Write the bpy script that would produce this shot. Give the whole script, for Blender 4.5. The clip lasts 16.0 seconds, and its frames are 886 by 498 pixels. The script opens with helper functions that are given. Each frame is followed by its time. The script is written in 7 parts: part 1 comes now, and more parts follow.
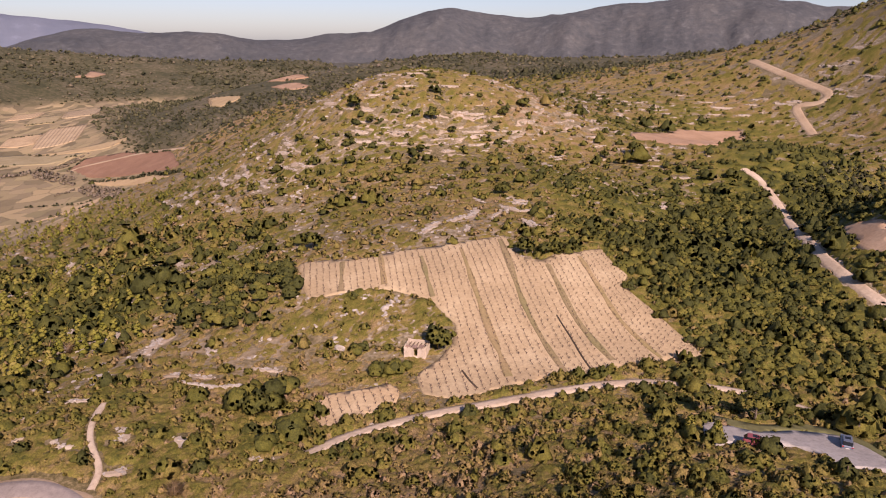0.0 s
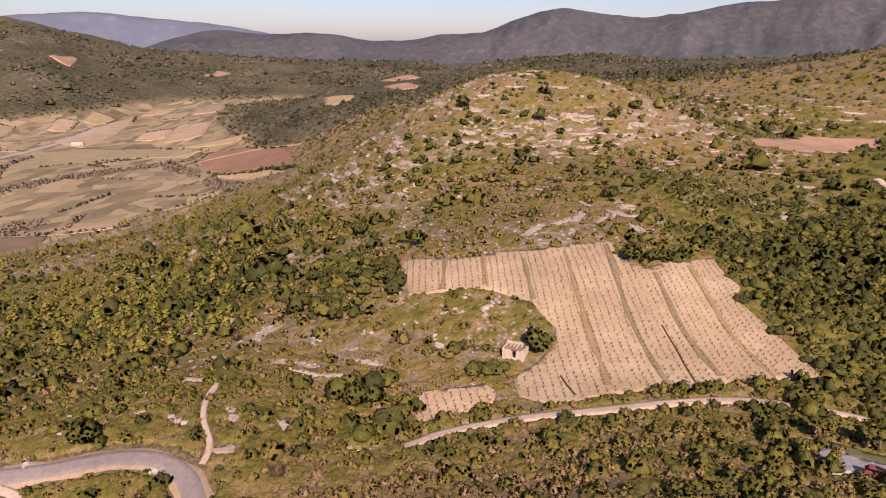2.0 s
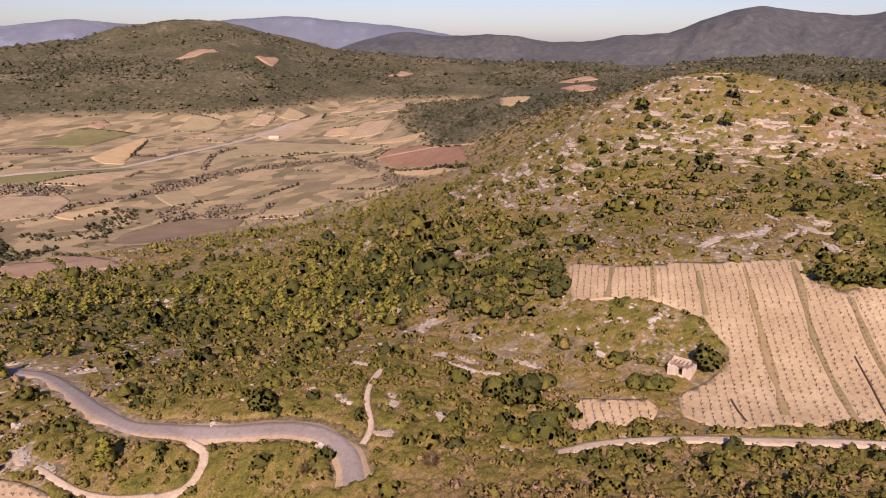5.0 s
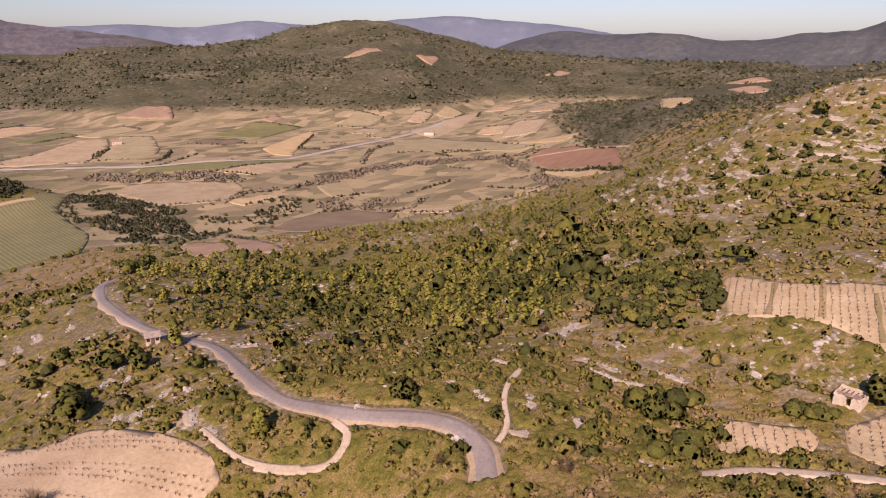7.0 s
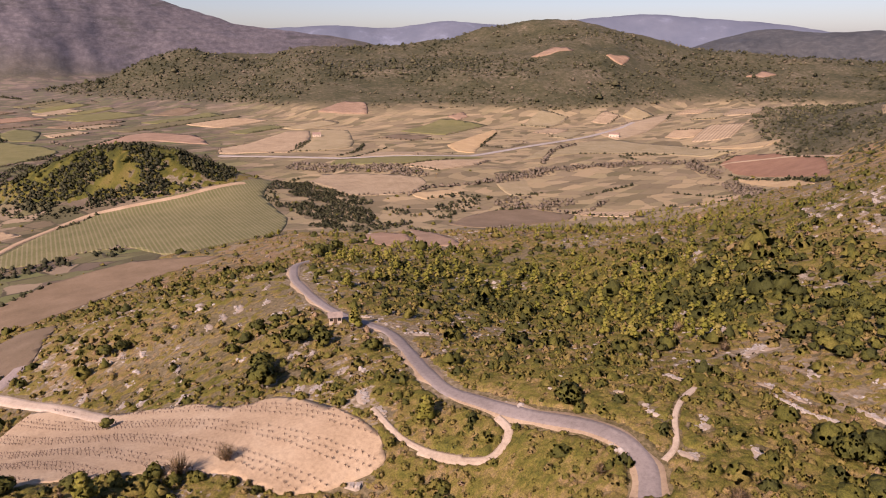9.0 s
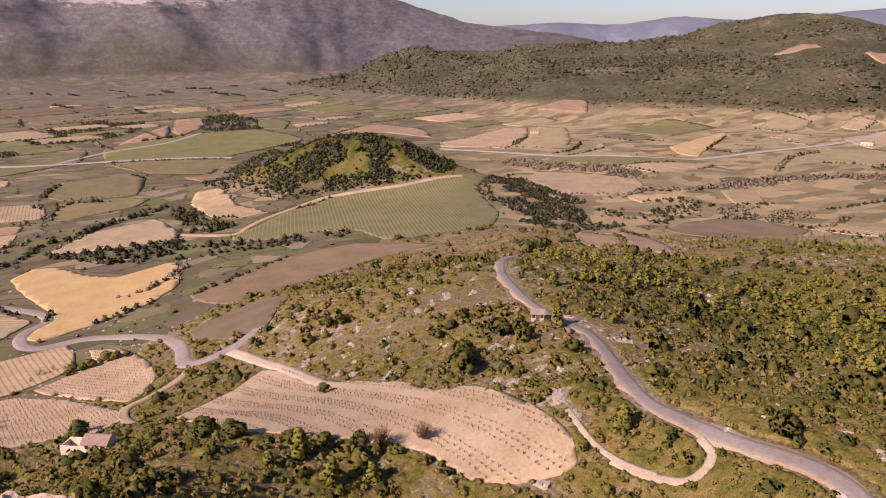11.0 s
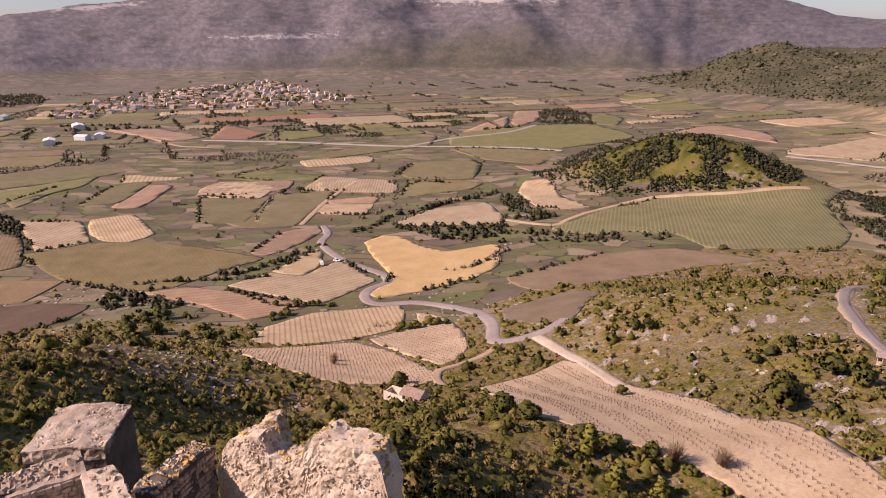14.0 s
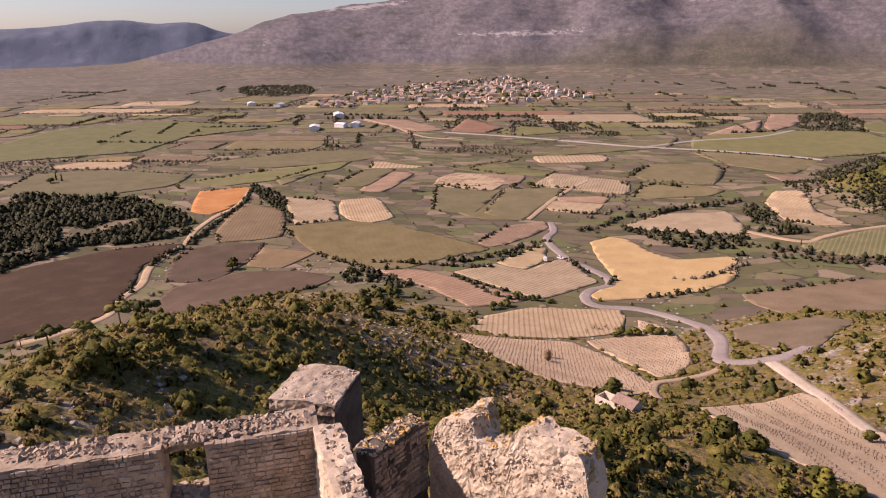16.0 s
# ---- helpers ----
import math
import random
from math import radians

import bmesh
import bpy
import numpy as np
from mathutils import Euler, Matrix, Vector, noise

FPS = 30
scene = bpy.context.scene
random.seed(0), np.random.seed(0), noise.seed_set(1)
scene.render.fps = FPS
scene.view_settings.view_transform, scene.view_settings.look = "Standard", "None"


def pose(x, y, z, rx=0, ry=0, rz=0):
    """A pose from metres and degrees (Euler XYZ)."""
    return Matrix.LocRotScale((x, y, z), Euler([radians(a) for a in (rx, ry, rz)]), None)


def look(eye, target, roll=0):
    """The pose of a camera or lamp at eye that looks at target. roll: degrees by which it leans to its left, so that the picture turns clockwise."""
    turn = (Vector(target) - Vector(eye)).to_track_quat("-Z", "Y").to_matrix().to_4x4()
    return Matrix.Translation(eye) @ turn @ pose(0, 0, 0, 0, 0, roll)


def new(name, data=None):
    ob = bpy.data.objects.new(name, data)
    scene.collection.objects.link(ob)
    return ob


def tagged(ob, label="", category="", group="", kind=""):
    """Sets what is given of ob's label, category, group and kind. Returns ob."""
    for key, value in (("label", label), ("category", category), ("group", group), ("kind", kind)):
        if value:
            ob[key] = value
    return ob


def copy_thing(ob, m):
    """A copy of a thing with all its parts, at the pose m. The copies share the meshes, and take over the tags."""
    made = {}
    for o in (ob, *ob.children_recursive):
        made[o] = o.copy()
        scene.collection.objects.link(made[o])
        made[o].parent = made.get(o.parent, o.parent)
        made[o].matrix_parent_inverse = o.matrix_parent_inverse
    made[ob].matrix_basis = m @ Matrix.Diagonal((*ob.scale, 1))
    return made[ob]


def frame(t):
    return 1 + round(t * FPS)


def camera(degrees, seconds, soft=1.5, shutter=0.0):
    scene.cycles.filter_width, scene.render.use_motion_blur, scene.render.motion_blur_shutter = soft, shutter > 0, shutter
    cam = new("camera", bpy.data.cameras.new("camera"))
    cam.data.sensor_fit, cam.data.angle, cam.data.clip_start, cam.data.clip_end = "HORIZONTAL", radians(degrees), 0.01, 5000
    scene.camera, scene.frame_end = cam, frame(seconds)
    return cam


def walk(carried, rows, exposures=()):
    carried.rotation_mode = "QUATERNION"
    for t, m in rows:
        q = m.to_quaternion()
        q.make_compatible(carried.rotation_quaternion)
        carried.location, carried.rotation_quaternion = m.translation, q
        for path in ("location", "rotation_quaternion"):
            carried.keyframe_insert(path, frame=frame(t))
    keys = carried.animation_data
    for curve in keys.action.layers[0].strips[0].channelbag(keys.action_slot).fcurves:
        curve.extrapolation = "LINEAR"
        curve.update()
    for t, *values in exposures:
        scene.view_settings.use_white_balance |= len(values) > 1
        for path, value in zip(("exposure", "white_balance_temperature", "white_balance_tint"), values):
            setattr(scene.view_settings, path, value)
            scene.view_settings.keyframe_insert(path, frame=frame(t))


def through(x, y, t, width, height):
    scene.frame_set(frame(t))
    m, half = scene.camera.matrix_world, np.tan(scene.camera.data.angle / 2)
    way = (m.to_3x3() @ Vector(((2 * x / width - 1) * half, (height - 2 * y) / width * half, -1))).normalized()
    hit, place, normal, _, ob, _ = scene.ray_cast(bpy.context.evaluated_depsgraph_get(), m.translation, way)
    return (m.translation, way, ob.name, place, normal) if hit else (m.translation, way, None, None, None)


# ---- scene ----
cam = camera(64.339, 16.0, soft=1.1)
PATH = [
    (0.0, pose(0, 0, 180, 73.693, 0, 0.000) @ pose(0, 0, 0, 0, 0, 0.493)),
    (0.5, pose(0, 0, 180, 73.707, 0, 2.038) @ pose(0, 0, 0, 0, 0, 0.473)),
    (1.0, pose(0, 0, 180, 73.684, 0, 4.288) @ pose(0, 0, 0, 0, 0, 0.424)),
    (1.5, pose(0, 0, 180, 73.688, 0, 6.394) @ pose(0, 0, 0, 0, 0, 0.454)),
    (2.0, pose(0, 0, 180, 73.674, 0, 8.682) @ pose(0, 0, 0, 0, 0, 0.460)),
    (2.5, pose(0, 0, 180, 73.689, 0, 10.800) @ pose(0, 0, 0, 0, 0, 0.467)),
    (3.0, pose(0, 0, 180, 73.697, 0, 13.080) @ pose(0, 0, 0, 0, 0, 0.412)),
    (3.5, pose(0, 0, 180, 73.685, 0, 15.176) @ pose(0, 0, 0, 0, 0, 0.361)),
    (6.0, pose(0, 0, 180, 73.629, 0, 28.820) @ pose(0, 0, 0, 0, 0, 0.270)),
    (6.5, pose(0, 0, 180, 73.581, 0, 32.057) @ pose(0, 0, 0, 0, 0, 0.238)),
    (7.0, pose(0, 0, 180, 73.566, 0, 35.022) @ pose(0, 0, 0, 0, 0, 0.154)),
    (7.5, pose(0, 0, 180, 73.562, 0, 38.217) @ pose(0, 0, 0, 0, 0, 0.173)),
    (8.0, pose(0, 0, 180, 73.548, 0, 41.335) @ pose(0, 0, 0, 0, 0, 0.194)),
    (8.5, pose(0, 0, 180, 73.551, 0, 45.366) @ pose(0, 0, 0, 0, 0, 0.053)),
    (9.0, pose(0, 0, 180, 73.498, 0, 49.747) @ pose(0, 0, 0, 0, 0, 0.024)),
    (11.5, pose(0, 0, 180, 73.326, 0, 71.455) @ pose(0, 0, 0, 0, 0, -0.376)),
    (12.0, pose(0, 0, 180, 73.311, 0, 75.639) @ pose(0, 0, 0, 0, 0, -0.423)),
    (12.5, pose(0, 0, 180, 73.272, 0, 80.143) @ pose(0, 0, 0, 0, 0, -0.434)),
    (13.0, pose(0, 0, 180, 73.243, 0, 84.380) @ pose(0, 0, 0, 0, 0, -0.440)),
    (13.5, pose(0, 0, 180, 73.208, 0, 89.119) @ pose(0, 0, 0, 0, 0, -0.431)),
    (14.0, pose(0, 0, 180, 73.173, 0, 93.653) @ pose(0, 0, 0, 0, 0, -0.419)),
    (14.5, pose(0, 0, 180, 73.131, 0, 98.567) @ pose(0, 0, 0, 0, 0, -0.506)),
    (15.0, pose(0, 0, 180, 73.095, 0, 103.097) @ pose(0, 0, 0, 0, 0, -0.514)),
    (15.5, pose(0, 0, 180, 73.056, 0, 108.026) @ pose(0, 0, 0, 0, 0, -0.538)),
    (16.0, pose(0, 0, 180, 73.081, 0, 112.572) @ pose(0, 0, 0, 0, 0, -0.569)),
]
walk(cam, PATH, [(0.0, 0.5, 7000, 36), (16.0, 0.5, 7000, 36)])

# ---- light ----
SUN_AZ, SUN_EL = 198.0, 36.0
world = bpy.data.worlds.new("sky")
scene.world = world
world.use_nodes = True
wt = world.node_tree
sky = wt.nodes.new("ShaderNodeTexSky")
sky.sky_type, sky.sun_disc = "NISHITA", False
sky.sun_elevation, sky.sun_rotation = radians(SUN_EL), radians(360 - SUN_AZ)
sky.altitude, sky.air_density, sky.dust_density, sky.ozone_density = 300, 1.0, 0.9, 5.5
wt.links.new(sky.outputs[0], wt.nodes["Background"].inputs[0])
wt.nodes["Background"].inputs[1].default_value = 0.085
sun = new("sun", bpy.data.lights.new("sun", "SUN"))
sun.data.energy, sun.data.angle, sun.data.color = 4.9, radians(0.53), (1.0, 0.90, 0.77)
sa, se = radians(SUN_AZ), radians(SUN_EL)
sun.matrix_world = look((-math.sin(sa) * math.cos(se) * 900, math.cos(sa) * math.cos(se) * 900, 180 + math.sin(se) * 900), (0, 0, 180))

# ---- relief: rounded hills set out in rings round the castle rock ----
def vnoise(x, y, size, seed=0):
    """Smooth value noise from -1 to 1 with features of that size in metres."""
    x, y = np.asarray(x) / size + seed * 17.31, np.asarray(y) / size - seed * 9.77
    i, j = np.floor(x), np.floor(y)
    u, v = x - i, y - j
    u, v = u * u * (3 - 2 * u), v * v * (3 - 2 * v)

    def h(a, b):
        s = np.sin(a * 127.1 + b * 311.7 + seed * 74.7) * 43758.5453
        return (s - np.floor(s)) * 2 - 1

    return (h(i, j) * (1 - u) + h(i + 1, j) * u) * (1 - v) + (h(i, j + 1) * (1 - u) + h(i + 1, j + 1) * u) * v


def fbm(x, y, size, octaves=4, seed=0, gain=0.5):
    s, amp, tot = 0.0, 1.0, 0.0
    for k in range(octaves):
        s = s + amp * vnoise(x, y, size / 2 ** k, seed + k)
        tot += amp
        amp *= gain
    return s / tot


BASE = 46.0
HILLS = []


def ring(r, deep, first, last, tops):
    """Hills at the distance r, from one bearing to another (degrees left of north), deep metres through, with these tops above the plain."""
    step = (last - first) / (len(tops) - 1)
    for i, h in enumerate(tops):
        HILLS.append((radians(first + i * step), r, r * radians(step) * 0.775, deep, h))


ring(85, 34, -180, 154.286, (10.4, 0.2, 4.1, -24, 7.2, -1.6, 1.3, -1.6, -3.3, -19.3, -13.1, 9.3, -6.1, 16.6))
ring(130, 42, -45, 165, (9.3, 3.1, 1.7, -0.3, 7.8, 5.2, -0.9, 4, -8.7, 16.3, 23, -17.2))
ring(190, 50, -45, 165, (-4.9, 8.5, 19.7, 20, 8, 4.4, 8.2, -5.3, -4.2, 2.8, 20.2, -26.3, -0.9))
ring(265, 65, -45, 165, (97, 5.7, 33.4, 19.8, 17.6, -1.8, 17.2, 7.9, -7.8, -3.7, 8.9, -10.8, -0.8))
ring(370, 90, -45, 165, (-30.5, 57.3, 22.5, 57.7, 14.5, 14.4, 7, 0.4, -3.7, -1.8, -4, -0.3, -1.1))
ring(520, 120, -45, 165, (78.5, 13.2, 47, 57.6, 22.3, -0.7, -2, 11.3, 3.3, -2.3, -0.2, -0.4, -0, -3.6))
ring(720, 160, -45, 165, (213.1, 63.6, 49.2, 44.8, -28, 20.7, -22.2, 6, -1.4, -0.1, -0.9, 3))
ring(1000, 230, -45, 165, (93.1, 94.3, 59.4, 62.2, -15.2, -5.5, 0.6, 0.2, -2.1, 1, -1.3, 3.2))
ring(1350, 280, -40, 160, (9.1, 3.2, 99.5, 20, 8, 6, 2, -1.3, -0.8, -2, -3.7, 2.7))
HILLS.append((radians(74.5), 640, 95, 48, 57.6))
HILLS.append((radians(-2), 425, 95, 75, 29))
HILLS.append((radians(66), 600, 60, 60, 9.5))
HILLS.append((radians(38), 1400, 200, 150, -12.9))


HILLS.append((radians(91), 2700, 300, 240, 92))
# crests of the great massifs: bearing, height above the sea
WOODED = [(-40, 60), (4, 60), (10, 128), (20, 132), (27, 146), (31.7, 160), (34.4, 185), (38.7, 226), (41.3, 237), (44, 225), (46.5, 208), (49.9, 181), (52.6, 171), (56, 161), (60.4, 166), (64.2, 140), (66.7, 144), (69.5, 158), (71.9, 135), (75.1, 80), (80, 62), (88, 46)]
WOODED_FOOT = [(-40, 1500), (20, 1500), (31, 1420), (36, 1210), (55, 1130), (62, 1230), (68, 1320), (76, 1500), (90, 1600)]
MOUNTAIN = [(50, 60), (56, 165), (61, 225), (65, 247), (68.8, 325), (70.9, 373), (75, 470), (82, 560), (92, 610), (102, 590), (109, 480), (112.5, 392), (116, 356), (120.3, 324), (124.6, 287), (126.5, 240), (128, 198), (132.9, 110), (135.7, 58), (140, 46)]
MOUNTAIN_FOOT = [(50, 2500), (70, 2250), (100, 2250), (125, 2350), (140, 2600)]
SLATE = [(-40, 320), (-34, 330), (-28, 310), (-25, 337), (-20.5, 355), (-17, 347), (-15.8, 335), (-12.5, 337), (-9.2, 291), (-6.2, 279), (-2, 306), (-0.5, 312), (1.2, 307), (3.8, 258), (6.5, 206), (8.6, 211), (11.2, 190), (14.3, 182), (17.3, 210), (20.4, 209), (23, 204), (25.9, 228), (28.8, 188), (31.7, 140), (36, 90), (60, 20)]
HORIZON = [(-40, 120), (10, 130), (20, 200), (26, 274), (31.5, 309), (34.2, 330), (37.2, 313), (39.7, 297), (43, 268), (46.5, 272), (49.8, 299), (52, 268), (54.2, 249), (58.8, 270), (61.7, 252), (66, 240), (80, 150), (118, 150), (122, 230), (126, 205), (129, 192), (130.4, 255), (131.5, 268), (134, 247), (134.9, 275), (138.2, 269), (140, 240), (143.4, 229), (150, 220), (158, 200)]


def along(pairs, a):
    """A smooth line through these pairs of bearing and value."""
    p, q = [k[0] for k in pairs], [k[1] for k in pairs]
    return sum(np.interp(a + d, p, q) for d in (-0.9, -0.45, 0, 0.45, 0.9)) / 5


def massif(x, y, r0, tops, feet, apron, behind, rough, seed):
    """A mountain side that climbs from its foot to a crest at the distance r0, cut by gullies that run down it."""
    a, r = np.degrees(np.arctan2(-x, y)), np.hypot(x, y)
    rise = along(tops, a) - BASE
    u = np.clip((r - along(feet, a)) / (r0 - along(feet, a)), 0, 1)
    arc = np.radians(a) * r0
    bend = arc + 0.35 * (r - r0) * vnoise(arc, r * 0, 900, seed)
    spur = 0.45 - np.abs(fbm(bend, r * 0.4, r0 * 0.2 if r0 > 3000 else 400, 4, seed + 3, 0.45))
    up = apron * u + (1 - apron) * u ** 2.0 * (1.5 - 0.5 * u)
    z = rise * (up + rough * spur * 4 * u * (1 - u) + rough * 0.12 * fbm(arc, r, r0 * 0.02, 3, seed + 7) * u)
    return z * np.where(r > r0, np.exp(-((r - r0) / behind) ** 2), 1.0)


def smooth_height(x, y):
    z = BASE + 106 * np.exp(-((np.hypot(x, y) / 200) ** 1.2))  # the castle rock
    if np.size(x) < 400:
        t = np.array(HILLS)
        dx = np.expand_dims(x, -1) + np.sin(t[:, 0]) * t[:, 1]
        dy = np.expand_dims(y, -1) - np.cos(t[:, 0]) * t[:, 1]
        away, side = np.cos(t[:, 0]) * dy - np.sin(t[:, 0]) * dx, np.cos(t[:, 0]) * dx + np.sin(t[:, 0]) * dy
        return with_massifs(x, y, z + (t[:, 4] * np.exp(-((side / t[:, 2]) ** 2) - (away / t[:, 3]) ** 2)).sum(-1))
    for a, r, wide, deep, h in HILLS:
        dx, dy = x + math.sin(a) * r, y - math.cos(a) * r
        away, side = math.cos(a) * dy - math.sin(a) * dx, math.cos(a) * dx + math.sin(a) * dy
        z = z + h * np.exp(-(side / wide) ** 2 - (away / deep) ** 2)
    return with_massifs(x, y, z)


def with_massifs(x, y, z):
    if np.max(np.hypot(x, y)) < 1000:
        return z
    woods = massif(x, y, 1950, WOODED, WOODED_FOOT, 0.42, 260, 0.42, 23)
    rock = massif(x, y, 4000, MOUNTAIN, MOUNTAIN_FOOT, 0.20, 500, 0.32, 41)
    return np.maximum(z, np.maximum(BASE + woods, BASE + rock) + 0.35 * np.clip(z - BASE, 0, 200) * (np.hypot(x, y) > 900))


def height(x, y):
    """The lie of the land: the rounded hills, with gullies and spurs that grow with the hills' height and distance."""
    x, y = np.asarray(x, float), np.asarray(y, float)
    z = smooth_height(x, y)
    r = np.hypot(x, y)
    rough = np.clip((z - 62) / 60, 0, 1) * np.clip((r - 250) / 900, 0.03, 1)
    far = np.clip((r - 1000) / 2500, 0, 1)
    z = z + rough * (7 * fbm(x, y, 150, 4, 3) + far * 20 * (0.4 - np.abs(fbm(x, y, 330, 5, 9, 0.55))))
    return z


def ground(x, y):
    return float(height(np.array([x]), np.array([y]))[0])


# ---- materials ----
def material(name, rough=0.9):
    m = bpy.data.materials.new(name)
    m.use_nodes = True
    b = m.node_tree.nodes["Principled BSDF"]
    b.inputs["Roughness"].default_value = rough
    b.inputs["Specular IOR Level"].default_value = 0.2
    return m, m.node_tree, b


def node(t, kind, **values):
    n = t.nodes.new(kind)
    for k, v in values.items():
        setattr(n, k, v)
    return n


def ramp(t, fac, stops):
    n = node(t, "ShaderNodeValToRGB")
    e = n.color_ramp.elements
    while len(e) < len(stops):
        e.new(0.5)
    for el, (p, c) in zip(e, stops):
        el.position, el.color = p, (*c, 1)
    t.links.new(fac, n.inputs[0])
    return n.outputs[0]


def grain(t, size, detail=4.0, rough=0.6, space=None):
    """Noise on the world's own metres."""
    if space is None:
        g = node(t, "ShaderNodeNewGeometry")
        space = g.outputs["Position"]
    n = node(t, "ShaderNodeTexNoise")
    n.inputs["Scale"].default_value = 1 / size
    n.inputs["Detail"].default_value = detail
    n.inputs["Roughness"].default_value = rough
    t.links.new(space, n.inputs["Vector"])
    return n.outputs["Fac"]


def mix(t, fac, a, b, how="MIX"):
    n = node(t, "ShaderNodeMix", data_type="RGBA", blend_type=how)
    for sock, v in ((n.inputs[0], fac), (n.inputs[6], a), (n.inputs[7], b)):
        if isinstance(v, bpy.types.NodeSocket):
            t.links.new(v, sock)
        elif isinstance(v, (int, float)):
            sock.default_value = v
        else:
            sock.default_value = (*v, 1)
    return n.outputs[2]


def calc(t, op, a, b=0.0):
    n = node(t, "ShaderNodeMath", operation=op)
    for sock, v in zip(n.inputs, (a, b)):
        if isinstance(v, bpy.types.NodeSocket):
            t.links.new(v, sock)
        else:
            sock.default_value = v
    return n.outputs[0]


def attr(t, name):
    return node(t, "ShaderNodeAttribute", attribute_name=name).outputs["Fac"]


def bump(t, b, fac, strength, dist):
    n = node(t, "ShaderNodeBump")
    n.inputs["Strength"].default_value, n.inputs["Distance"].default_value = strength, dist
    t.links.new(fac, n.inputs["Height"])
    t.links.new(n.outputs[0], b.inputs["Normal"])


def land_material():
    """Garrigue: dry grass, pale limestone soil and low herbs; woods and bare limestone on the far heights."""
    m, t, b = material("garrigue_land", 0.95)
    soil = ramp(t, grain(t, 1.3, 6), [(0.34, (0.17, 0.122, 0.075)), (0.5, (0.31, 0.24, 0.158)), (0.64, (0.52, 0.44, 0.34))])
    herb = ramp(t, grain(t, 0.9, 6, 0.7), [(0.36, (0.055, 0.046, 0.02)), (0.5, (0.125, 0.098, 0.044)), (0.64, (0.235, 0.18, 0.10))])
    g = node(t, "ShaderNodeNewGeometry")
    up = node(t, "ShaderNodeSeparateXYZ")
    t.links.new(g.outputs["Position"], up.inputs[0])
    level = calc(t, "ADD", up.outputs["Z"], calc(t, "MULTIPLY", grain(t, 26, 4), 16.0))
    step = calc(t, "SINE", calc(t, "MULTIPLY", level, 2 * math.pi / 4.6))
    step = ramp(t, calc(t, "ADD", calc(t, "MULTIPLY", step, 0.5), calc(t, "MULTIPLY", grain(t, 9, 5, 0.7), 0.7)), [(0.7, (0, 0, 0)), (0.86, (1, 1, 1))])
    step = calc(t, "MULTIPLY", step, ramp(t, grain(t, 16, 4, 0.65), [(0.36, (0, 0, 0)), (0.5, (1, 1, 1))]))
    ledge = calc(t, "MULTIPLY", step, attr(t, "terrace"))
    near = mix(t, calc(t, "MULTIPLY", attr(t, "bare"), ramp(t, grain(t, 5, 6, 0.75), [(0.36, (0.1, 0.1, 0.1)), (0.6, (1, 1, 1))])), herb, soil)
    pale = ramp(t, grain(t, 2.2, 6, 0.7), [(0.3, (0.30, 0.21, 0.145)), (0.55, (0.44, 0.345, 0.26)), (0.75, (0.56, 0.48, 0.39))])
    near = mix(t, ledge, near, pale)
    wood = ramp(t, calc(t, "ADD", calc(t, "MULTIPLY", grain(t, 9, 6, 0.75), 0.6), calc(t, "MULTIPLY", grain(t, 95, 5, 0.65), 0.4)), [(0.36, (0.034, 0.036, 0.018)), (0.48, (0.064, 0.061, 0.030)), (0.57, (0.112, 0.094, 0.056)), (0.68, (0.25, 0.20, 0.14))])
    def flank(along, rise):
        """The mountain's flank in metres along it and up it."""
        n = node(t, "ShaderNodeCombineXYZ")
        t.links.new(calc(t, "MULTIPLY", attr(t, "arc"), along), n.inputs[0])
        t.links.new(calc(t, "MULTIPLY", up.outputs["Z"], rise), n.inputs[1])
        return n.outputs[0]

    # Limestone greys with a mauve haze painted into them.
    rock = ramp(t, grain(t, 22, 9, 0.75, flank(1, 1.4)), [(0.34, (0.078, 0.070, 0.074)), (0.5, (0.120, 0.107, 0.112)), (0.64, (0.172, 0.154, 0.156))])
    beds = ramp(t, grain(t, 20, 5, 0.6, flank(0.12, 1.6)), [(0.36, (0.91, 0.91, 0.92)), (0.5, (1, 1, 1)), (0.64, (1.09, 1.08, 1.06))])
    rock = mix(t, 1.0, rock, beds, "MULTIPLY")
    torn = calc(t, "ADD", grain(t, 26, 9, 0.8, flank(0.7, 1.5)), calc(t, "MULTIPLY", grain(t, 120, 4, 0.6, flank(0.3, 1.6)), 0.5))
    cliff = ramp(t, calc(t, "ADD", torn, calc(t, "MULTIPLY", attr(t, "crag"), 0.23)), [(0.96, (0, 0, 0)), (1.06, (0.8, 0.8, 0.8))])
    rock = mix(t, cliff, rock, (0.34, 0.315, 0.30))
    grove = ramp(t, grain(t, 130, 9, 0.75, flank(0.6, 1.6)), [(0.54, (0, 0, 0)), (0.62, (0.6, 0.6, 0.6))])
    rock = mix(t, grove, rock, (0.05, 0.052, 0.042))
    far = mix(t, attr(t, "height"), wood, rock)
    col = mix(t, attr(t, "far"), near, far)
    turned = node(t, "ShaderNodeMapping")
    turned.inputs["Rotation"].default_value[2] = -0.35
    turned.inputs["Scale"].default_value = (1 / 62, 1 / 118, 0.0)
    wob = node(t, "ShaderNodeTexNoise")
    wob.inputs["Scale"].default_value = 1 / 180
    t.links.new(g.outputs["Position"], wob.inputs["Vector"])
    place_ = node(t, "ShaderNodeVectorMath", operation="MULTIPLY_ADD")
    place_.inputs[1].default_value = (90, 90, 0)
    t.links.new(wob.outputs["Color"], place_.inputs[0])
    t.links.new(g.outputs["Position"], place_.inputs[2])
    t.links.new(place_.outputs[0], turned.inputs["Vector"])
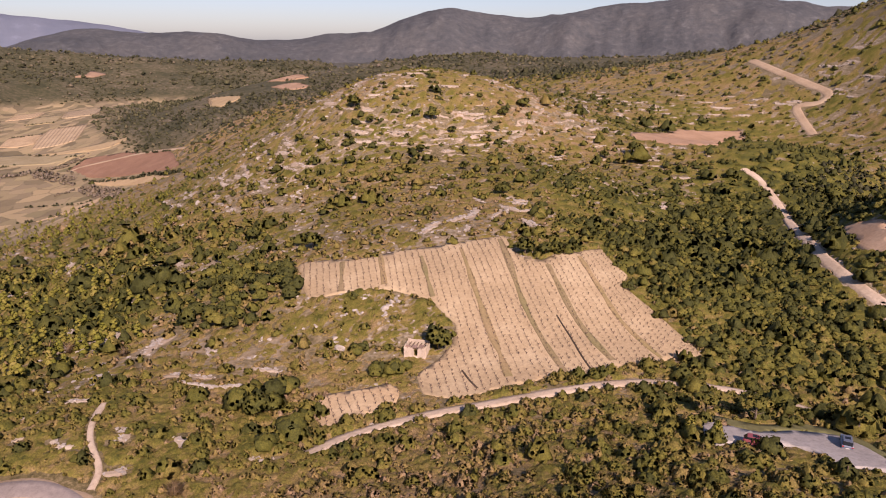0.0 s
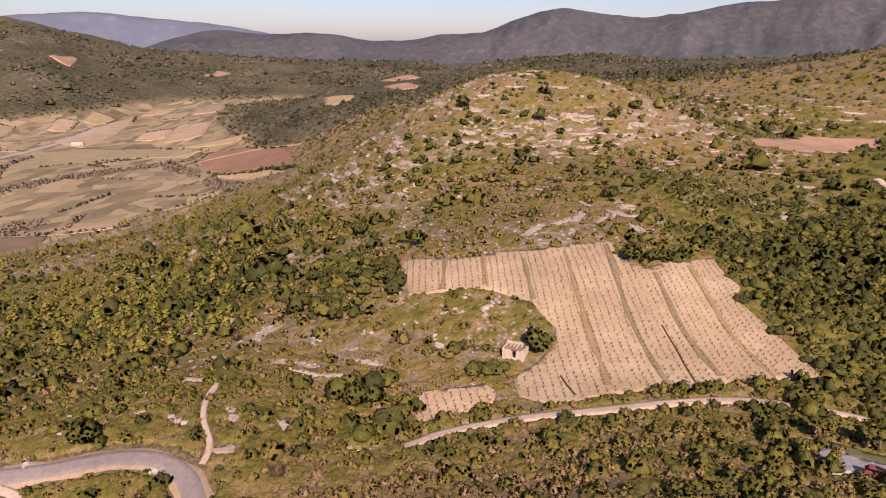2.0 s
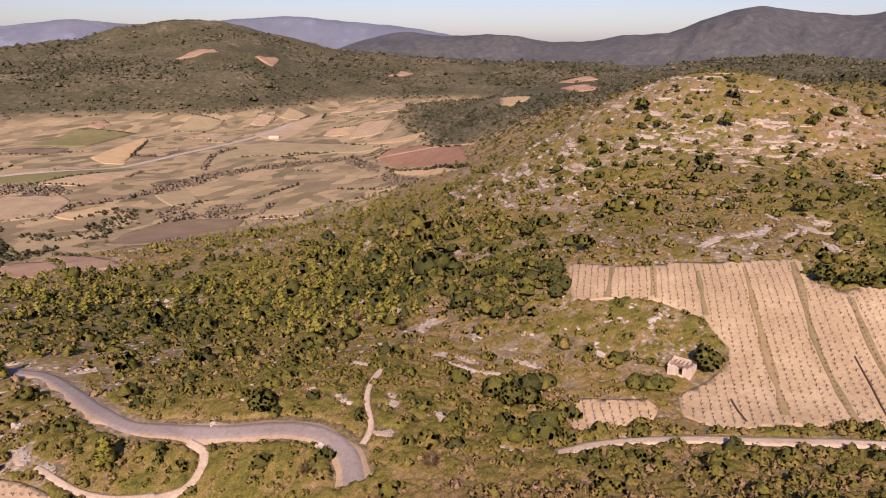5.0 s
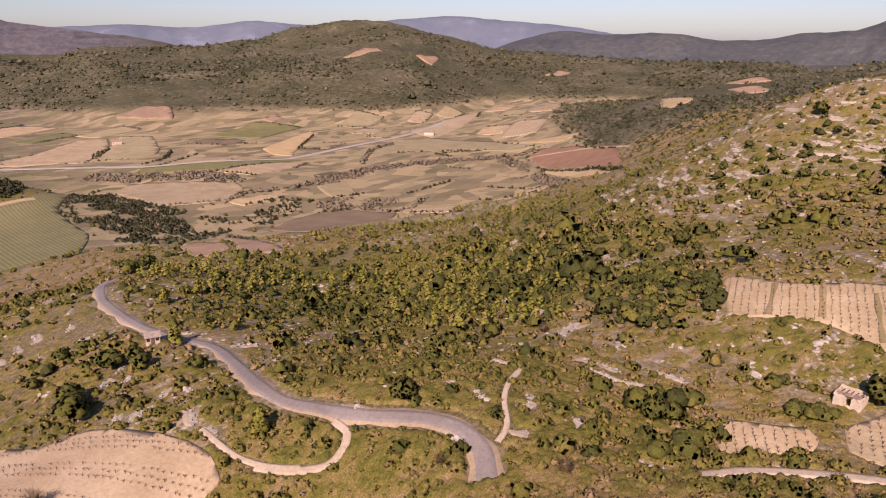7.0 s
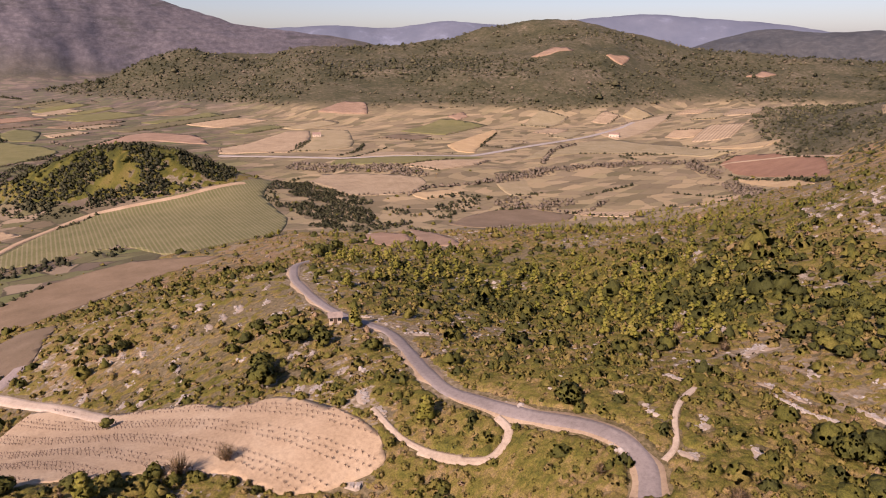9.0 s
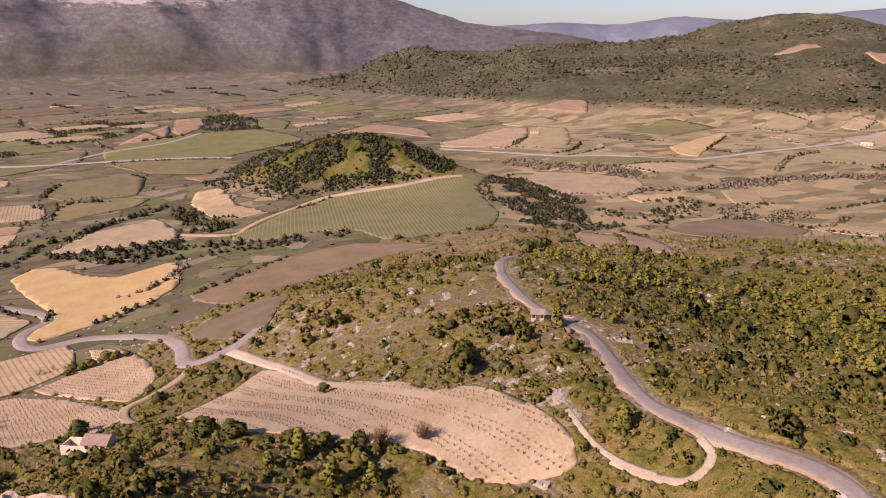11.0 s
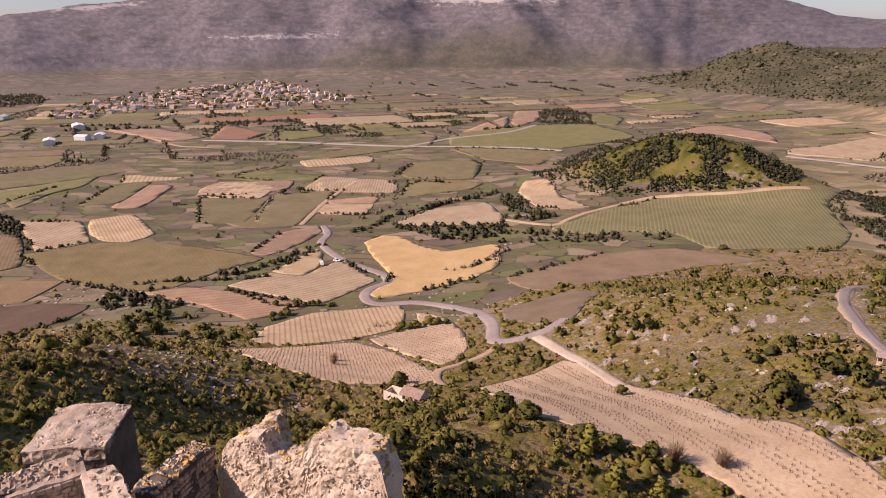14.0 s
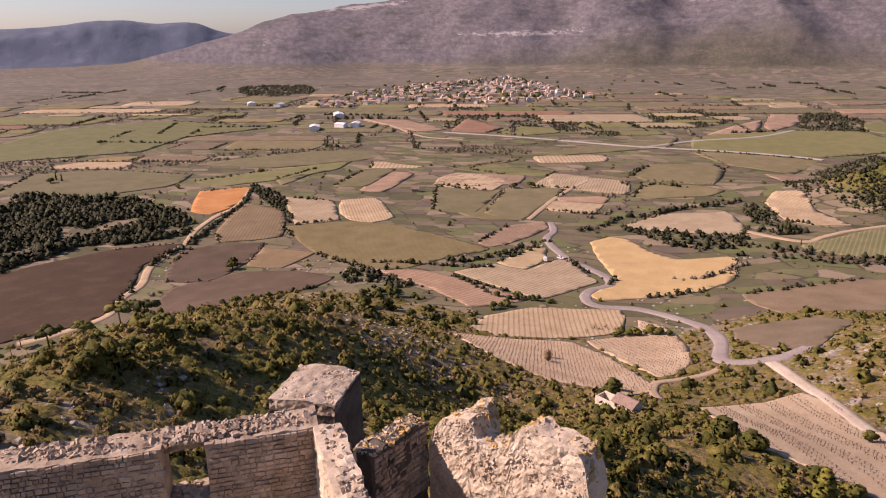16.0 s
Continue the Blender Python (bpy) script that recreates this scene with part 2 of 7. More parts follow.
    cell = node(t, "ShaderNodeTexVoronoi", distance="CHEBYCHEV", voronoi_dimensions="2D")
    cell.inputs["Randomness"].default_value = 0.72
    t.links.new(turned.outputs[0], cell.inputs["Vector"])
    which = node(t, "ShaderNodeSeparateColor")
    t.links.new(cell.outputs["Color"], which.inputs[0])
    crop = node(t, "ShaderNodeValToRGB")
    crop.color_ramp.interpolation = "CONSTANT"
    e = crop.color_ramp.elements
    kinds = ((0.115, 0.105, 0.05), (0.15, 0.118, 0.072), (0.135, 0.128, 0.06), (0.10, 0.092, 0.048), (0.20, 0.155, 0.10), (0.13, 0.10, 0.07), (0.125, 0.13, 0.052), (0.165, 0.135, 0.075), (0.09, 0.082, 0.042), (0.24, 0.185, 0.12))
    while len(e) < len(kinds):
        e.new(0.5)
    for k, (el, c) in enumerate(zip(e, kinds)):
        el.position, el.color = k / len(kinds), (*c, 1)
    t.links.new(which.outputs[0], crop.inputs[0])
    rim = node(t, "ShaderNodeTexVoronoi", feature="DISTANCE_TO_EDGE", voronoi_dimensions="2D")
    rim.inputs["Randomness"].default_value = 0.72
    t.links.new(turned.outputs[0], rim.inputs["Vector"])
    hedge_ = ramp(t, calc(t, "ADD", rim.outputs["Distance"], calc(t, "MULTIPLY", calc(t, "SUBTRACT", grain(t, 22, 4, 0.7), 0.5), 0.35)), [(0.0, (1, 1, 1)), (0.045, (0, 0, 0))])
    plain = mix(t, 1.0, crop.outputs[0], ramp(t, grain(t, 24, 6, 0.7), [(0.3, (0.76, 0.76, 0.76)), (0.5, (1, 1, 1)), (0.7, (1.22, 1.2, 1.16))]), "MULTIPLY")
    plain = mix(t, calc(t, "MULTIPLY", attr(t, "dry"), 0.75), plain, mix(t, 1.0, (0.31, 0.24, 0.138), ramp(t, which.outputs[1], [(0.0, (0.45, 0.47, 0.42)), (0.35, (0.8, 0.8, 0.8)), (0.7, (1.1, 1.1, 1.05)), (1.0, (1.35, 1.3, 1.25))]), "MULTIPLY"))
    plain = mix(t, calc(t, "MULTIPLY", hedge_, calc(t, "SUBTRACT", 1.0, calc(t, "MULTIPLY", attr(t, "dry"), 0.6))), plain, (0.07, 0.06, 0.036))
    # Distance haze painted into the plain: fields turn mauve as they recede.
    haze_tint = ramp(t, grain(t, 150, 6, 0.7), [(0.3, (0.095, 0.08, 0.078)), (0.5, (0.145, 0.122, 0.118)), (0.7, (0.21, 0.17, 0.155))])
    plain = mix(t, calc(t, "MULTIPLY", attr(t, "away"), 0.42), plain, haze_tint)
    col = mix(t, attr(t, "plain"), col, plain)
    t.links.new(col, b.inputs["Base Color"])
    bump(t, b, grain(t, 2.0, 8, 0.7), 0.6, 0.5)
    return m


def mesh_object(name, verts, faces, mat, parent=None, attrs=None, smooth=False):
    me = bpy.data.meshes.new(name)
    verts = np.asarray(verts, np.float32)
    if isinstance(faces, np.ndarray):
        k = faces.shape[1]
        me.vertices.add(len(verts))
        me.vertices.foreach_set("co", verts.ravel())
        me.loops.add(faces.size)
        me.loops.foreach_set("vertex_index", faces.ravel().astype(np.int32))
        me.polygons.add(len(faces))
        me.polygons.foreach_set("loop_start", np.arange(0, faces.size, k, dtype=np.int32))
        me.update(calc_edges=True)
    else:
        me.from_pydata([tuple(map(float, v)) for v in verts], [], faces)
    for k, v in (attrs or {}).items():
        a = me.attributes.new(k, "FLOAT", "POINT")
        a.data.foreach_set("value", np.asarray(v, np.float32))
    me.polygons.foreach_set("use_smooth", np.full(len(me.polygons), smooth))
    me.materials.append(mat)
    ob = new(name, me)
    ob.parent = parent
    return ob


# ---- the ground, one sheet to the horizon ----
def land():
    fine = np.arange(-40, 152, 0.3)
    coarse = np.arange(152, 320, 4.0)
    az = np.radians(np.concatenate([fine, coarse]))
    rr = [0.002, 4.0]
    while rr[-1] < 4900:
        rr.append(rr[-1] + max(1.0, rr[-1] * (0.016 if rr[-1] < 900 else 0.011)))
    rr = np.array(rr)
    A, R = np.meshgrid(az, rr)  # centred a step beside the keep
    x, y = -np.sin(A) * R + 1.3, np.cos(A) * R + 0.9
    z = height(x, y)
    n, k = len(rr), len(az)
    idx = np.arange(n * k).reshape(n, k)
    nxt = np.roll(idx, -1, axis=1)
    faces = np.stack([idx[:-1], idx[1:], nxt[1:], nxt[:-1]], -1).reshape(-1, 4)[:, ::-1]
    verts = np.stack([x, y, z], -1).reshape(-1, 3)
    px, py, pz = verts[:, 0], verts[:, 1], verts[:, 2]
    pr = np.hypot(px, py)
    bare = np.clip(0.42 + 1.1 * fbm(px, py, 34, 4, 21), 0, 1)
    pa = np.degrees(np.arctan2(-px, py))
    terrace = np.clip(1.25 * np.exp(-((pa - 0) / 24) ** 2 - ((pr - 350) / 115) ** 2) + 0.5 * np.exp(-((pa + 24) / 10) ** 2 - ((pr - 520) / 160) ** 2) + 0.35 * np.exp(-((pa - 20) / 12) ** 2 - ((pr - 140) / 40) ** 2), 0, 1)
    far = np.clip((pr - 560) / 300, 0, 1)
    steep = np.clip((pr - 2250) / 500, 0, 1) * np.clip((pa - 54) / 6, 0, 1)
    up = (pz - BASE) / (along(MOUNTAIN, pa) - BASE + 1)
    crag = 1.1 * np.exp(-((up - 0.95) / 0.05) ** 2) * np.exp(-((pa - 119) / 6) ** 2) + np.exp(-((pa - 104) / 8) ** 2 - ((pz - 182) / 22) ** 2)
    crag += np.exp(-((pa - 86) / 9) ** 2 - ((pz - 345) / 40) ** 2) + 0.8 * np.exp(-((pa - 94) / 4) ** 2 - ((pz - 330) / 45) ** 2) + 0.6 * np.exp(-((pa - 126) / 5) ** 2 - ((pz - 150) / 25) ** 2) + 0.5 * np.exp(-((pa - 78) / 5) ** 2 - ((pz - 250) / 30) ** 2)
    crag = crag * steep
    steep = steep * (1 - 0.5 * np.exp(-(((pa - 91) / 6) ** 2) - ((pr - 2620) / 260) ** 2))
    plain = np.clip((np.where(pr > 2200, 84, 72) - pz) / 10, 0, 1) * np.clip((pr - 150) / 60, 0, 1)
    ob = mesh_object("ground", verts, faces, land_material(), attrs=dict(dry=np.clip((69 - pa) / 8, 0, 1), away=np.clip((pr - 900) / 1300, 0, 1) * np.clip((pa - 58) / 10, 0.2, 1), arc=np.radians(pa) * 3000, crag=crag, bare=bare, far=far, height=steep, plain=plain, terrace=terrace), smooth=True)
    tagged(ob, "dry garrigue hills, valley floor and grey limestone mountain", "ground", kind="structure")
    return ob


land()


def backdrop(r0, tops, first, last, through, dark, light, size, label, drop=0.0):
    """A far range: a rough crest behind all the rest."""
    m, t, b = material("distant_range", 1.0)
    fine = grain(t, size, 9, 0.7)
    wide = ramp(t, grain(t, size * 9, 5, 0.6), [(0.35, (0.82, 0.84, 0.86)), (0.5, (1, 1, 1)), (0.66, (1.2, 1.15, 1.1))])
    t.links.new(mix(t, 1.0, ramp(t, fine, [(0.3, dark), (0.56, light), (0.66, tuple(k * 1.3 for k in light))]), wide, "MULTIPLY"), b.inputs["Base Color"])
    bump(t, b, fine, 0.5, 20)
    az = np.arange(first, last, 0.2)
    rr = np.linspace(r0 - through * 2.2, min(r0 + through * 1.0, 4930), 44)
    A, R = np.meshgrid(az, rr)
    x, y = -np.sin(np.radians(A)) * R, np.cos(np.radians(A)) * R
    top = along(tops, A) * (1 - drop) + drop * (90 + 40 * vnoise(A, 0 * A, 8, 33))
    u = (R - r0) / through
    rise = (top + 20) * np.exp(-u * u * np.where(u < 0, 0.55, 1.0)) - 20
    arc = np.radians(A) * r0
    z = rise + np.clip((rise - 30) / 150, 0, 1) * np.clip(np.abs(u), 0.06, 0.8) * (150 if r0 < 4000 else 50) * (0.4 - np.abs(fbm(arc, R * 0.5, 430, 5, 15, 0.55))) + 4 * fbm(x, y, 70, 3, 16)
    i = np.arange(z.size).reshape(z.shape)
    f = np.stack([i[:-1, :-1], i[1:, :-1], i[1:, 1:], i[:-1, 1:]], -1).reshape(-1, 4)[:, ::-1]
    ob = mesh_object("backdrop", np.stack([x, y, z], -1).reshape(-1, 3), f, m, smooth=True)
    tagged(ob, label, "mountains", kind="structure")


# Aerial haze is painted into the blue range and the slate ridge.
backdrop(4500, HORIZON, -40, 158, 330, (0.098, 0.118, 0.158), (0.120, 0.140, 0.182), 200, "distant mountain ranges along the horizon, painted haze blue")
backdrop(3050, SLATE, -40, 56, 380, (0.050, 0.056, 0.062), (0.080, 0.084, 0.086), 24, "dark wooded mountain ridge with haze painted into its slate green")
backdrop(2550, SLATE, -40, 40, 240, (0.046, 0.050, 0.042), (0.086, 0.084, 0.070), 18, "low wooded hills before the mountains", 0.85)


# ---- fields and roads, laid on the land ----
SHUT = []      # outlines where no scrub grows
EDGES = []     # field edges with a hedge
VINES = []     # vineyards close enough to show each stock
FIELD_LOOK = dict(
    pale=((0.38, 0.27, 0.155), (0.51, 0.39, 0.245), (0.29, 0.205, 0.118)),
    chalk=((0.45, 0.315, 0.195), (0.55, 0.415, 0.275), (0.35, 0.235, 0.135)),
    tan=((0.37, 0.272, 0.165), (0.46, 0.352, 0.225), (0.27, 0.192, 0.112)),
    pink=((0.28, 0.18, 0.115), (0.36, 0.245, 0.165), (0.20, 0.13, 0.082)),
    ochre=((0.36, 0.26, 0.14), (0.44, 0.33, 0.19), (0.30, 0.21, 0.11)),
    gold=((0.45, 0.30, 0.135), (0.53, 0.37, 0.18), (0.39, 0.25, 0.11)),
    yellow=((0.20, 0.152, 0.062), (0.25, 0.19, 0.09), (0.145, 0.112, 0.042)),
    green=((0.145, 0.140, 0.055), (0.19, 0.172, 0.078), (0.112, 0.115, 0.040)),
    olive=((0.155, 0.132, 0.066), (0.20, 0.165, 0.088), (0.118, 0.104, 0.047)),
    hay=((0.29, 0.228, 0.125), (0.35, 0.285, 0.17), (0.225, 0.18, 0.092)),
    brown=((0.165, 0.12, 0.074), (0.215, 0.16, 0.105), (0.12, 0.09, 0.052)),
    # Red-brown soil darkened further: a cloud's shadow is painted in.
    redbrown_shaded=((0.048, 0.028, 0.015), (0.075, 0.047, 0.027), (0.036, 0.021, 0.011)),
    ploughed=((0.22, 0.12, 0.075), (0.27, 0.16, 0.10), (0.18, 0.10, 0.06)),
    red=((0.40, 0.175, 0.055), (0.46, 0.23, 0.09), (0.33, 0.13, 0.04)),
    soil=((0.33, 0.22, 0.14), (0.44, 0.32, 0.22), (0.25, 0.165, 0.10)),
    lot=((0.27, 0.25, 0.235), (0.36, 0.34, 0.32), (0.22, 0.205, 0.19)),
    asphalt=((0.25, 0.207, 0.185), (0.31, 0.262, 0.236), (0.20, 0.166, 0.148)),
    asphalt_pale=((0.32, 0.29, 0.25), (0.38, 0.34, 0.30), (0.28, 0.25, 0.22)),
    dirt=((0.34, 0.245, 0.155), (0.43, 0.325, 0.22), (0.26, 0.18, 0.11)),
    strip=((0.21, 0.165, 0.08), (0.30, 0.215, 0.125), (0.16, 0.155, 0.055)),
)
FIELD_LOOK["weedy"] = ((0.20, 0.138, 0.072), (0.25, 0.18, 0.10), (0.15, 0.105, 0.052))
# Darker copy of the fallow brown, with cloud shade painted in.
FIELD_LOOK["dark"] = ((0.098, 0.064, 0.040), (0.135, 0.092, 0.060), (0.07, 0.047, 0.028))
FIELD_LOOK["scree"] = ((0.35, 0.27, 0.195), (0.47, 0.385, 0.30), (0.23, 0.165, 0.108))
# Near-black strip: a low bank and its shadow put into one colour.
FIELD_LOOK["shaded_bank"] = ((0.05, 0.036, 0.026), (0.085, 0.062, 0.045), (0.035, 0.026, 0.02))
FIELD_LOOK["track"] = ((0.40, 0.315, 0.23), (0.50, 0.41, 0.315), (0.31, 0.235, 0.16))
LABELS = dict(weedy="brown weedy vineyard with leafless rows", dark="overgrown brown fallow plot darkened with painted cloud shade", chalk="bleached stony vineyard with pruned stocks", hay="pale dry grass field on the valley floor", pale="bare pale vineyard with rows of pruned vine stocks", tan="dry tan vineyard with close straight rows", pink="pinkish bare soil field on the valley side",
              ochre="dry straw-coloured field", gold="smooth golden stubble field beside the lane", yellow="weedy yellow-green vineyard", green="green grassy field among bare plots",
              olive="dull olive-green winter field", brown="overgrown brown fallow plot", redbrown_shaded="ploughed red-brown field with cloud shade painted into its soil", ploughed="ploughed purple-brown field",
              red="freshly ploughed orange-red field", soil="patch of bare reddish soil", lot="grey gravel car park on the hillside")


def soil_material(kind, two):
    base, light, dark = FIELD_LOOK[kind]
    m, t, b = material(kind + "_soil", 0.95)
    big = grain(t, 14, 4, 0.6)
    fine = grain(t, 0.8, 6, 0.75)
    col = ramp(t, big, [(0.3, dark), (0.5, base), (0.72, light)])
    col = mix(t, calc(t, "MULTIPLY", fine, 0.6), col, light)
    stones = ramp(t, fine, [(0.3, (0.72, 0.7, 0.68)), (0.5, (1, 1, 1)), (0.7, (1.18, 1.17, 1.15))])
    col = mix(t, 0.8, col, stones, "MULTIPLY")
    if two:
        wave = calc(t, "SINE", calc(t, "MULTIPLY", attr(t, "row"), 2 * math.pi))
        wave = calc(t, "ADD", wave, calc(t, "MULTIPLY", calc(t, "SUBTRACT", grain(t, 1.6, 3), 0.5), 2.6))
        line = ramp(t, calc(t, "ADD", calc(t, "MULTIPLY", wave, 0.5), 0.5), [(0.6, (0, 0, 0)), (0.95, (1, 1, 1))])
        vine = (0.085, 0.06, 0.035) if kind != "green" else (0.34, 0.27, 0.17)
        n = node(t, "ShaderNodeMath", operation="MULTIPLY")
        t.links.new(line, n.inputs[0])
        n.inputs[1].default_value = 0.45
        col = mix(t, n.outputs[0], col, vine)
    who = node(t, "ShaderNodeObjectInfo").outputs["Random"]
    col = mix(t, 1.0, col, ramp(t, who, [(0.0, (0.86, 0.88, 0.88)), (0.5, (1, 1, 1)), (1.0, (1.13, 1.09, 1.03))]), "MULTIPLY")
    t.links.new(col, b.inputs["Base Color"])
    bump(t, b, fine, 0.7, 0.12)
    return m


SOILS = {}


def soil(kind, two=False):
    if (kind, two) not in SOILS:
        SOILS[(kind, two)] = soil_material(kind, two)
    return SOILS[(kind, two)]


def rounded(corners, per=4, closed=True):
    """A smooth line through these corners."""
    p = np.array(corners, float)
    n = len(p)
    out = []
    for i in range(n if closed else n - 1):
        if closed:
            a, b, c, d = p[i - 1], p[i], p[(i + 1) % n], p[(i + 2) % n]
        else:
            a, b, c, d = p[max(i - 1, 0)], p[i], p[i + 1], p[min(i + 2, n - 1)]
        for k in range(per):
            u = k / per
            out.append(0.5 * (2 * b + (c - a) * u + (2 * a - 5 * b + 4 * c - d) * u * u + (3 * b - a - 3 * c + d) * u ** 3))
    if not closed:
        out.append(p[-1])
    return np.array(out)


def inside(x, y, poly):
    hit = np.zeros(np.shape(x), bool)
    px, py = poly[:, 0], poly[:, 1]
    j = len(poly) - 1
    for i in range(len(poly)):
        cross = ((py[i] > y) != (py[j] > y)) & (x < (px[j] - px[i]) * (y - py[i]) / (py[j] - py[i] + 1e-12) + px[i])
        hit ^= cross
        j = i
    return hit


LIFT = 0.0


def field(name, kind, turn, spacing, corners):
    line = rounded(corners, 4)
    flat = np.array(corners)
    flat = np.concatenate([[p + (q - p) * k / 4 for k in range(4)] for p, q in zip(flat, np.roll(flat, -1, axis=0))])
    line = line * 0.3 + flat * 0.7
    mid = line.mean(0)
    r = float(np.hypot(*mid))
    line = line + np.stack([vnoise(line[:, 0], line[:, 1], 6, 31), vnoise(line[:, 0], line[:, 1], 6, 32)], -1) * min(0.5 + r * 0.0006, 1.5)
    bm = bmesh.new()
    f = bm.faces.new([bm.verts.new((x, y, 0)) for x, y in line])
    bmesh.ops.triangulate(bm, faces=[f])
    step = min(max(r * 0.012, 2.5), 22)
    for axis in (0, 1):
        lo, hi = line[:, axis].min(), line[:, axis].max()
        for k in np.arange(lo + step * 0.5, hi, step):
            co, no = [0, 0, 0], [0, 0, 0]
            co[axis], no[axis] = k, 1
            bmesh.ops.bisect_plane(bm, geom=bm.verts[:] + bm.edges[:] + bm.faces[:], plane_co=co, plane_no=no)
    v = np.array([p.co[:] for p in bm.verts])
    lift = 0.12 + r * (0.0005 if r < 900 or ground(*mid) < 60 else 0.0011) + (0.25 if kind in ("lot", "strip") else 0.0)
    z = height(v[:, 0], v[:, 1]) + lift
    for p, q in zip(bm.verts, z):
        p.co.z = q
    bmesh.ops.recalc_face_normals(bm, faces=bm.faces[:])
    if bm.faces[0].normal.z < 0:
        bmesh.ops.reverse_faces(bm, faces=bm.faces[:])
    skirt = [e for e in bm.edges if e.is_boundary]
    made = bmesh.ops.extrude_edge_only(bm, edges=skirt)
    for p in made["geom"]:
        if isinstance(p, bmesh.types.BMVert):
            p.co.z -= lift + 0.4
    me = bpy.data.meshes.new(name)
    bm.to_mesh(me)
    bm.free()
    a = me.attributes.new("row", "FLOAT", "POINT")
    c, s = math.cos(radians(turn)), math.sin(radians(turn))
    co = np.zeros(len(me.vertices) * 3, np.float32)
    me.vertices.foreach_get("co", co)
    co = co.reshape(-1, 3)
    a.data.foreach_set("value", ((co[:, 1] * c - co[:, 0] * s) / spacing).astype(np.float32))
    near = name == "vineyard" and r < 290 and kind in ("pale", "pink", "chalk")
    me.materials.append(soil(kind, name == "vineyard" and not near))
    me.polygons.foreach_set("use_smooth", np.ones(len(me.polygons), bool))
    ob = new(name, me)
    what = "grassy green vineyard with rows of posts and vines" if (name, kind) == ("vineyard", "green") else LABELS[kind]
    tagged(ob, "bright grass verge along the car park" if name == "verge" else what, "car park" if kind == "lot" else "field", group="" if kind == "lot" or name == "verge" else "fields of the valley", kind="structure")
    SHUT.append(line)
    if 300 < r < 1300 and kind not in ("lot", "soil"):
        for k in range(0, len(corners), 2):
            p, q = corners[k], corners[(k + 1) % len(corners)]
            if (int(abs(p[0] * 7 + q[1] * 3)) % 5) < 2 and math.dist(p, q) > 14:
                EDGES.append((p, q))
    if near:
        VINES.append((line, turn, spacing))
    return ob


def road(name, kind, width, corners):
    line = rounded(corners, 5, closed=False)
    seg = np.gradient(line, axis=0)
    seg /= np.linalg.norm(seg, axis=1, keepdims=True) + 1e-9
    side = np.stack([-seg[:, 1], seg[:, 0]], -1)
    rows = []
    across = (-0.62, -0.5, -0.2, 0.2, 0.5, 0.62)
    r = np.hypot(line[:, 0], line[:, 1])
    lift = 0.2 + r * 0.0007 + (0.12 if kind == "shaded_bank" else 0.0) - (0.08 if kind == "shoulder" else 0.0)
    wob = (0.5 if kind in ("strip", "shoulder") else 0.12) * vnoise(line[:, 0], line[:, 1], 5, 44)
    for k in across:
        p = line + side * (k * width * (1 + (wob if abs(k) > 0.3 else 0 * wob)))[:, None]
        z = height(p[:, 0], p[:, 1]) + lift - (0.5 if abs(k) > 0.55 else 0.05 * abs(k)) * np.ones(len(p))
        rows.append(np.column_stack([p, z]))
    v = np.stack(rows, 1)
    n, k = v.shape[:2]
    i = np.arange(n * k).reshape(n, k)
    f = np.stack([i[:-1, :-1], i[:-1, 1:], i[1:, 1:], i[1:, :-1]], -1).reshape(-1, 4)[:, ::-1]
    look_of = dict(pale="track", shoulder="dirt").get(kind, kind)
    words = dict(asphalt="narrow worn grey asphalt lane without markings", asphalt_pale="pale straight road across the valley floor", shoulder="sandy verge along the narrow lane", strip="grassy strip between blocks of vines", shaded_bank="low earth bank among the vine rows, painted dark with its shadow")
    ob = mesh_object(name, v.reshape(-1, 3), f, soil(look_of), smooth=True)
    tagged(ob, words.get(kind, "pale dusty unpaved track"), "road" if name in ("road", "track", "path") else "verge" if name == "verge" else "earth bank" if kind == "shaded_bank" else "grass strip", kind="structure")
    if name != "grass_strip":
        w = width * 0.75
        SHUT.append(np.vstack([line + side * w, (line - side * w)[::-1]]))
    return ob


field("vineyard", "pale", -80, 1.7, [(-39.6, 187.5), (-25.1, 182.4), (-13.0, 184.3), (0.9, 186.9), (10.5, 190.9), (17.8, 193.8), (18.4, 184.6), (21.3, 179.9), (26.5, 179.0), (30.8, 183.2), (36.7, 185.9), (45.2, 192.6), (46.5, 183.4), (49.0, 177.6), (46.2, 172.0), (51.3, 163.3), (55.4, 153.3), (57.8, 142.9), (48.6, 139.6), (39.1, 135.6), (32.5, 132.6), (19.1, 128.8), (11.0, 125.8), (2.0, 123.2), (-4.1, 124.9), (-5.5, 132.7), (-0.9, 137.6), (2.2, 143.6), (2.9, 150.9), (-1.1, 157.5), (-3.2, 160.9), (-13.1, 165.3), (-20.2, 165.9), (-33.7, 165.8), (-37.5, 176.7)])
field("vineyard", "pale", -73, 1.7, [(-23.9, 125.0), (-18.4, 127.8), (-10.6, 130.3), (-8.7, 127.5), (-8.9, 122.0), (-13.8, 116.7), (-20.2, 111.2), (-23.1, 115.7)])
field("field", "pink", 44, 3, [(103.6, 392.2), (156.8, 475.6), (205.1, 491.6), (198.5, 466.6), (135.0, 348.0), (100.3, 375.7)])
field("bare_ground", "soil", -94, 3, [(125.6, 215.0), (129.0, 212.5), (129.9, 199.2), (122.8, 185.8), (119.8, 195.0)])
field("vineyard", "tan", 99, 2.5, [(-875, 365), (-894, 413), (-974, 511), (-961, 544), (-865, 491), (-807, 440), (-790, 417), (-809, 395), (-838, 348)])
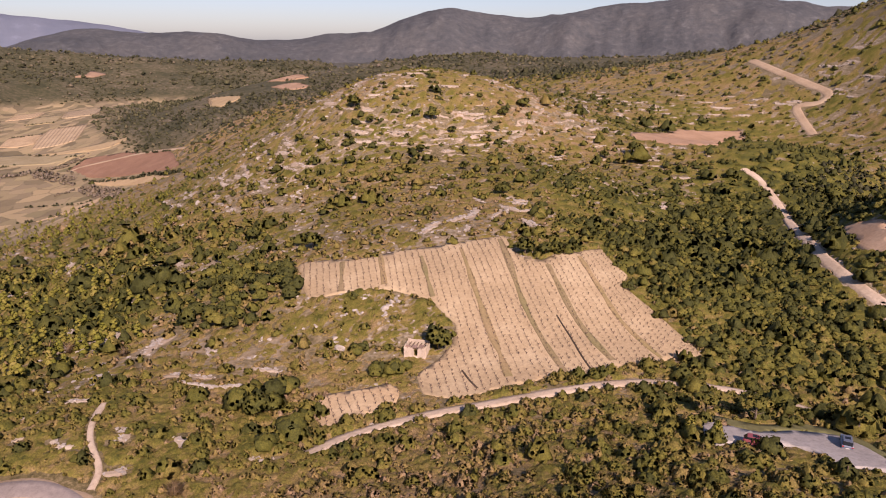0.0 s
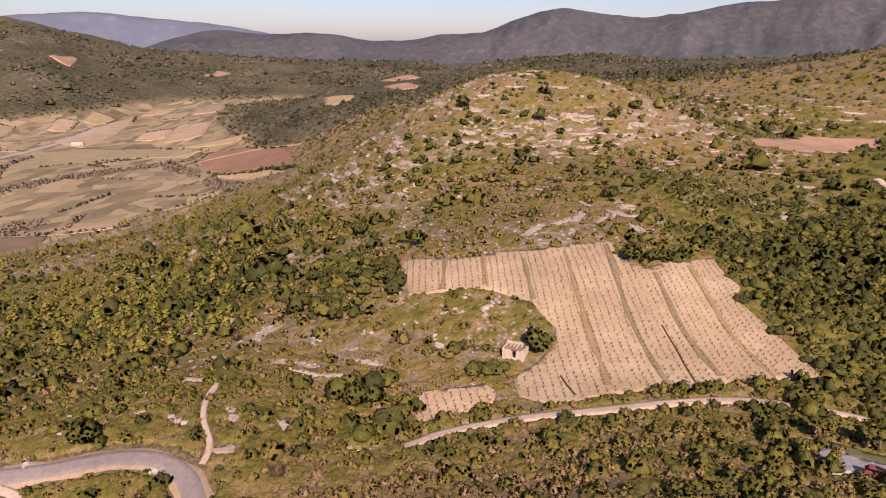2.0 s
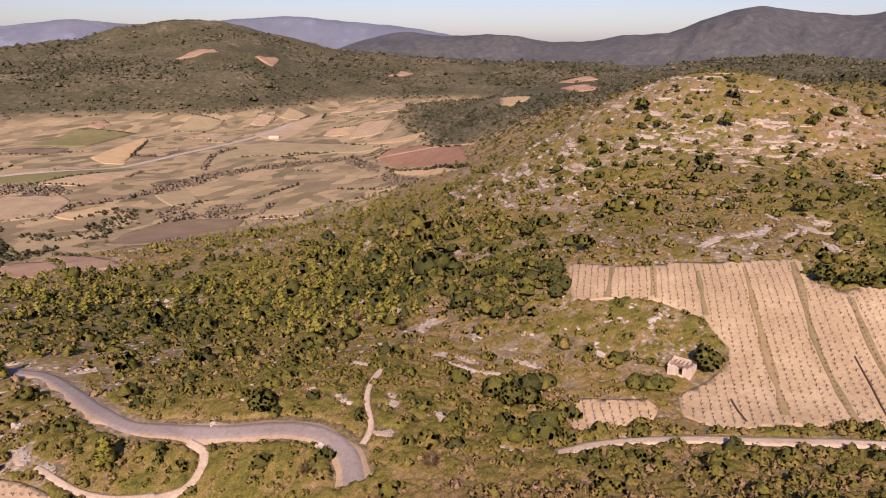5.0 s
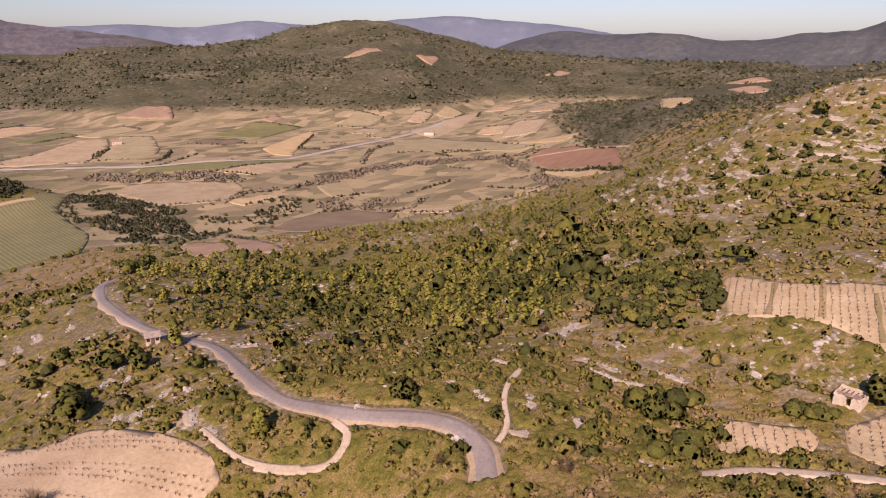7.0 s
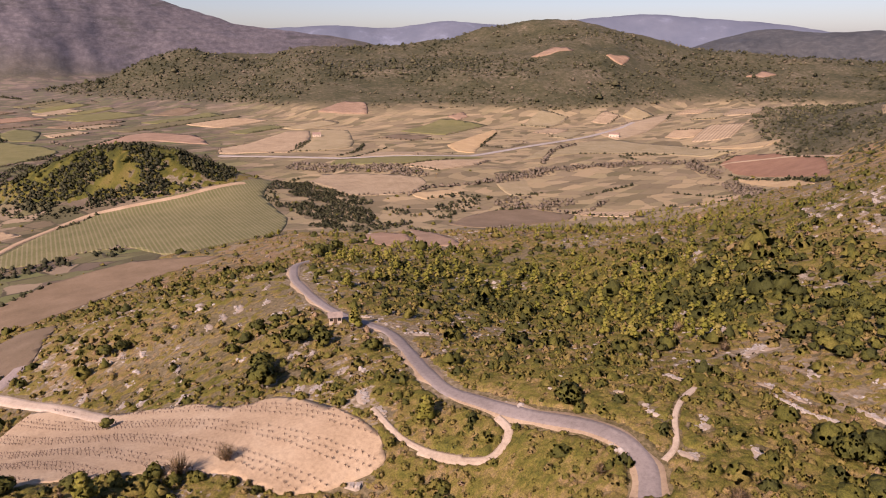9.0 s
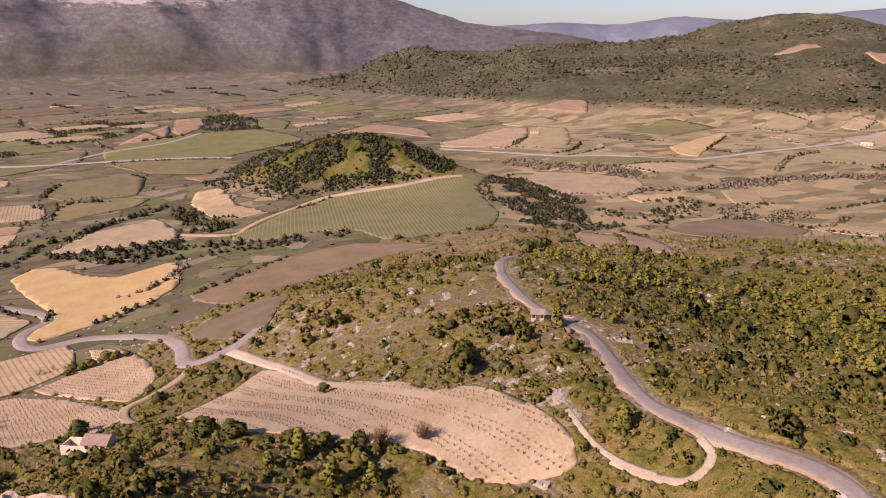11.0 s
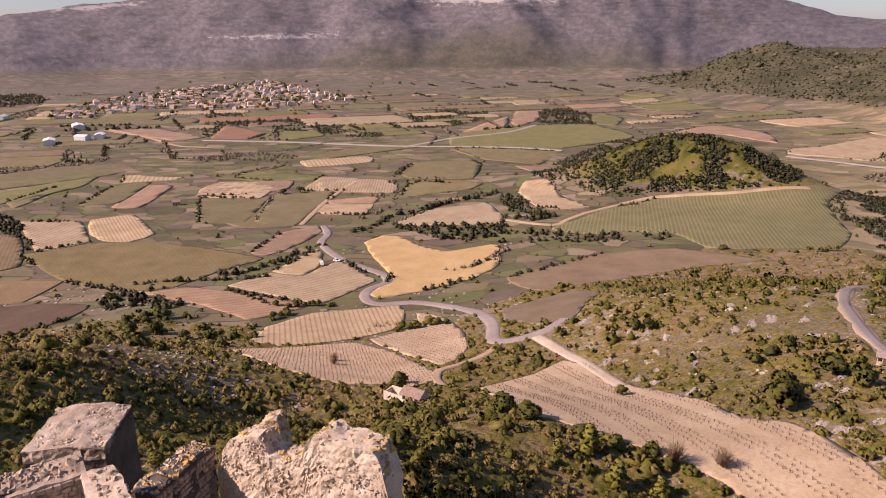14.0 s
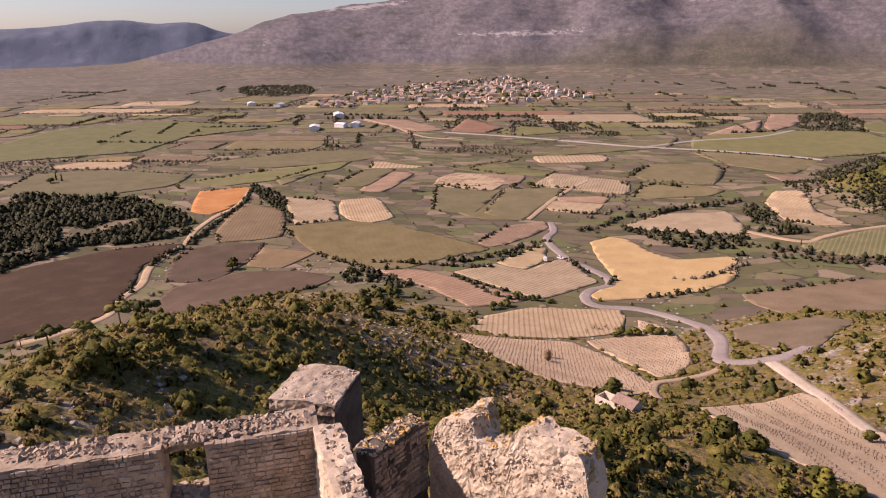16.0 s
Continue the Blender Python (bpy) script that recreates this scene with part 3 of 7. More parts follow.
field("field", "hay", 132, 2.5, [(-796, 424), (-853, 482), (-965, 568), (-930, 595), (-819, 533), (-779, 500), (-776, 461)])
field("vineyard", "tan", 128, 2.5, [(-703, 457), (-744, 535), (-776, 622), (-759, 642), (-651, 570), (-663, 514)])
field("field", "ochre", 103, 2.5, [(-714, 612), (-794, 778), (-758, 747), (-672, 632), (-639, 591), (-662, 585)])
field("meadow", "green", 49, 5, [(-804, 333), (-754, 397), (-671, 467), (-615, 538), (-636, 671), (-633, 701), (-622, 656), (-591, 517), (-591, 443), (-704, 400), (-756, 344), (-573, 236)])
field("vineyard", "tan", 86, 2.5, [(-582, 436), (-587, 513), (-580, 561), (-546, 508), (-532, 444)])
field("vineyard", "tan", 17, 3, [(-699, 355), (-566, 392), (-515, 409), (-495, 399), (-475, 364), (-500, 318), (-594, 335)])
field("field", "ochre", 76, 3, [(-475, 364), (-466, 399), (-449, 403), (-450, 361)])
field("field", "pink", 68, 3, [(-344.9, 225.1), (-353.7, 248.3), (-334.3, 251.8), (-304.2, 234.3), (-293.9, 212.1), (-318.8, 212.7)])
field("field", "pink", -23, 3, [(-362.9, 278.1), (-325.9, 267.9), (-269.1, 239.0), (-261.1, 231.8), (-282.6, 224.4)])
field("fallow", "brown", 63, 3, [(-365, 316), (-385, 349), (-391, 384), (-382, 414), (-345, 427), (-330, 401), (-333, 360), (-329, 322)])
field("field", "tan", 80, 3, [(-678, 876), (-703, 1012), (-715, 1143), (-669, 1058), (-611, 895), (-600, 828)])
field("field", "hay", 44, 3, [(-616, 751), (-601, 823), (-559, 820), (-506, 838), (-413, 810), (-445, 779), (-490, 757), (-553, 685), (-563, 598), (-614, 701)])
field("field", "ochre", -4, 3, [(-499, 841), (-377, 840), (-373, 824), (-390, 810), (-454, 824)])
field("field", "hay", 52, 3, [(-509, 709), (-473, 771), (-434, 805), (-420, 801), (-431, 756), (-434, 721), (-476, 698)])
field("field", "hay", 57, 3, [(-531, 577), (-548, 668), (-515, 712), (-442, 707), (-478, 677), (-510, 581)])
field("ploughed_field", "ploughed", -19, 3, [(-402, 745), (-399, 783), (-347, 767), (-273, 701), (-228, 602), (-280, 648), (-380, 719)])
field("field", "ochre", -42, 3, [(-359, 692), (-257, 621), (-211, 535), (-294, 628)])
field("field", "ochre", 36, 3, [(-473, 533), (-478, 633), (-403, 590), (-395, 531), (-400, 494), (-433, 497)])
field("field", "hay", -13, 3, [(-456, 668), (-423, 703), (-340, 644), (-348, 613), (-414, 640), (-443, 639)])
field("vineyard", "tan", 117, 2.5, [(-389, 497), (-392, 574), (-365, 585), (-364, 507)])
field("field", "hay", 32, 3, [(-466, 460), (-478, 535), (-423, 483), (-426, 440)])
field("field", "pink", 32, 4, [(-1096, 1182), (-1076, 1238), (-1034, 1247), (-1051, 1190)])
field("field", "pink", 73, 4, [(-956, 1263), (-961, 1339), (-953, 1344), (-922, 1273)])
field("field", "pink", 39, 4, [(-1105, 646), (-1128, 717), (-1087, 735), (-1020, 692)])
field("field", "pink", 52, 4, [(-923, 792), (-920, 825), (-897, 815), (-894, 788)])
field("field", "pink", 12, 4, [(-778, 1525), (-784, 1610), (-749, 1601), (-756, 1556)])
field("field", "ochre", -48, 4, [(-315, 958), (-259, 907), (-250, 877), (-265, 853), (-287, 881)])
field("field", "pink", -36, 4, [(-220, 921), (-188, 921), (-162, 878), (-183, 870)])
field("field", "pink", -34, 4, [(-240, 985), (-208, 1013), (-179, 952), (-216, 958)])
field("vineyard", "green", -11, 2.6, [(-460, 44), (-478, 61), (-527, 99), (-549, 131), (-551, 156), (-547, 198), (-542, 225), (-561, 269), (-559, 279), (-514, 247), (-438, 227), (-393, 199), (-388, 149), (-393, 126), (-430, 118), (-441, 90), (-438, 67), (-451, 46)])
field("vineyard", "tan", 41, 2.6, [(-592, 27), (-626, 35), (-618, 55), (-578, 60), (-542, 74), (-527, 79), (-520, 54), (-536, 38)])
field("field", "tan", 99, 3, [(-489, -67), (-533, -44), (-548, -5), (-552, 1), (-500, 13), (-480, 10), (-480, -29), (-484, -63)])
field("field", "pink", 64, 4, [(-1002, 246), (-1076, 311), (-1088, 352), (-1016, 390), (-923, 371), (-1001, 324)])
field("meadow", "green", 97, 4, [(-988, -50), (-1053, -4), (-1108, 74), (-1125, 157), (-1038, 196), (-972, 199), (-915, 142), (-877, 93), (-885, 23), (-892, -46)])
field("meadow", "green", 136, 4, [(-1220, 175), (-1279, 209), (-1203, 227), (-1102, 198), (-1136, 167)])
field("field", "pink", 127, 4, [(-1145, 37), (-1318, 48), (-1317, 95), (-1181, 84), (-1097, 48)])
field("field", "pink", 147, 4, [(-1026, -36), (-1137, -4), (-1228, 35), (-1131, 34), (-1055, 13)])
field("field", "olive", 86, 4, [(-866, -45), (-856, 84), (-841, 89), (-760, 56), (-775, -5)])
field("field", "olive", 104, 4, [(-593, -73), (-649, -73), (-647, -25), (-630, -3), (-607, -15), (-585, -60)])
field("field", "olive", 63, 4, [(-687, -87), (-747, -80), (-768, -17), (-737, -5), (-655, -13), (-661, -72)])
field("vineyard", "tan", -175, 2.6, [(-654, -164), (-678, -160), (-654, -89), (-628, -81), (-600, -80), (-611, -146)])
field("field", "pink", 100, 3, [(-572, -133), (-586, -101), (-579, -91), (-562, -93), (-561, -129)])
field("vineyard", "tan", 79, 4, [(-559, -135), (-556, -92), (-521, -95), (-526, -131)])
field("field", "olive", 179, 3, [(-498, -173), (-595, -185), (-608, -136), (-572, -133), (-484, -138)])
field("field", "tan", 89, 3, [(-620, -263), (-657, -256), (-655, -207), (-624, -194), (-583, -195), (-586, -250)])
field("field", "olive", -175, 3, [(-580, -247), (-579, -194), (-591, -187), (-496, -179), (-492, -213)])
field("meadow", "green", 94, 3, [(-681, -253), (-719, -246), (-686, -162), (-662, -166), (-661, -209)])
field("field", "olive", 110, 3, [(-716, -290), (-787, -295), (-756, -220), (-728, -228), (-699, -255)])
field("stubble_field", "gold", 50, 3, [(-437.7, -79.1), (-456.3, -69.7), (-452.1, -58.1), (-428.4, -41.1), (-413.5, -23.5), (-425.6, 3.8), (-420.3, 8.4), (-378.8, 7.3), (-353.5, -5.4), (-333.4, -30.3), (-321.2, -49.8), (-325.6, -57.5), (-349.4, -51.8), (-366.5, -53.2), (-399.6, -66.7)])
field("field", "ochre", 166, 3, [(-369.3, -119.7), (-415.3, -108.6), (-421.2, -105.7), (-408.3, -100.2), (-380.2, -95.7), (-361.5, -100.6)])
field("vineyard", "tan", 64, 2.6, [(-339.7, -134.3), (-365.7, -118.5), (-359.1, -99.9), (-378.4, -93.6), (-395.7, -86.0), (-366.7, -66.9), (-352.1, -58.7), (-338.0, -64.7), (-310.4, -77.6), (-316.4, -96.4)])
field("vineyard", "pink", 78, 2.6, [(-327.6, -174.9), (-337.0, -155.2), (-330.1, -132.1), (-307.1, -83.7), (-290.9, -94.0), (-281.9, -104.6), (-303.6, -133.7)])
field("vineyard", "tan", 17, 2.2, [(-245.3, -91.0), (-270.3, -92.4), (-294.8, -78.9), (-309.7, -40.1), (-278.9, -34.4), (-256.4, -54.4), (-239.2, -77.1)])
field("vineyard", "chalk", 71, 2.2, [(-224.6, -90.1), (-237.8, -72.1), (-252.3, -51.2), (-234.9, -33.2), (-203.9, -15.6), (-191.2, -15.2), (-181.3, -20.4), (-181.9, -28.3), (-179.3, -44.0), (-189.5, -62.8)])
field("vineyard", "chalk", 35, 2.2, [(-257.5, -45.6), (-279.0, -28.7), (-297.2, -31.0), (-289.7, -18.5), (-263.6, -9.1), (-238.3, -5.8), (-221.1, -9.3), (-213.4, -14.8), (-234.2, -31.1)])
field("vineyard", "pink", 161, 2.2, [(-410, -146), (-464, -142), (-486, -121), (-472, -115), (-453, -116), (-415, -127), (-404, -135)])
field("vineyard", "yellow", 145, 2.4, [(-403.4, -291.2), (-433.1, -253.0), (-435.0, -217.3), (-423.8, -186.1), (-399.3, -135.0), (-391.3, -136.0), (-371.4, -148.6), (-338.4, -162.8), (-331.5, -184.1), (-351.0, -230.0), (-381.7, -267.0)])
field("vineyard", "tan", 34, 2.4, [(-500, -299), (-517, -273), (-458, -229), (-436, -236), (-438, -256), (-461, -279)])
field("vineyard", "tan", 57, 2.4, [(-494, -351), (-495, -304), (-435, -263), (-412, -287)])
field("vineyard", "weedy", -151, 2.4, [(-417, -349), (-462, -366), (-447, -319), (-380, -275), (-354, -305), (-371, -324)])
field("ploughed_field", "red", 144, 3, [(-490, -439), (-521, -410), (-514, -400), (-466, -374), (-435, -367), (-420, -368), (-423, -392)])
field("ploughed_field", "redbrown_shaded", 148, 3, [(-244.2, -374.2), (-271.1, -373.1), (-316.0, -358.9), (-342.1, -327.7), (-348.6, -326.4), (-295.4, -312.7), (-267.2, -290.6), (-219.3, -258.7), (-203.1, -257.8), (-185.5, -270.5), (-177.3, -280.2)])
field("vineyard", "olive", -177, 2.6, [(-536, -235), (-581, -184), (-595, -137), (-486, -136), (-479, -178)])
field("field", "pink", 135, 3, [(-589, -255), (-650, -260), (-662, -187), (-622, -181), (-598, -211)])
field("vineyard", "tan", -168, 2.6, [(-612, -167), (-668, -160), (-654, -93), (-630, -84), (-612, -121)])
field("field", "olive", 122, 3, [(-696, -294), (-761, -269), (-744, -229), (-697, -259)])
field("meadow", "green", 96, 3, [(-675, -269), (-701, -216), (-687, -159), (-664, -216)])
field("field", "pink", 172, 3, [(-544, -307), (-638, -323), (-638, -295), (-545, -282)])
field("meadow", "olive", 170, 3, [(-552, -339), (-630, -352), (-655, -325), (-561, -308)])
field("meadow", "olive", 160, 3, [(-563, -409), (-628, -405), (-619, -392), (-541, -387)])
field("vineyard", "weedy", 173, 2.6, [(-316, -256), (-352, -270), (-354, -232), (-318, -232)])
field("fallow", "dark", 160, 3, [(-264, -262), (-304, -250), (-314, -222), (-309, -192), (-281, -186), (-226, -196), (-214, -219), (-217, -234)])
field("fallow", "dark", 174, 3, [(-301, -299), (-336, -313), (-364, -277), (-323, -259), (-281, -253), (-273, -276)])
field("meadow", "green", 137, 3, [(-625, -893), (-771, -956), (-925, -879), (-916, -732), (-904, -659), (-775, -709), (-654, -671), (-566, -746), (-537, -772)])
field("field", "olive", 137, 3, [(-418, -610), (-502, -665), (-549, -606), (-555, -506), (-502, -485), (-437, -521)])
field("meadow", "green", 135, 3, [(-527, -478), (-603, -444), (-649, -418), (-725, -403), (-634, -381), (-565, -403), (-519, -434)])
field("field", "olive", 131, 3, [(-605, -542), (-731, -469), (-771, -367), (-690, -384), (-614, -452)])
field("field", "olive", 116, 3, [(-840, -256), (-919, -207), (-985, -70), (-888, -75), (-798, -179)])
field("field", "pink", 60, 3, [(-1038, -575), (-1063, -504), (-966, -395), (-937, -427)])
field("field", "ploughed", 60, 3, [(-958, -383), (-1114, -414), (-1006, -320), (-953, -328)])
field("meadow", "green", 93, 3, [(-947, -310), (-1033, -302), (-1031, -245), (-985, -230), (-943, -267)])
field("vineyard", "chalk", 20, 1.7, [(-177.5, -1.8), (-196.9, 14.9), (-208.2, 25.9), (-196.7, 33.8), (-188.3, 33.9), (-171.9, 43.5), (-152.3, 53.3), (-138.9, 55.6), (-133.0, 63.0), (-118.3, 66.7), (-107.3, 68.2), (-98.6, 67.9), (-93.7, 66.0), (-93.1, 62.3), (-95.5, 54.7), (-100.9, 46.1), (-110.8, 42.2), (-120.0, 32.4), (-126.9, 20.0), (-131.2, 11.5), (-144.6, 6.7)])
field("fallow", "brown", 112, 3, [(-348.9, 10.6), (-391.6, 67.4), (-395.1, 109.5), (-360.9, 147.1), (-349.9, 109.5), (-325.3, 66.6), (-312.2, 26.6)])
field("fallow", "brown", 118, 3, [(-285.7, 7.4), (-291.0, 14.8), (-303.7, 41.1), (-291.2, 49.3), (-249.0, 33.0), (-250.3, 20.4), (-266.5, 8.7)])
field("car_park", "lot", -33, 3, [(46.3, 111.0), (50.2, 109.4), (54.0, 106.9), (60.7, 108.6), (67.8, 107.1), (69.6, 102.1), (69.7, 95.8), (67.4, 92.1), (63.5, 93.6), (59.9, 93.4), (59.4, 98.9), (57.1, 101.5), (51.4, 100.2), (48.0, 101.9), (44.4, 101.0), (44.0, 106.1)])
field("verge", "green", -26, 3, [(42.0, 114.6), (49.7, 114.5), (56.0, 111.2), (64.8, 112.7), (70.0, 111.0), (71.8, 105.7), (72.1, 99.4), (70.0, 96.3), (69.8, 102.4), (67.9, 107.4), (60.9, 108.9), (54.1, 107.2), (50.3, 109.7), (46.4, 111.2), (41.4, 111.2)])
road("verge", "shoulder", 4.3, [(-49.5, 82.9), (-53.8, 88.4), (-60.0, 91.7), (-68.3, 91.7), (-80.3, 88.4), (-90.8, 86.6), (-100.1, 85.7), (-112.5, 89.6), (-129.1, 97.5), (-146.0, 104.5), (-157.3, 104.7), (-169.3, 104.7), (-185.1, 106.3), (-207.9, 111.9), (-225.1, 117.9), (-252.4, 133.9), (-281.1, 156.6)])
road("road", "asphalt", 3.1, [(-49.5, 82.9), (-53.8, 88.4), (-60.0, 91.7), (-68.3, 91.7), (-80.3, 88.4), (-90.8, 86.6), (-100.1, 85.7), (-112.5, 89.6), (-129.1, 97.5), (-146.0, 104.5), (-157.3, 104.7), (-169.3, 104.7), (-185.1, 106.3), (-207.9, 111.9), (-225.1, 117.9), (-252.4, 133.9), (-281.1, 156.6)])
road("track", "pale", 2.4, [(-22.4, 101.8), (-17.7, 107.8), (-12.3, 112.1), (-6.4, 115.0), (-1.2, 117.2), (5.2, 119.0), (12.8, 121.1), (24.2, 124.8), (32.5, 127.4), (40.9, 129.1), (50.1, 129.2), (59.0, 128.3), (67.8, 124.9), (71.7, 119.7)])
road("track", "pale", 2.8, [(133.3, 311.3), (136.0, 302.3), (135.3, 285.6), (131.4, 266.3), (121.4, 234.0), (113.2, 203.2), (111.0, 186.4), (111.3, 175.6), (112.8, 165.1)])
road("track", "dirt", 5, [(263.5, 626.3), (266.7, 588.2), (272.5, 551.1), (276.0, 518.8), (266.8, 510.6), (254.0, 516.3), (246.3, 485.6), (241.5, 463.1)])
road("road", "asphalt", 4.6, [(-484.0, -116.6), (-459.5, -108.5), (-434.9, -107.0), (-398.3, -86.6), (-378.6, -69.3), (-364.9, -56.8), (-349.4, -51.8), (-335.1, -59.3), (-320.1, -58.6), (-311.5, -50.8), (-313.9, -33.1), (-303.2, -14.9), (-288.3, -2.9), (-266.4, 2.8), (-241.8, 3.1), (-236.4, 7.6), (-237.0, 14.4), (-240.2, 22.1), (-250.2, 30.3)])
road("track", "dirt", 2.6, [(-182.9, -12.2), (-196.0, -14.9), (-206.5, -14.2), (-214.5, -7.2), (-224.4, 0.9), (-234.5, 5.0)])
road("track", "pale", 3.6, [(-235.2, 18.6), (-215.2, 26.0), (-204.2, 30.8), (-191.2, 34.6), (-177.2, 37.4)])
road("path", "pale", 1.3, [(-84.5, 85.1), (-80.3, 83.9), (-78.5, 80.7), (-79.0, 77.0), (-84.2, 73.5), (-90.6, 70.7)])
road("track", "dirt", 4, [(-180.4, -267.4), (-194.6, -258.1), (-215.8, -254.8), (-239.8, -271.8), (-264.0, -283.3), (-292.1, -305.1), (-320.3, -316.8), (-345.7, -326.2), (-372.2, -342.3), (-412.8, -359.0), (-452.1, -368.8), (-515.4, -402.7)])
road("road", "asphalt_pale", 7, [(-937.1, -385.4), (-919.8, -251.0), (-884.9, -99.4), (-871.2, 50.5), (-856.3, 90.8)])
road("road", "asphalt_pale", 6, [(-877.1, -105.2), (-958.9, -48.6), (-1024.0, 28.0), (-1108.0, 74.4)])
road("road", "asphalt_pale", 7, [(-819, 340), (-759, 400), (-680, 473), (-626, 547), (-635, 692), (-647, 829), (-696, 1002)])
road("track", "dirt", 4, [(-492.0, 10.4), (-468.0, 44.4), (-483.5, 58.1), (-509.3, 78.4), (-547.2, 116.8), (-549.7, 150.5), (-542.8, 196.4), (-545.8, 246.6)])
road("track", "dirt", 5, [(-1060, -587), (-967, -478), (-885, -395), (-878, -334)])
road("track", "dirt", 4, [(-487.0, -134.3), (-572.8, -134.0), (-649.8, -123.2)])
road("path", "pale", 1.0, [(-52.8, 91.4), (-53.7, 96.3), (-58.5, 103.6), (-61.2, 110.2), (-62.7, 117.5)])
road("track", "dirt", 3.5, [(-389.4, 702.7), (-395.6, 745.3), (-360.6, 750.3), (-310.9, 735.4), (-250.5, 684.8)])
road("path", "pale", 1.0, [(-107.1, 71.9), (-97.0, 70.5), (-89.9, 71.6), (-83.1, 74.6)])
road("grass_strip", "strip", 1.3, [(-27.2, 182.1), (-25.6, 166.9)])
road("grass_strip", "strip", 1.3, [(-17.0, 183.1), (-14.7, 167.9)])
road("grass_strip", "strip", 1.3, [(-5.9, 180.5), (-4.1, 170.4), (-2.4, 161.5)])
road("grass_strip", "strip", 1.4, [(4.8, 184.7), (7.9, 164.9), (10.6, 149.5), (12.5, 138.8), (13.6, 130.5)])
road("grass_strip", "strip", 1.4, [(16.0, 190.5), (18.9, 162.6), (21.5, 148.5), (25.4, 132.2)])
road("grass_strip", "strip", 1.4, [(27.6, 176.3), (29.9, 161.4), (32.1, 150.6), (36.5, 137.7)])
road("grass_strip", "strip", 1.4, [(37.1, 183.6), (39.6, 168.4), (42.2, 154.6), (47.7, 140.6)])
road("earth_bank", "shaded_bank", 0.32, [(26.8, 154.3), (28.8, 145.8), (29.9, 139.3), (30.9, 133.7)])
road("earth_bank", "shaded_bank", 0.32, [(4.2, 133.3), (5.5, 129.7), (7.1, 126.1)])



BOXES = []
LEFT_WOOD = [(-384, -560), (-426, -569), (-432, -510), (-450, -490), (-425, -425), (-404, -378), (-376, -345), (-352, -346), (-331, -360), (-317, -384), (-291, -381), (-271, -384), (-255, -390)]
HILL_WOOD = [(-570, 250), (-548, 214), (-556, 150), (-570, 105), (-600, 92), (-650, 104), (-690, 140), (-700, 185), (-670, 225), (-620, 252)]
RESERVED = [np.array(LEFT_WOOD, float), np.array(HILL_WOOD, float)]     # woods, free of fields


def boxes():
    for line in (RESERVED + SHUT)[len(BOXES):]:
        BOXES.append((line.min(0), line.max(0)))
    return BOXES


def parcels(seed, narrow, wide, short, long):
    """The patchwork of small winter fields that fills the rest of the valley floor."""
    g = np.random.default_rng(seed)
    c, s = math.cos(0.35), math.sin(0.35)
    u = -3200.0
    while u < 2600:
        du = g.uniform(narrow, wide)
        w = -3000.0
        while w < 2600:
            dw = g.uniform(short, long) * (1 + abs(w) / 4000)
            gap = 1.5
            quad = [(u + gap, w + gap), (u + du - gap, w + gap + g.uniform(-8, 8)), (u + du - gap, w + dw - gap), (u + gap, w + dw - gap + g.uniform(-8, 8))]
            quad = [(a * c - b * s, a * s + b * c) for a, b in quad]
            w += dw
            q = np.array(quad)
            r = np.hypot(q[:, 0], q[:, 1])
            az = np.degrees(np.arctan2(-q[:, 0], q[:, 1]))
            if r.min() < 330 or r.max() > 1750 or az.min() < 18 or az.max() > 152:
                continue
            fine = np.concatenate([q, q.mean(0)[None], (q + q.mean(0)) / 2, (q + np.roll(q, 1, axis=0)) / 2])
            z = height(fine[:, 0], fine[:, 1])
            top = (61 if az.mean() > 66 else 65)
            if z.max() > top or g.uniform() < 0.04:
                continue
            lo, hi = q.min(0), q.max(0)
            close = [line for line, (l0, h0) in zip(RESERVED + SHUT, boxes()) if (l0 < hi).all() and (h0 > lo).all()]
            if any(inside(fine[:, 0], fine[:, 1], line).any() or inside(line[:, 0], line[:, 1], q).any() for line in close):
                continue
            kind = g.choice(["olive", "brown", "tan", "green", "pink", "yellow", "ploughed", "hay"], p=[0.27, 0.15, 0.17, 0.19, 0.06, 0.05, 0.04, 0.07] if az.mean() > 66 else [0.12, 0.08, 0.27, 0.08, 0.10, 0.06, 0.02, 0.27])
            if g.uniform() < 0.5:
                EDGES.append((quad[0], quad[1]) if g.uniform() < 0.3 else (quad[1], quad[2]))
            field("vineyard" if kind in ("tan", "pink") else "field", str(kind), math.degrees(0.35) + (90 if g.uniform() < 0.5 else 0), 3.0 + r.mean() * 0.002, quad)
        u += du


parcels(12, 45, 115, 70, 240)
parcels(13, 30, 60, 45, 110)


# ---- plants ----
rng = np.random.default_rng(7)


SHADES = [(0.0, (0.25, 0.175, 0.110)), (0.2, (0.220, 0.157, 0.070)), (0.4, (0.178, 0.139, 0.043)), (0.6, (0.136, 0.121, 0.027)), (0.8, (0.092, 0.091, 0.019)), (1.0, (0.050, 0.054, 0.015))]
FAR_SHADES = [(0.0, (0.185, 0.150, 0.115)), (0.4, (0.138, 0.120, 0.074)), (0.7, (0.086, 0.084, 0.042)), (1.0, (0.038, 0.040, 0.020))]
PINE_SHADES = [(0.0, (0.225, 0.185, 0.055)), (0.3, (0.182, 0.166, 0.033)), (0.6, (0.135, 0.137, 0.022)), (1.0, (0.066, 0.078, 0.014))]


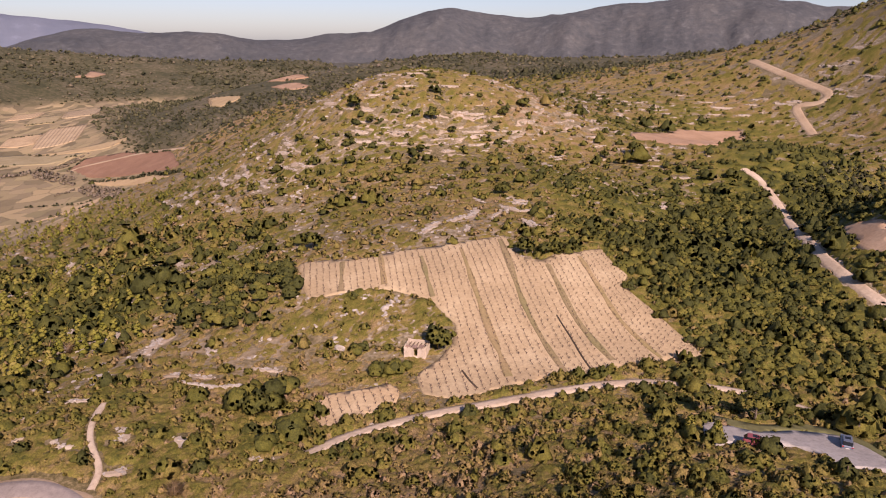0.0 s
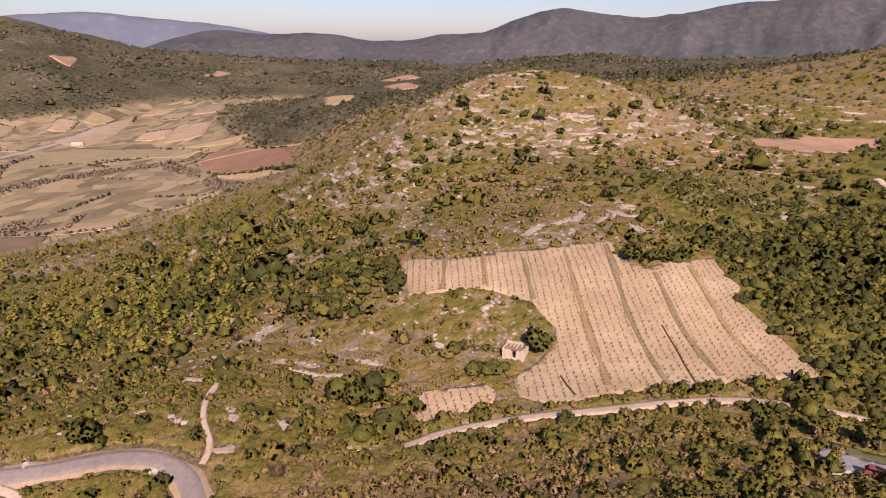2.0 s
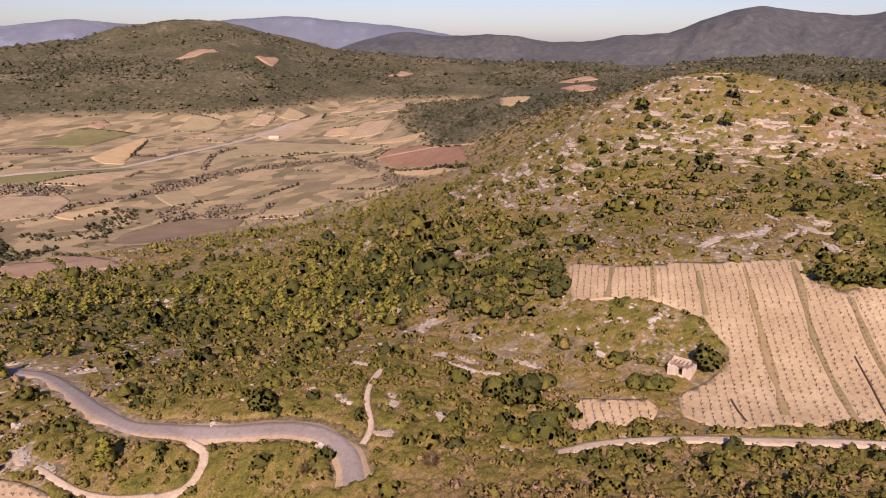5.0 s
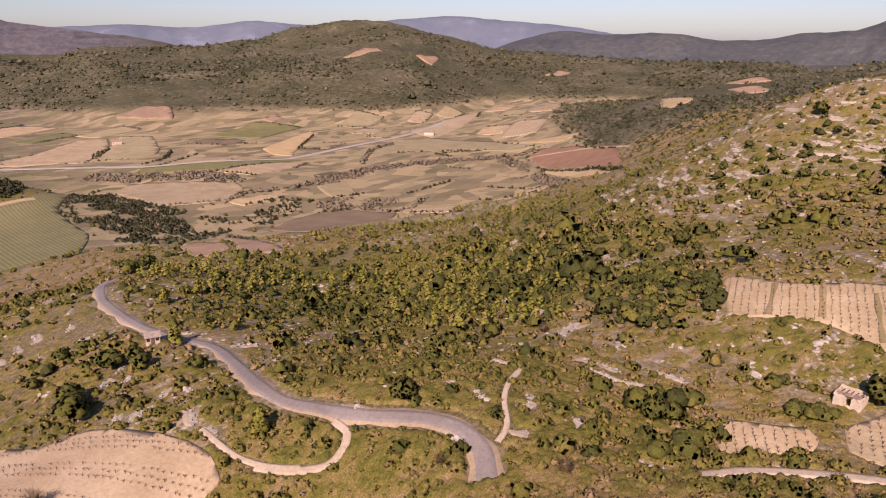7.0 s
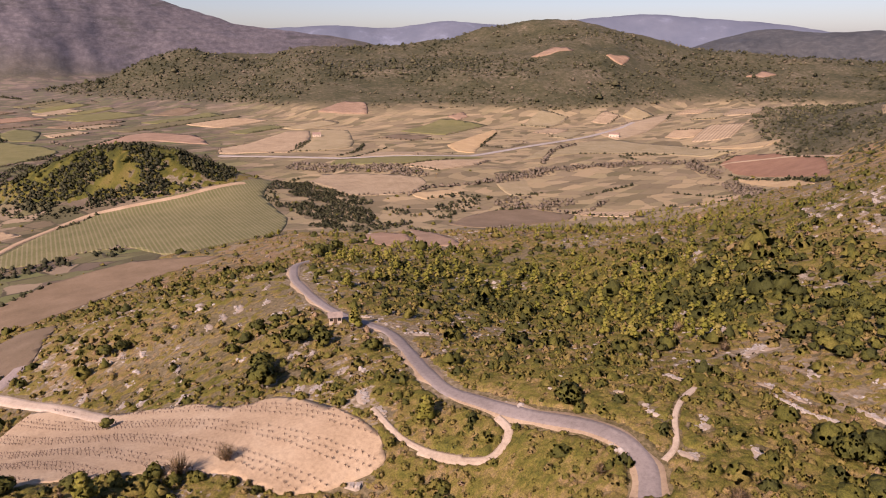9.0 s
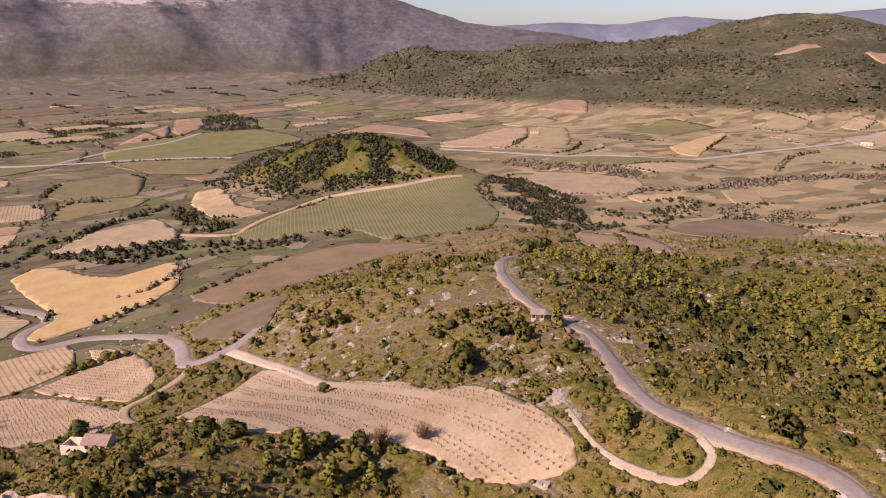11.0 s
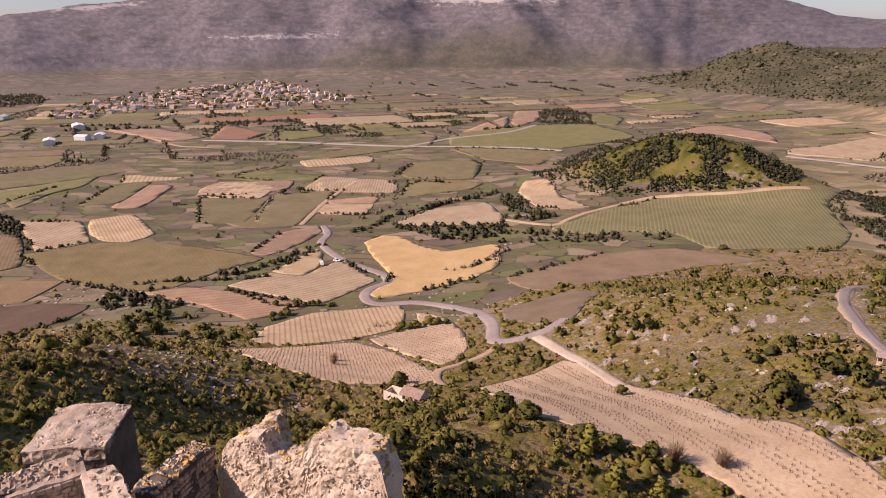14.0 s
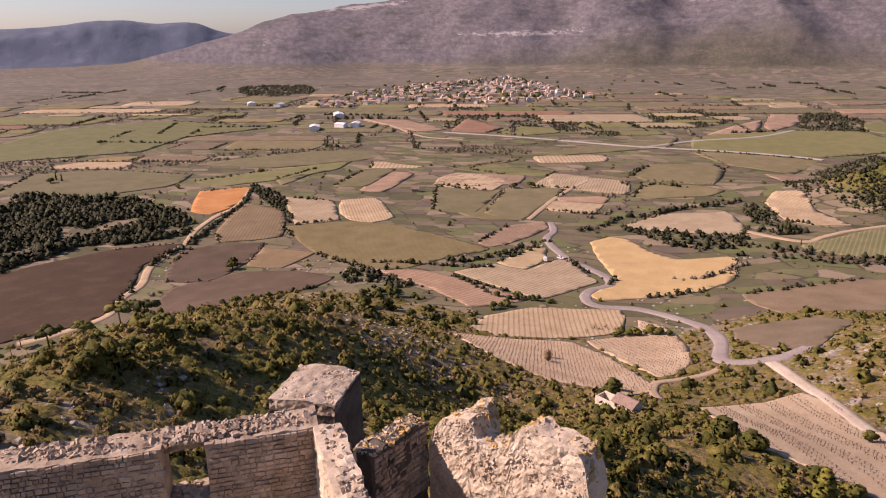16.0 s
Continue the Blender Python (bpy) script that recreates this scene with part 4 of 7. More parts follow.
def leaf_material(name, shades):
    """Evergreen and half-dry leaves, from grey-brown twigs to dark holm oak green."""
    m, t, b = material(name, 0.75)
    one = node(t, "ShaderNodeNewGeometry").outputs["Random Per Island"]
    leaf = grain(t, 0.3, 4, 0.7)
    f = calc(t, "ADD", attr(t, "tone"), calc(t, "MULTIPLY", calc(t, "SUBTRACT", one, 0.5), 0.16))
    f = calc(t, "ADD", f, calc(t, "MULTIPLY", calc(t, "SUBTRACT", grain(t, 1.7, 3, 0.6), 0.5), 0.4))
    col = ramp(t, f, shades)
    lum = ramp(t, leaf, [(0.36, (0.85, 0.85, 0.85)), (0.5, (1.38, 1.36, 1.32)), (0.62, (1.95, 1.88, 1.75))])
    col = mix(t, 1.0, col, lum, "MULTIPLY")
    t.links.new(col, b.inputs["Base Color"])
    bump(t, b, leaf, 0.8, 0.2)
    thin = node(t, "ShaderNodeBsdfTranslucent")
    t.links.new(col, thin.inputs["Color"])
    both = node(t, "ShaderNodeMixShader")
    both.inputs[0].default_value = 0.32
    t.links.new(b.outputs[0], both.inputs[1])
    t.links.new(thin.outputs[0], both.inputs[2])
    t.links.new(both.outputs[0], t.nodes["Material Output"].inputs["Surface"])
    return m


LEAVES = leaf_material("scrub_leaves", SHADES)
FAR_LEAVES = leaf_material("oak_wood_leaves", FAR_SHADES)
PINE_LEAVES = leaf_material("pine_needles", PINE_SHADES)
BOX = np.array([[x, y, z] for x in (-1, 1) for y in (-1, 1) for z in (-1, 1)], float)
BOXF = np.array([[0, 1, 3, 2], [4, 6, 7, 5], [0, 4, 5, 1], [2, 3, 7, 6], [0, 2, 6, 4], [1, 5, 7, 3]])


def stick(a, b, ra, rb):
    """A tapered four-sided limb."""
    a, b = np.asarray(a, float), np.asarray(b, float)
    d = (b - a) / (np.linalg.norm(b - a) + 1e-9)
    u = np.cross(d, (0.31, 0.52, 0.79))
    u /= np.linalg.norm(u)
    w = np.cross(d, u)
    v = [a + u * ra, a + w * ra, a - u * ra, a - w * ra, b + u * rb, b + w * rb, b - u * rb, b - w * rb]
    return np.array(v), np.array([[0, 1, 5, 4], [1, 2, 6, 5], [2, 3, 7, 6], [3, 0, 4, 7], [4, 5, 6, 7]])


def dome(g, rings, segs, lumps, deep):
    """A lumpy mound, closed on top, open to the ground."""
    V = []
    lumps = lumps / np.linalg.norm(lumps, axis=1, keepdims=True)
    for i in range(rings):
        tilt = math.pi * 0.5 * (0.14 + 1.0 * i / (rings - 1)) if rings > 1 else 1.2
        for j in range(segs):
            a = 2 * math.pi * (j + 0.5 * (i % 2)) / segs
            d = np.array((math.sin(tilt) * math.cos(a), math.sin(tilt) * math.sin(a), math.cos(tilt)))
            far = 1.0 + sum((k - 0.8) * max(0.0, float(d @ q)) ** 3 for q, k in zip(lumps, deep)) + g.normal() * 0.13
            V.append(d * far)
    F = [(n - 1 - i, i, i + 1, n - 2 - i) for n in (segs,) for i in range(segs // 2 - 1)]
    for i in range(rings - 1):
        for j in range(segs):
            k = (j + 1) % segs
            F.append((i * segs + j, (i + 1) * segs + j, (i + 1) * segs + k, i * segs + k))
    return np.array(V), np.array(F)


SHAPES = dict(clump=(1, 1, 0.9, 0.5), shrub=(1, 1, 0.74, 0.36), oak=(1, 1, 0.85, 0.8), pine=(0.8, 0.8, 1.2, 1.2), umbrella=(1.1, 1.1, 0.42, 1.8), bare=(0.8, 0.8, 1.0, 1.0), cypress=(0.36, 0.36, 1.9, 1.9))


def proto(kind, cards, seed, clumps=5, rings=3):
    """One plant of radius 1, standing on the ground: a crown of uneven leaf clumps with loose sprays on them, or bare twigs."""
    g = np.random.default_rng(seed)
    V, F, T, N = [], [], [], []
    n = 0
    wide, _, deep, mid = SHAPES[kind]
    centre = np.array((0, 0, mid))
    size = np.array(SHAPES[kind][:3])

    def put(v, f, tone, nrm=None):
        nonlocal n
        round_ = (v - centre) / size ** 1.5
        round_ /= np.linalg.norm(round_, axis=1, keepdims=True) + 1e-6
        m = round_ if nrm is None else 0.5 * round_ + 0.75 * nrm
        V.append(v)
        F.append(f + n)
        T.append(np.full(len(v), tone))
        N.append(m / (np.linalg.norm(m, axis=1, keepdims=True) + 1e-6))
        n += len(v)

    if kind == "bare":
        put(*stick((0, 0, -0.15), (g.normal() * 0.08, g.normal() * 0.08, 0.8), 0.08, 0.045), -0.35)
        d = g.normal(size=(cards, 3))
        d /= np.linalg.norm(d, axis=1, keepdims=True)
        for k in range(cards):
            c = d[k] * g.uniform(0.75, 1.15) * size
            c[2] = abs(c[2]) + 0.6
            root = c * g.uniform(0.1, 0.75) * np.array((0.8, 0.8, 1)) + g.normal(size=3) * 0.05
            put(*stick(root, c + g.normal(size=3) * 0.12, 0.016, 0.006), g.normal() * 0.06)
    else:
        if kind in ("umbrella", "pine", "oak", "cypress"):
            put(*stick((0, 0, -0.15), (g.normal() * 0.08, g.normal() * 0.08, mid), 0.09, 0.05), -0.35)
        balls = []
        turn = g.uniform(0, 6.28)
        for i in range(clumps):
            a, k = turn + i * 2.4 + g.normal() * 0.25, (i + 0.5) / clumps
            if kind == "pine":
                out, z, rad, flat = (0.5 - 0.42 * k) * g.uniform(0.7, 1.3), 0.45 + 1.75 * k, 0.52 - 0.24 * k, 0.8
            elif kind == "umbrella":
                out, z, rad, flat = 0.78 * math.sqrt(k), mid + 0.2 - 0.18 * k + g.normal() * 0.05, 0.42, 0.62
            elif kind == "cypress":
                out, z, rad, flat = 0.05, 0.4 + 3.0 * k, 0.4 - 0.2 * k, 1.9
            else:
                out, z, rad, flat = wide * 0.62 * math.sqrt(k) * g.uniform(0.85, 1.15), mid + deep * (0.5 - 0.62 * k) * g.uniform(0.7, 1.2), 0.62 * g.uniform(0.75, 1.25) * (5 / max(clumps, 3)) ** 0.33, 0.85
                if clumps == 1:
                    out, rad, z = 0.0, 0.95, mid
            balls.append((np.array((math.cos(a) * out, math.sin(a) * out, z)), rad * g.uniform(0.85, 1.15), flat, g.normal() * 0.09))
        for c, rad, flat, tone in balls:
            v, f = dome(g, rings, 6, g.normal(size=(3, 3)) * 0.6, g.uniform(0.4, 1.3, 3))
            v = v * np.array((rad, rad, rad * flat))
            put(v + c, f, tone, v / (np.linalg.norm(v, axis=1, keepdims=True) + 1e-6) + g.normal(size=v.shape) * 0.28)
        for k in range(cards):
            c, rad, flat, tone = balls[g.integers(0, len(balls))]
            d = g.normal(size=3)
            d[2] = abs(d[2]) * 0.9 - 0.15
            d /= np.linalg.norm(d)
            p = c + d * np.array((rad, rad, rad * flat)) * g.uniform(0.9, 1.15)
            u = np.cross(d + g.normal(size=3) * 0.5, g.normal(size=3))
            u /= np.linalg.norm(u)
            w = np.cross(d, u)
            s = rad * (0.34 if cards > 20 else 0.5) * g.uniform(0.7, 1.3)
            spray = np.array([p - u * s * 0.8, p + w * s * 0.7 + d * s * 0.15, p + u * s * 0.8 + d * s * 0.3, p - w * s * 0.7 + d * s * 0.1])
            put(spray, np.array([[0, 1, 2, 3]]), tone + g.normal() * 0.12, np.repeat(d[None] + g.normal(size=(1, 3)) * 0.3, 4, axis=0))
    v = np.vstack(V)
    v[:, 2] = np.maximum(v[:, 2], -0.15)
    return v, np.vstack(F), np.concatenate(T), np.vstack(N)


def soft_normals(ob, nrm):
    """Leaves are lit as the rounded crown that they make up."""
    a = ob.data.attributes.new("custom_normal", "FLOAT_VECTOR", "POINT")
    a.data.foreach_set("vector", np.asarray(nrm, np.float32).ravel())
    ob.data.polygons.foreach_set("use_smooth", np.ones(len(ob.data.polygons), bool))


def sow(name, x, y, size, tall, tone, protos, label, category, mat=None):
    """Plants at these places as one object."""
    V, F, T, N, n = [], [], [], [], 0
    pick = rng.integers(0, len(protos), len(x))
    z = height(x, y)
    spin = rng.uniform(0, 2 * math.pi, len(x))
    for k, (pv, pf, pt, pn) in enumerate(protos):
        i = np.where(pick == k)[0]
        if not len(i):
            continue
        c, s = np.cos(spin[i])[:, None], np.sin(spin[i])[:, None]
        vx = (pv[:, 0] * c - pv[:, 1] * s) * size[i][:, None] + x[i][:, None]
        vy = (pv[:, 0] * s + pv[:, 1] * c) * size[i][:, None] + y[i][:, None]
        vz = pv[:, 2][None] * tall[i][:, None] + z[i][:, None]
        V.append(np.stack([vx, vy, vz], -1).reshape(-1, 3))
        F.append((pf[None] + (np.arange(len(i)) * len(pv))[:, None, None] + n).reshape(-1, 4))
        T.append((tone[i][:, None] + pt[None]).ravel())
        N.append(np.stack([pn[:, 0] * c - pn[:, 1] * s, pn[:, 0] * s + pn[:, 1] * c, np.broadcast_to(pn[:, 2], (len(i), len(pn)))], -1).reshape(-1, 3))
        n += len(i) * len(pv)
    ob = mesh_object(name, np.vstack(V), np.vstack(F), mat or LEAVES, attrs=dict(tone=np.concatenate(T)))
    soft_normals(ob, np.vstack(N))
    return tagged(ob, label, category, kind="stuff")


def free(x, y):
    ok = np.ones(len(x), bool)
    for line in SHUT:
        lo, hi = line.min(0), line.max(0)
        near = ok & (x > lo[0]) & (x < hi[0]) & (y > lo[1]) & (y < hi[1])
        if near.any():
            k = np.where(near)[0]
            ok[k[inside(x[k], y[k], line)]] = False
    return ok


def polar_grid(r0, r1, step, first=-38, last=150):
    xs, ys = [], []
    r = r0
    while r < r1:
        s = step(r)
        a = np.radians(np.arange(first, last, math.degrees(s / r)))
        rr = r + rng.uniform(-0.5, 0.5, len(a)) * s
        a = a + rng.uniform(-0.5, 0.5, len(a)) * s / r
        xs.append(-np.sin(a) * rr)
        ys.append(np.cos(a) * rr)
        r += s
    return np.concatenate(xs), np.concatenate(ys)


def bearing(x, y):
    return np.degrees(np.arctan2(-x, y)), np.hypot(x, y)


def patch(x, y, az, r, daz, dr):
    a, d = bearing(x, y)
    return np.exp(-((a - az) / daz) ** 2 - ((d - r) / dr) ** 2)


def cover(x, y):
    """How thick the scrub stands, how tall and how green it is."""
    thick = 0.66 + 0.75 * fbm(x, y, 26, 3, 51) + 0.3 * fbm(x, y, 90, 2, 58)
    green = 0.32 + 0.36 * fbm(x, y, 55, 3, 61)
    tall = 1.0 + 0.25 * fbm(x, y, 40, 2, 71)
    for az, r, daz, dr, a, b, c in (
        (0, 90, 45, 30, 0.4, -0.08, 0.0), (-20, 190, 12, 70, 0.6, 0.22, 0.7), (-28, 280, 8, 90, 0.5, 0.25, 0.3), (0, 330, 20, 90, -0.04, 0.02, 0.1), (15, 130, 10, 25, -0.05, -0.1, -0.1),
        (38, 250, 16, 90, 0.5, 0.18, 0.4), (28, 230, 9, 60, 0.3, 0.15, 0.35), (16, 260, 8, 70, 0.1, 0.0, 0.2), (62, 210, 12, 50, -0.15, 0.0, 0.0), (95, 115, 20, 30, 0.05, 0.02, 0.1), (125, 120, 14, 40, 0.12, 0.04, 0.15), (132, 66, 16, 22, 0.4, 0.05, -0.1), (115, 200, 25, 50, 0.2, 0.0, 0.0),
        (10, 110, 10, 14, 0.4, 0.16, 0.5), (42, 108, 10, 14, 0.2, 0.05, 0.0), (-26, 330, 9, 120, 0.5, 0.25, 0.3), (-12, 560, 18, 150, 0.2, 0.15, 0.1), (0, 340, 22, 100, -0.05, 0.08, 0.0), (74.5, 640, 9, 90, 0.6, 0.75, 0.3), (-25, 470, 11, 170, 0.4, 0.26, 0.1)):
        w = patch(x, y, az, r, daz, dr)
        thick, green, tall = thick + a * w, green + b * w, tall + c * w
    return thick, green, tall


LEDGES = []     # lines of broken limestone along the slope, each with its width
BARE = set()    # two-metre squares of open soil round them


def ledges(count, first, last, r0, r1, long, wide, seed, clear=0.0):
    """Terraces of broken rock that follow the contours."""
    g = np.random.default_rng(seed)
    for _ in range(count):
        a, r = math.radians(g.uniform(first, last)), g.uniform(r0, r1)
        p = np.array((-math.sin(a) * r, math.cos(a) * r))
        if fbm(p[0], p[1], 60, 2, 77) < clear:
            continue
        line, way = [], 1 if g.uniform() < 0.5 else -1
        for k in range(int(g.uniform(*long) / 1.3)):
            e = height(np.array([p[0] + 2, p[0] - 2, p[0], p[0]]), np.array([p[1], p[1], p[1] + 2, p[1] - 2]))
            d = np.array((e[0] - e[1], e[2] - e[3]))
            d = np.array((-d[1], d[0])) * way / (np.linalg.norm(d) + 1e-6)
            p = p + d * 1.3 + g.normal(size=2) * 0.22
            line.append(p)
        if len(line) < 3 or not free(np.array(line)[:, 0], np.array(line)[:, 1]).all():
            continue
        w = g.uniform(*wide)
        LEDGES.append((np.array(line), w))
        for q in line:
            for dx in (-1, 0, 1):
                for dy in (-1, 0, 1):
                    if math.hypot(dx, dy) * 1.2 < w:
                        BARE.add((int((q[0] + dx * 1.2) // 2), int((q[1] + dy * 1.2) // 2)))


def open_soil(x, y):
    return np.array([(int(a // 2), int(b // 2)) in BARE for a, b in zip(x, y)])


ledges(520, -18, 22, 205, 430, (3, 14), (0.45, 1.6), 5, -0.12)
ledges(36, 20, 36, 160, 300, (3, 10), (0.6, 1.6), 6, 0.0)
ledges(70, 52, 84, 105, 250, (3, 9), (0.6, 1.6), 7, -0.1)
ledges(16, 12, 36, 95, 152, (3, 9), (0.5, 1.3), 8, -0.2)
ledges(170, -34, -8, 380, 640, (4, 16), (0.8, 2.0), 9, -0.1)
ledges(22, 112, 148, 55, 120, (2, 7), (0.5, 1.2), 10, -0.2)


def carpet(name, r0, r1, turn, step, rough, label):
    """The low, closed scrub between the bushes: an uneven sheet of leaves and dry twigs that sinks into the ground where the soil is bare."""
    az = np.radians(np.arange(-38, 150, turn))
    rr = [r0]
    while rr[-1] < r1:
        rr.append(rr[-1] + step(rr[-1]))
    A, R = np.meshgrid(az, np.array(rr))
    A = A + rng.uniform(-0.3, 0.3, A.shape) * math.radians(turn)
    R = R + rng.uniform(-0.3, 0.3, R.shape) * step(r0)
    x, y = (-np.sin(A) * R).ravel(), (np.cos(A) * R).ravel()
    thick, green, tall = cover(x, y)
    lump = fbm(x, y, 3.4, 3, 131, 0.6)
    z = height(x, y)
    h = (1.2 * lump + 0.9 * (thick - 0.62)) * 0.55 * np.clip(tall, 0.6, 1.5)
    h = np.clip(h + (0.22 if r0 < 140 else 0.06), -0.7, 1.1) + rng.normal(0, rough, len(x))
    h = np.where(free(x, y), h, -1.2)
    h = np.where(open_soil(x, y), h - 0.75, h)
    h = np.where((np.hypot(x, y) < 46) & (A.ravel() > math.radians(84)), -1.5, h)
    h = np.where((np.hypot(x, y) > 230) & (z < 63), -1.5, h)
    tone = 0.8 * green + 0.02 + 0.42 * lump + 0.12 * np.clip(h, 0, 1) + rng.normal(0, 0.12, len(x))
    n, k = A.shape
    i = np.arange(n * k).reshape(n, k)
    f = np.stack([i[:-1, :-1], i[1:, :-1], i[1:, 1:], i[:-1, 1:]], -1).reshape(-1, 4)[:, ::-1]
    f = f[(h[f] > -0.45).any(1)]
    used = np.unique(f)
    back = np.zeros(len(x), np.int64)
    back[used] = np.arange(len(used))
    v = np.stack([x, y, z + h], -1)[used]
    ob = mesh_object(name, v, back[f], LEAVES, attrs=dict(tone=np.clip(tone, 0.02, 0.98)[used]), smooth=True)
    tagged(ob, label, "scrub", kind="stuff")


def scrub():
    carpet("near_low_scrub", 42, 140, 0.3, lambda r: 0.55, 0.2, "low olive and brown garrigue on the castle slope")
    carpet("hill_low_scrub", 140, 340, 0.3, lambda r: r * 0.0056, 0.3, "low dry garrigue covering the hillsides")
    carpet("far_low_scrub", 340, 760, 0.34, lambda r: r * 0.008, 0.4, "low dry garrigue on the far slopes")
    for name, r0, r1, step, cards, least in (("near_scrub", 42, 92, lambda r: 1.75, 70, 0.42), ("slope_scrub", 92, 145, lambda r: 1.8, 30, 0.44), ("hill_scrub", 145, 340, lambda r: 1.5 + r * 0.0075, 9, 0.46), ("far_scrub", 340, 760, lambda r: 1.6 + r * 0.0095, 4, 0.42)):
        x, y = polar_grid(r0, r1, step)
        thick, green, tall = cover(x, y)
        z = height(x, y)
        keep = (thick + 0.45 * fbm(x, y, 7, 2, 141) + rng.normal(0, 0.2, len(x)) > least) & free(x, y)
        keep &= (np.hypot(x, y) < 230) | (z > 63) | (rng.uniform(size=len(x)) < 0.10)
        keep &= ~open_soil(x, y) | (rng.uniform(size=len(x)) < 0.12)
        keep &= ~((bearing(x, y)[1] < 46) & (bearing(x, y)[0] > 84))
        x, y, tall, green = x[keep], y[keep], tall[keep], green[keep]
        size = (0.62 + 0.0012 * np.hypot(x, y)) * rng.lognormal(-0.2, 0.45, len(x)) * np.clip(tall, 0.6, 1.6)
        tone = green + rng.normal(0.03 if r0 < 50 else 0.07, 0.15 if r0 < 140 else 0.2, len(x)) + np.clip(size - 0.8, 0, 1) * 0.4
        protos = [proto("shrub", cards, 100 + k, {70: 5, 30: 4, 9: 3, 4: 2}[cards], 2) for k in range(8)]
        sow(name, x, y, size, size * rng.uniform(0.75, 1.25, len(x)), np.clip(tone, 0.02, 0.98), protos, "rounded olive-green and brown shrubs on the slopes", "scrub")


def far_woods():
    x, y = polar_grid(700, 2500, lambda r: 2.8 + r * 0.0056)
    z = height(x, y)
    thick = fbm(x, y, 130, 4, 81)
    keep = (z > 64) & (thick + rng.normal(0, 0.12, len(x)) > -0.22) & free(x, y) & ((np.hypot(x, y) < 2300) | (bearing(x, y)[0] < 56))
    x, y, thick = x[keep], y[keep], thick[keep]
    r = np.hypot(x, y)
    size = (0.8 + r * 0.0011) * rng.lognormal(-0.05, 0.4, len(x))
    tone = np.clip(0.74 + 0.5 * thick + 0.25 * fbm(x, y, 420, 3, 83) + rng.normal(0, 0.2, len(x)), 0.05, 1)
    sow("far_woods", x, y, size, size * 0.8, tone, [proto("clump", 2, 300 + k, 1, 2) for k in range(5)], "dark holm oak woods on the far hills", "woods", FAR_LEAVES)


GREEN = dict(oak=0.86, pine=0.38, umbrella=0.72, bare=0.04, cypress=0.9)
WOODS = {}


def wood(kind, spacing, tall, corners):
    poly = rounded(corners, 3)
    lo, hi = poly.min(0), poly.max(0)
    gx, gy = np.meshgrid(np.arange(lo[0], hi[0], spacing), np.arange(lo[1], hi[1], spacing))
    x = gx.ravel() + rng.uniform(-0.5, 0.5, gx.size) * spacing
    y = gy.ravel() + rng.uniform(-0.5, 0.5, gx.size) * spacing
    k = inside(x, y, poly)
    x, y = x[k], y[k]
    k = free(x, y) & (fbm(x, y, 18, 2, 91) > -0.25)
    x, y = x[k], y[k]
    dry = rng.uniform(size=len(x)) < (0.03 if kind == "pine" else 0.0)
    plant(kind, x[~dry], y[~dry], tall)
    plant("bare", x[dry], y[dry], tall * 0.8)


def hedge(kind, spacing, tall, corners):
    line = rounded(corners, 4, closed=False)
    x, y = [], []
    for p, q in zip(line[:-1], line[1:]):
        n = max(1, int(np.linalg.norm(q - p) / spacing * 1.6))
        for k in range(n):
            u = rng.uniform()
            s = p + (q - p) * u + rng.normal(0, spacing * 0.3, 2)
            x.append(s[0]), y.append(s[1])
    plant(kind, np.array(x), np.array(y), tall)


def plant(kind, x, y, tall):
    h = tall * rng.uniform(0.4, 1.2, len(x))
    WOODS.setdefault(kind, []).append(np.column_stack([x, y, h]))


def grow_woods():
    full = dict(oak=1.75, pine=2.6, umbrella=2.25, bare=2.0, cypress=3.8)
    words = dict(oak="dark rounded holm oaks", pine="young green pines", umbrella="umbrella pines with flat crowns", bare="leafless greyish brown riverside trees")
    for kind, lots in WOODS.items():
        p = np.vstack(lots)
        r = np.hypot(p[:, 0], p[:, 1])
        for name, sel, cards in ((kind + "_wood", r < 320, 36), ("distant_" + kind + "_wood", r >= 320, 3)):
            q = p[sel]
            if len(q):
                s = q[:, 2] / full[kind]
                tone = np.clip(GREEN[kind] + rng.normal(0, 0.15 if cards > 20 else 0.08, len(q)) + (0.0 if cards > 20 or kind == "bare" else 0.12), 0, 1)
                sow(name, q[:, 0], q[:, 1], s, s * rng.uniform(0.9, 1.1, len(q)), tone, [proto("clump" if kind in ("oak", "bare") and cards < 20 else kind, cards, 400 + k, 6 if cards > 20 else 1 if kind in ("oak", "bare") else 4, 3 if cards > 20 else 2) for k in range(5)], words[kind] + " in a loose wood", "woods", (PINE_LEAVES if kind == "pine" else FAR_LEAVES if cards < 20 else LEAVES))


scrub()
far_woods()
wood("oak", 3.6, 6.5, LEFT_WOOD)
wood("oak", 3.3, 4.0, HILL_WOOD)
wood("oak", 4.5, 4.5, [(-526, -414), (-521, -385), (-458, -318), (-403, -277), (-429, -309), (-487, -372)])
wood("umbrella", 7.5, 5.2, [(-166, -261), (-189, -255), (-202, -237), (-81, -83), (-67, -79), (-57, -79), (-51, -82)])
wood("oak", 4.2, 3.2, [(-772, 76), (-877, 129), (-969, 191), (-613, 162), (-604, 201), (-576, 229), (-561, 238), (-556, 195), (-566, 148), (-573, 101), (-623, 51), (-677, 40)])
wood("pine", 6.6, 5, [(-363, 204), (-358, 225), (-299, 227), (-242, 236), (-208, 256), (-142, 229), (-82, 162), (-74, 141), (-98, 144), (-149, 168), (-198, 180), (-204, 153), (-221, 137)])
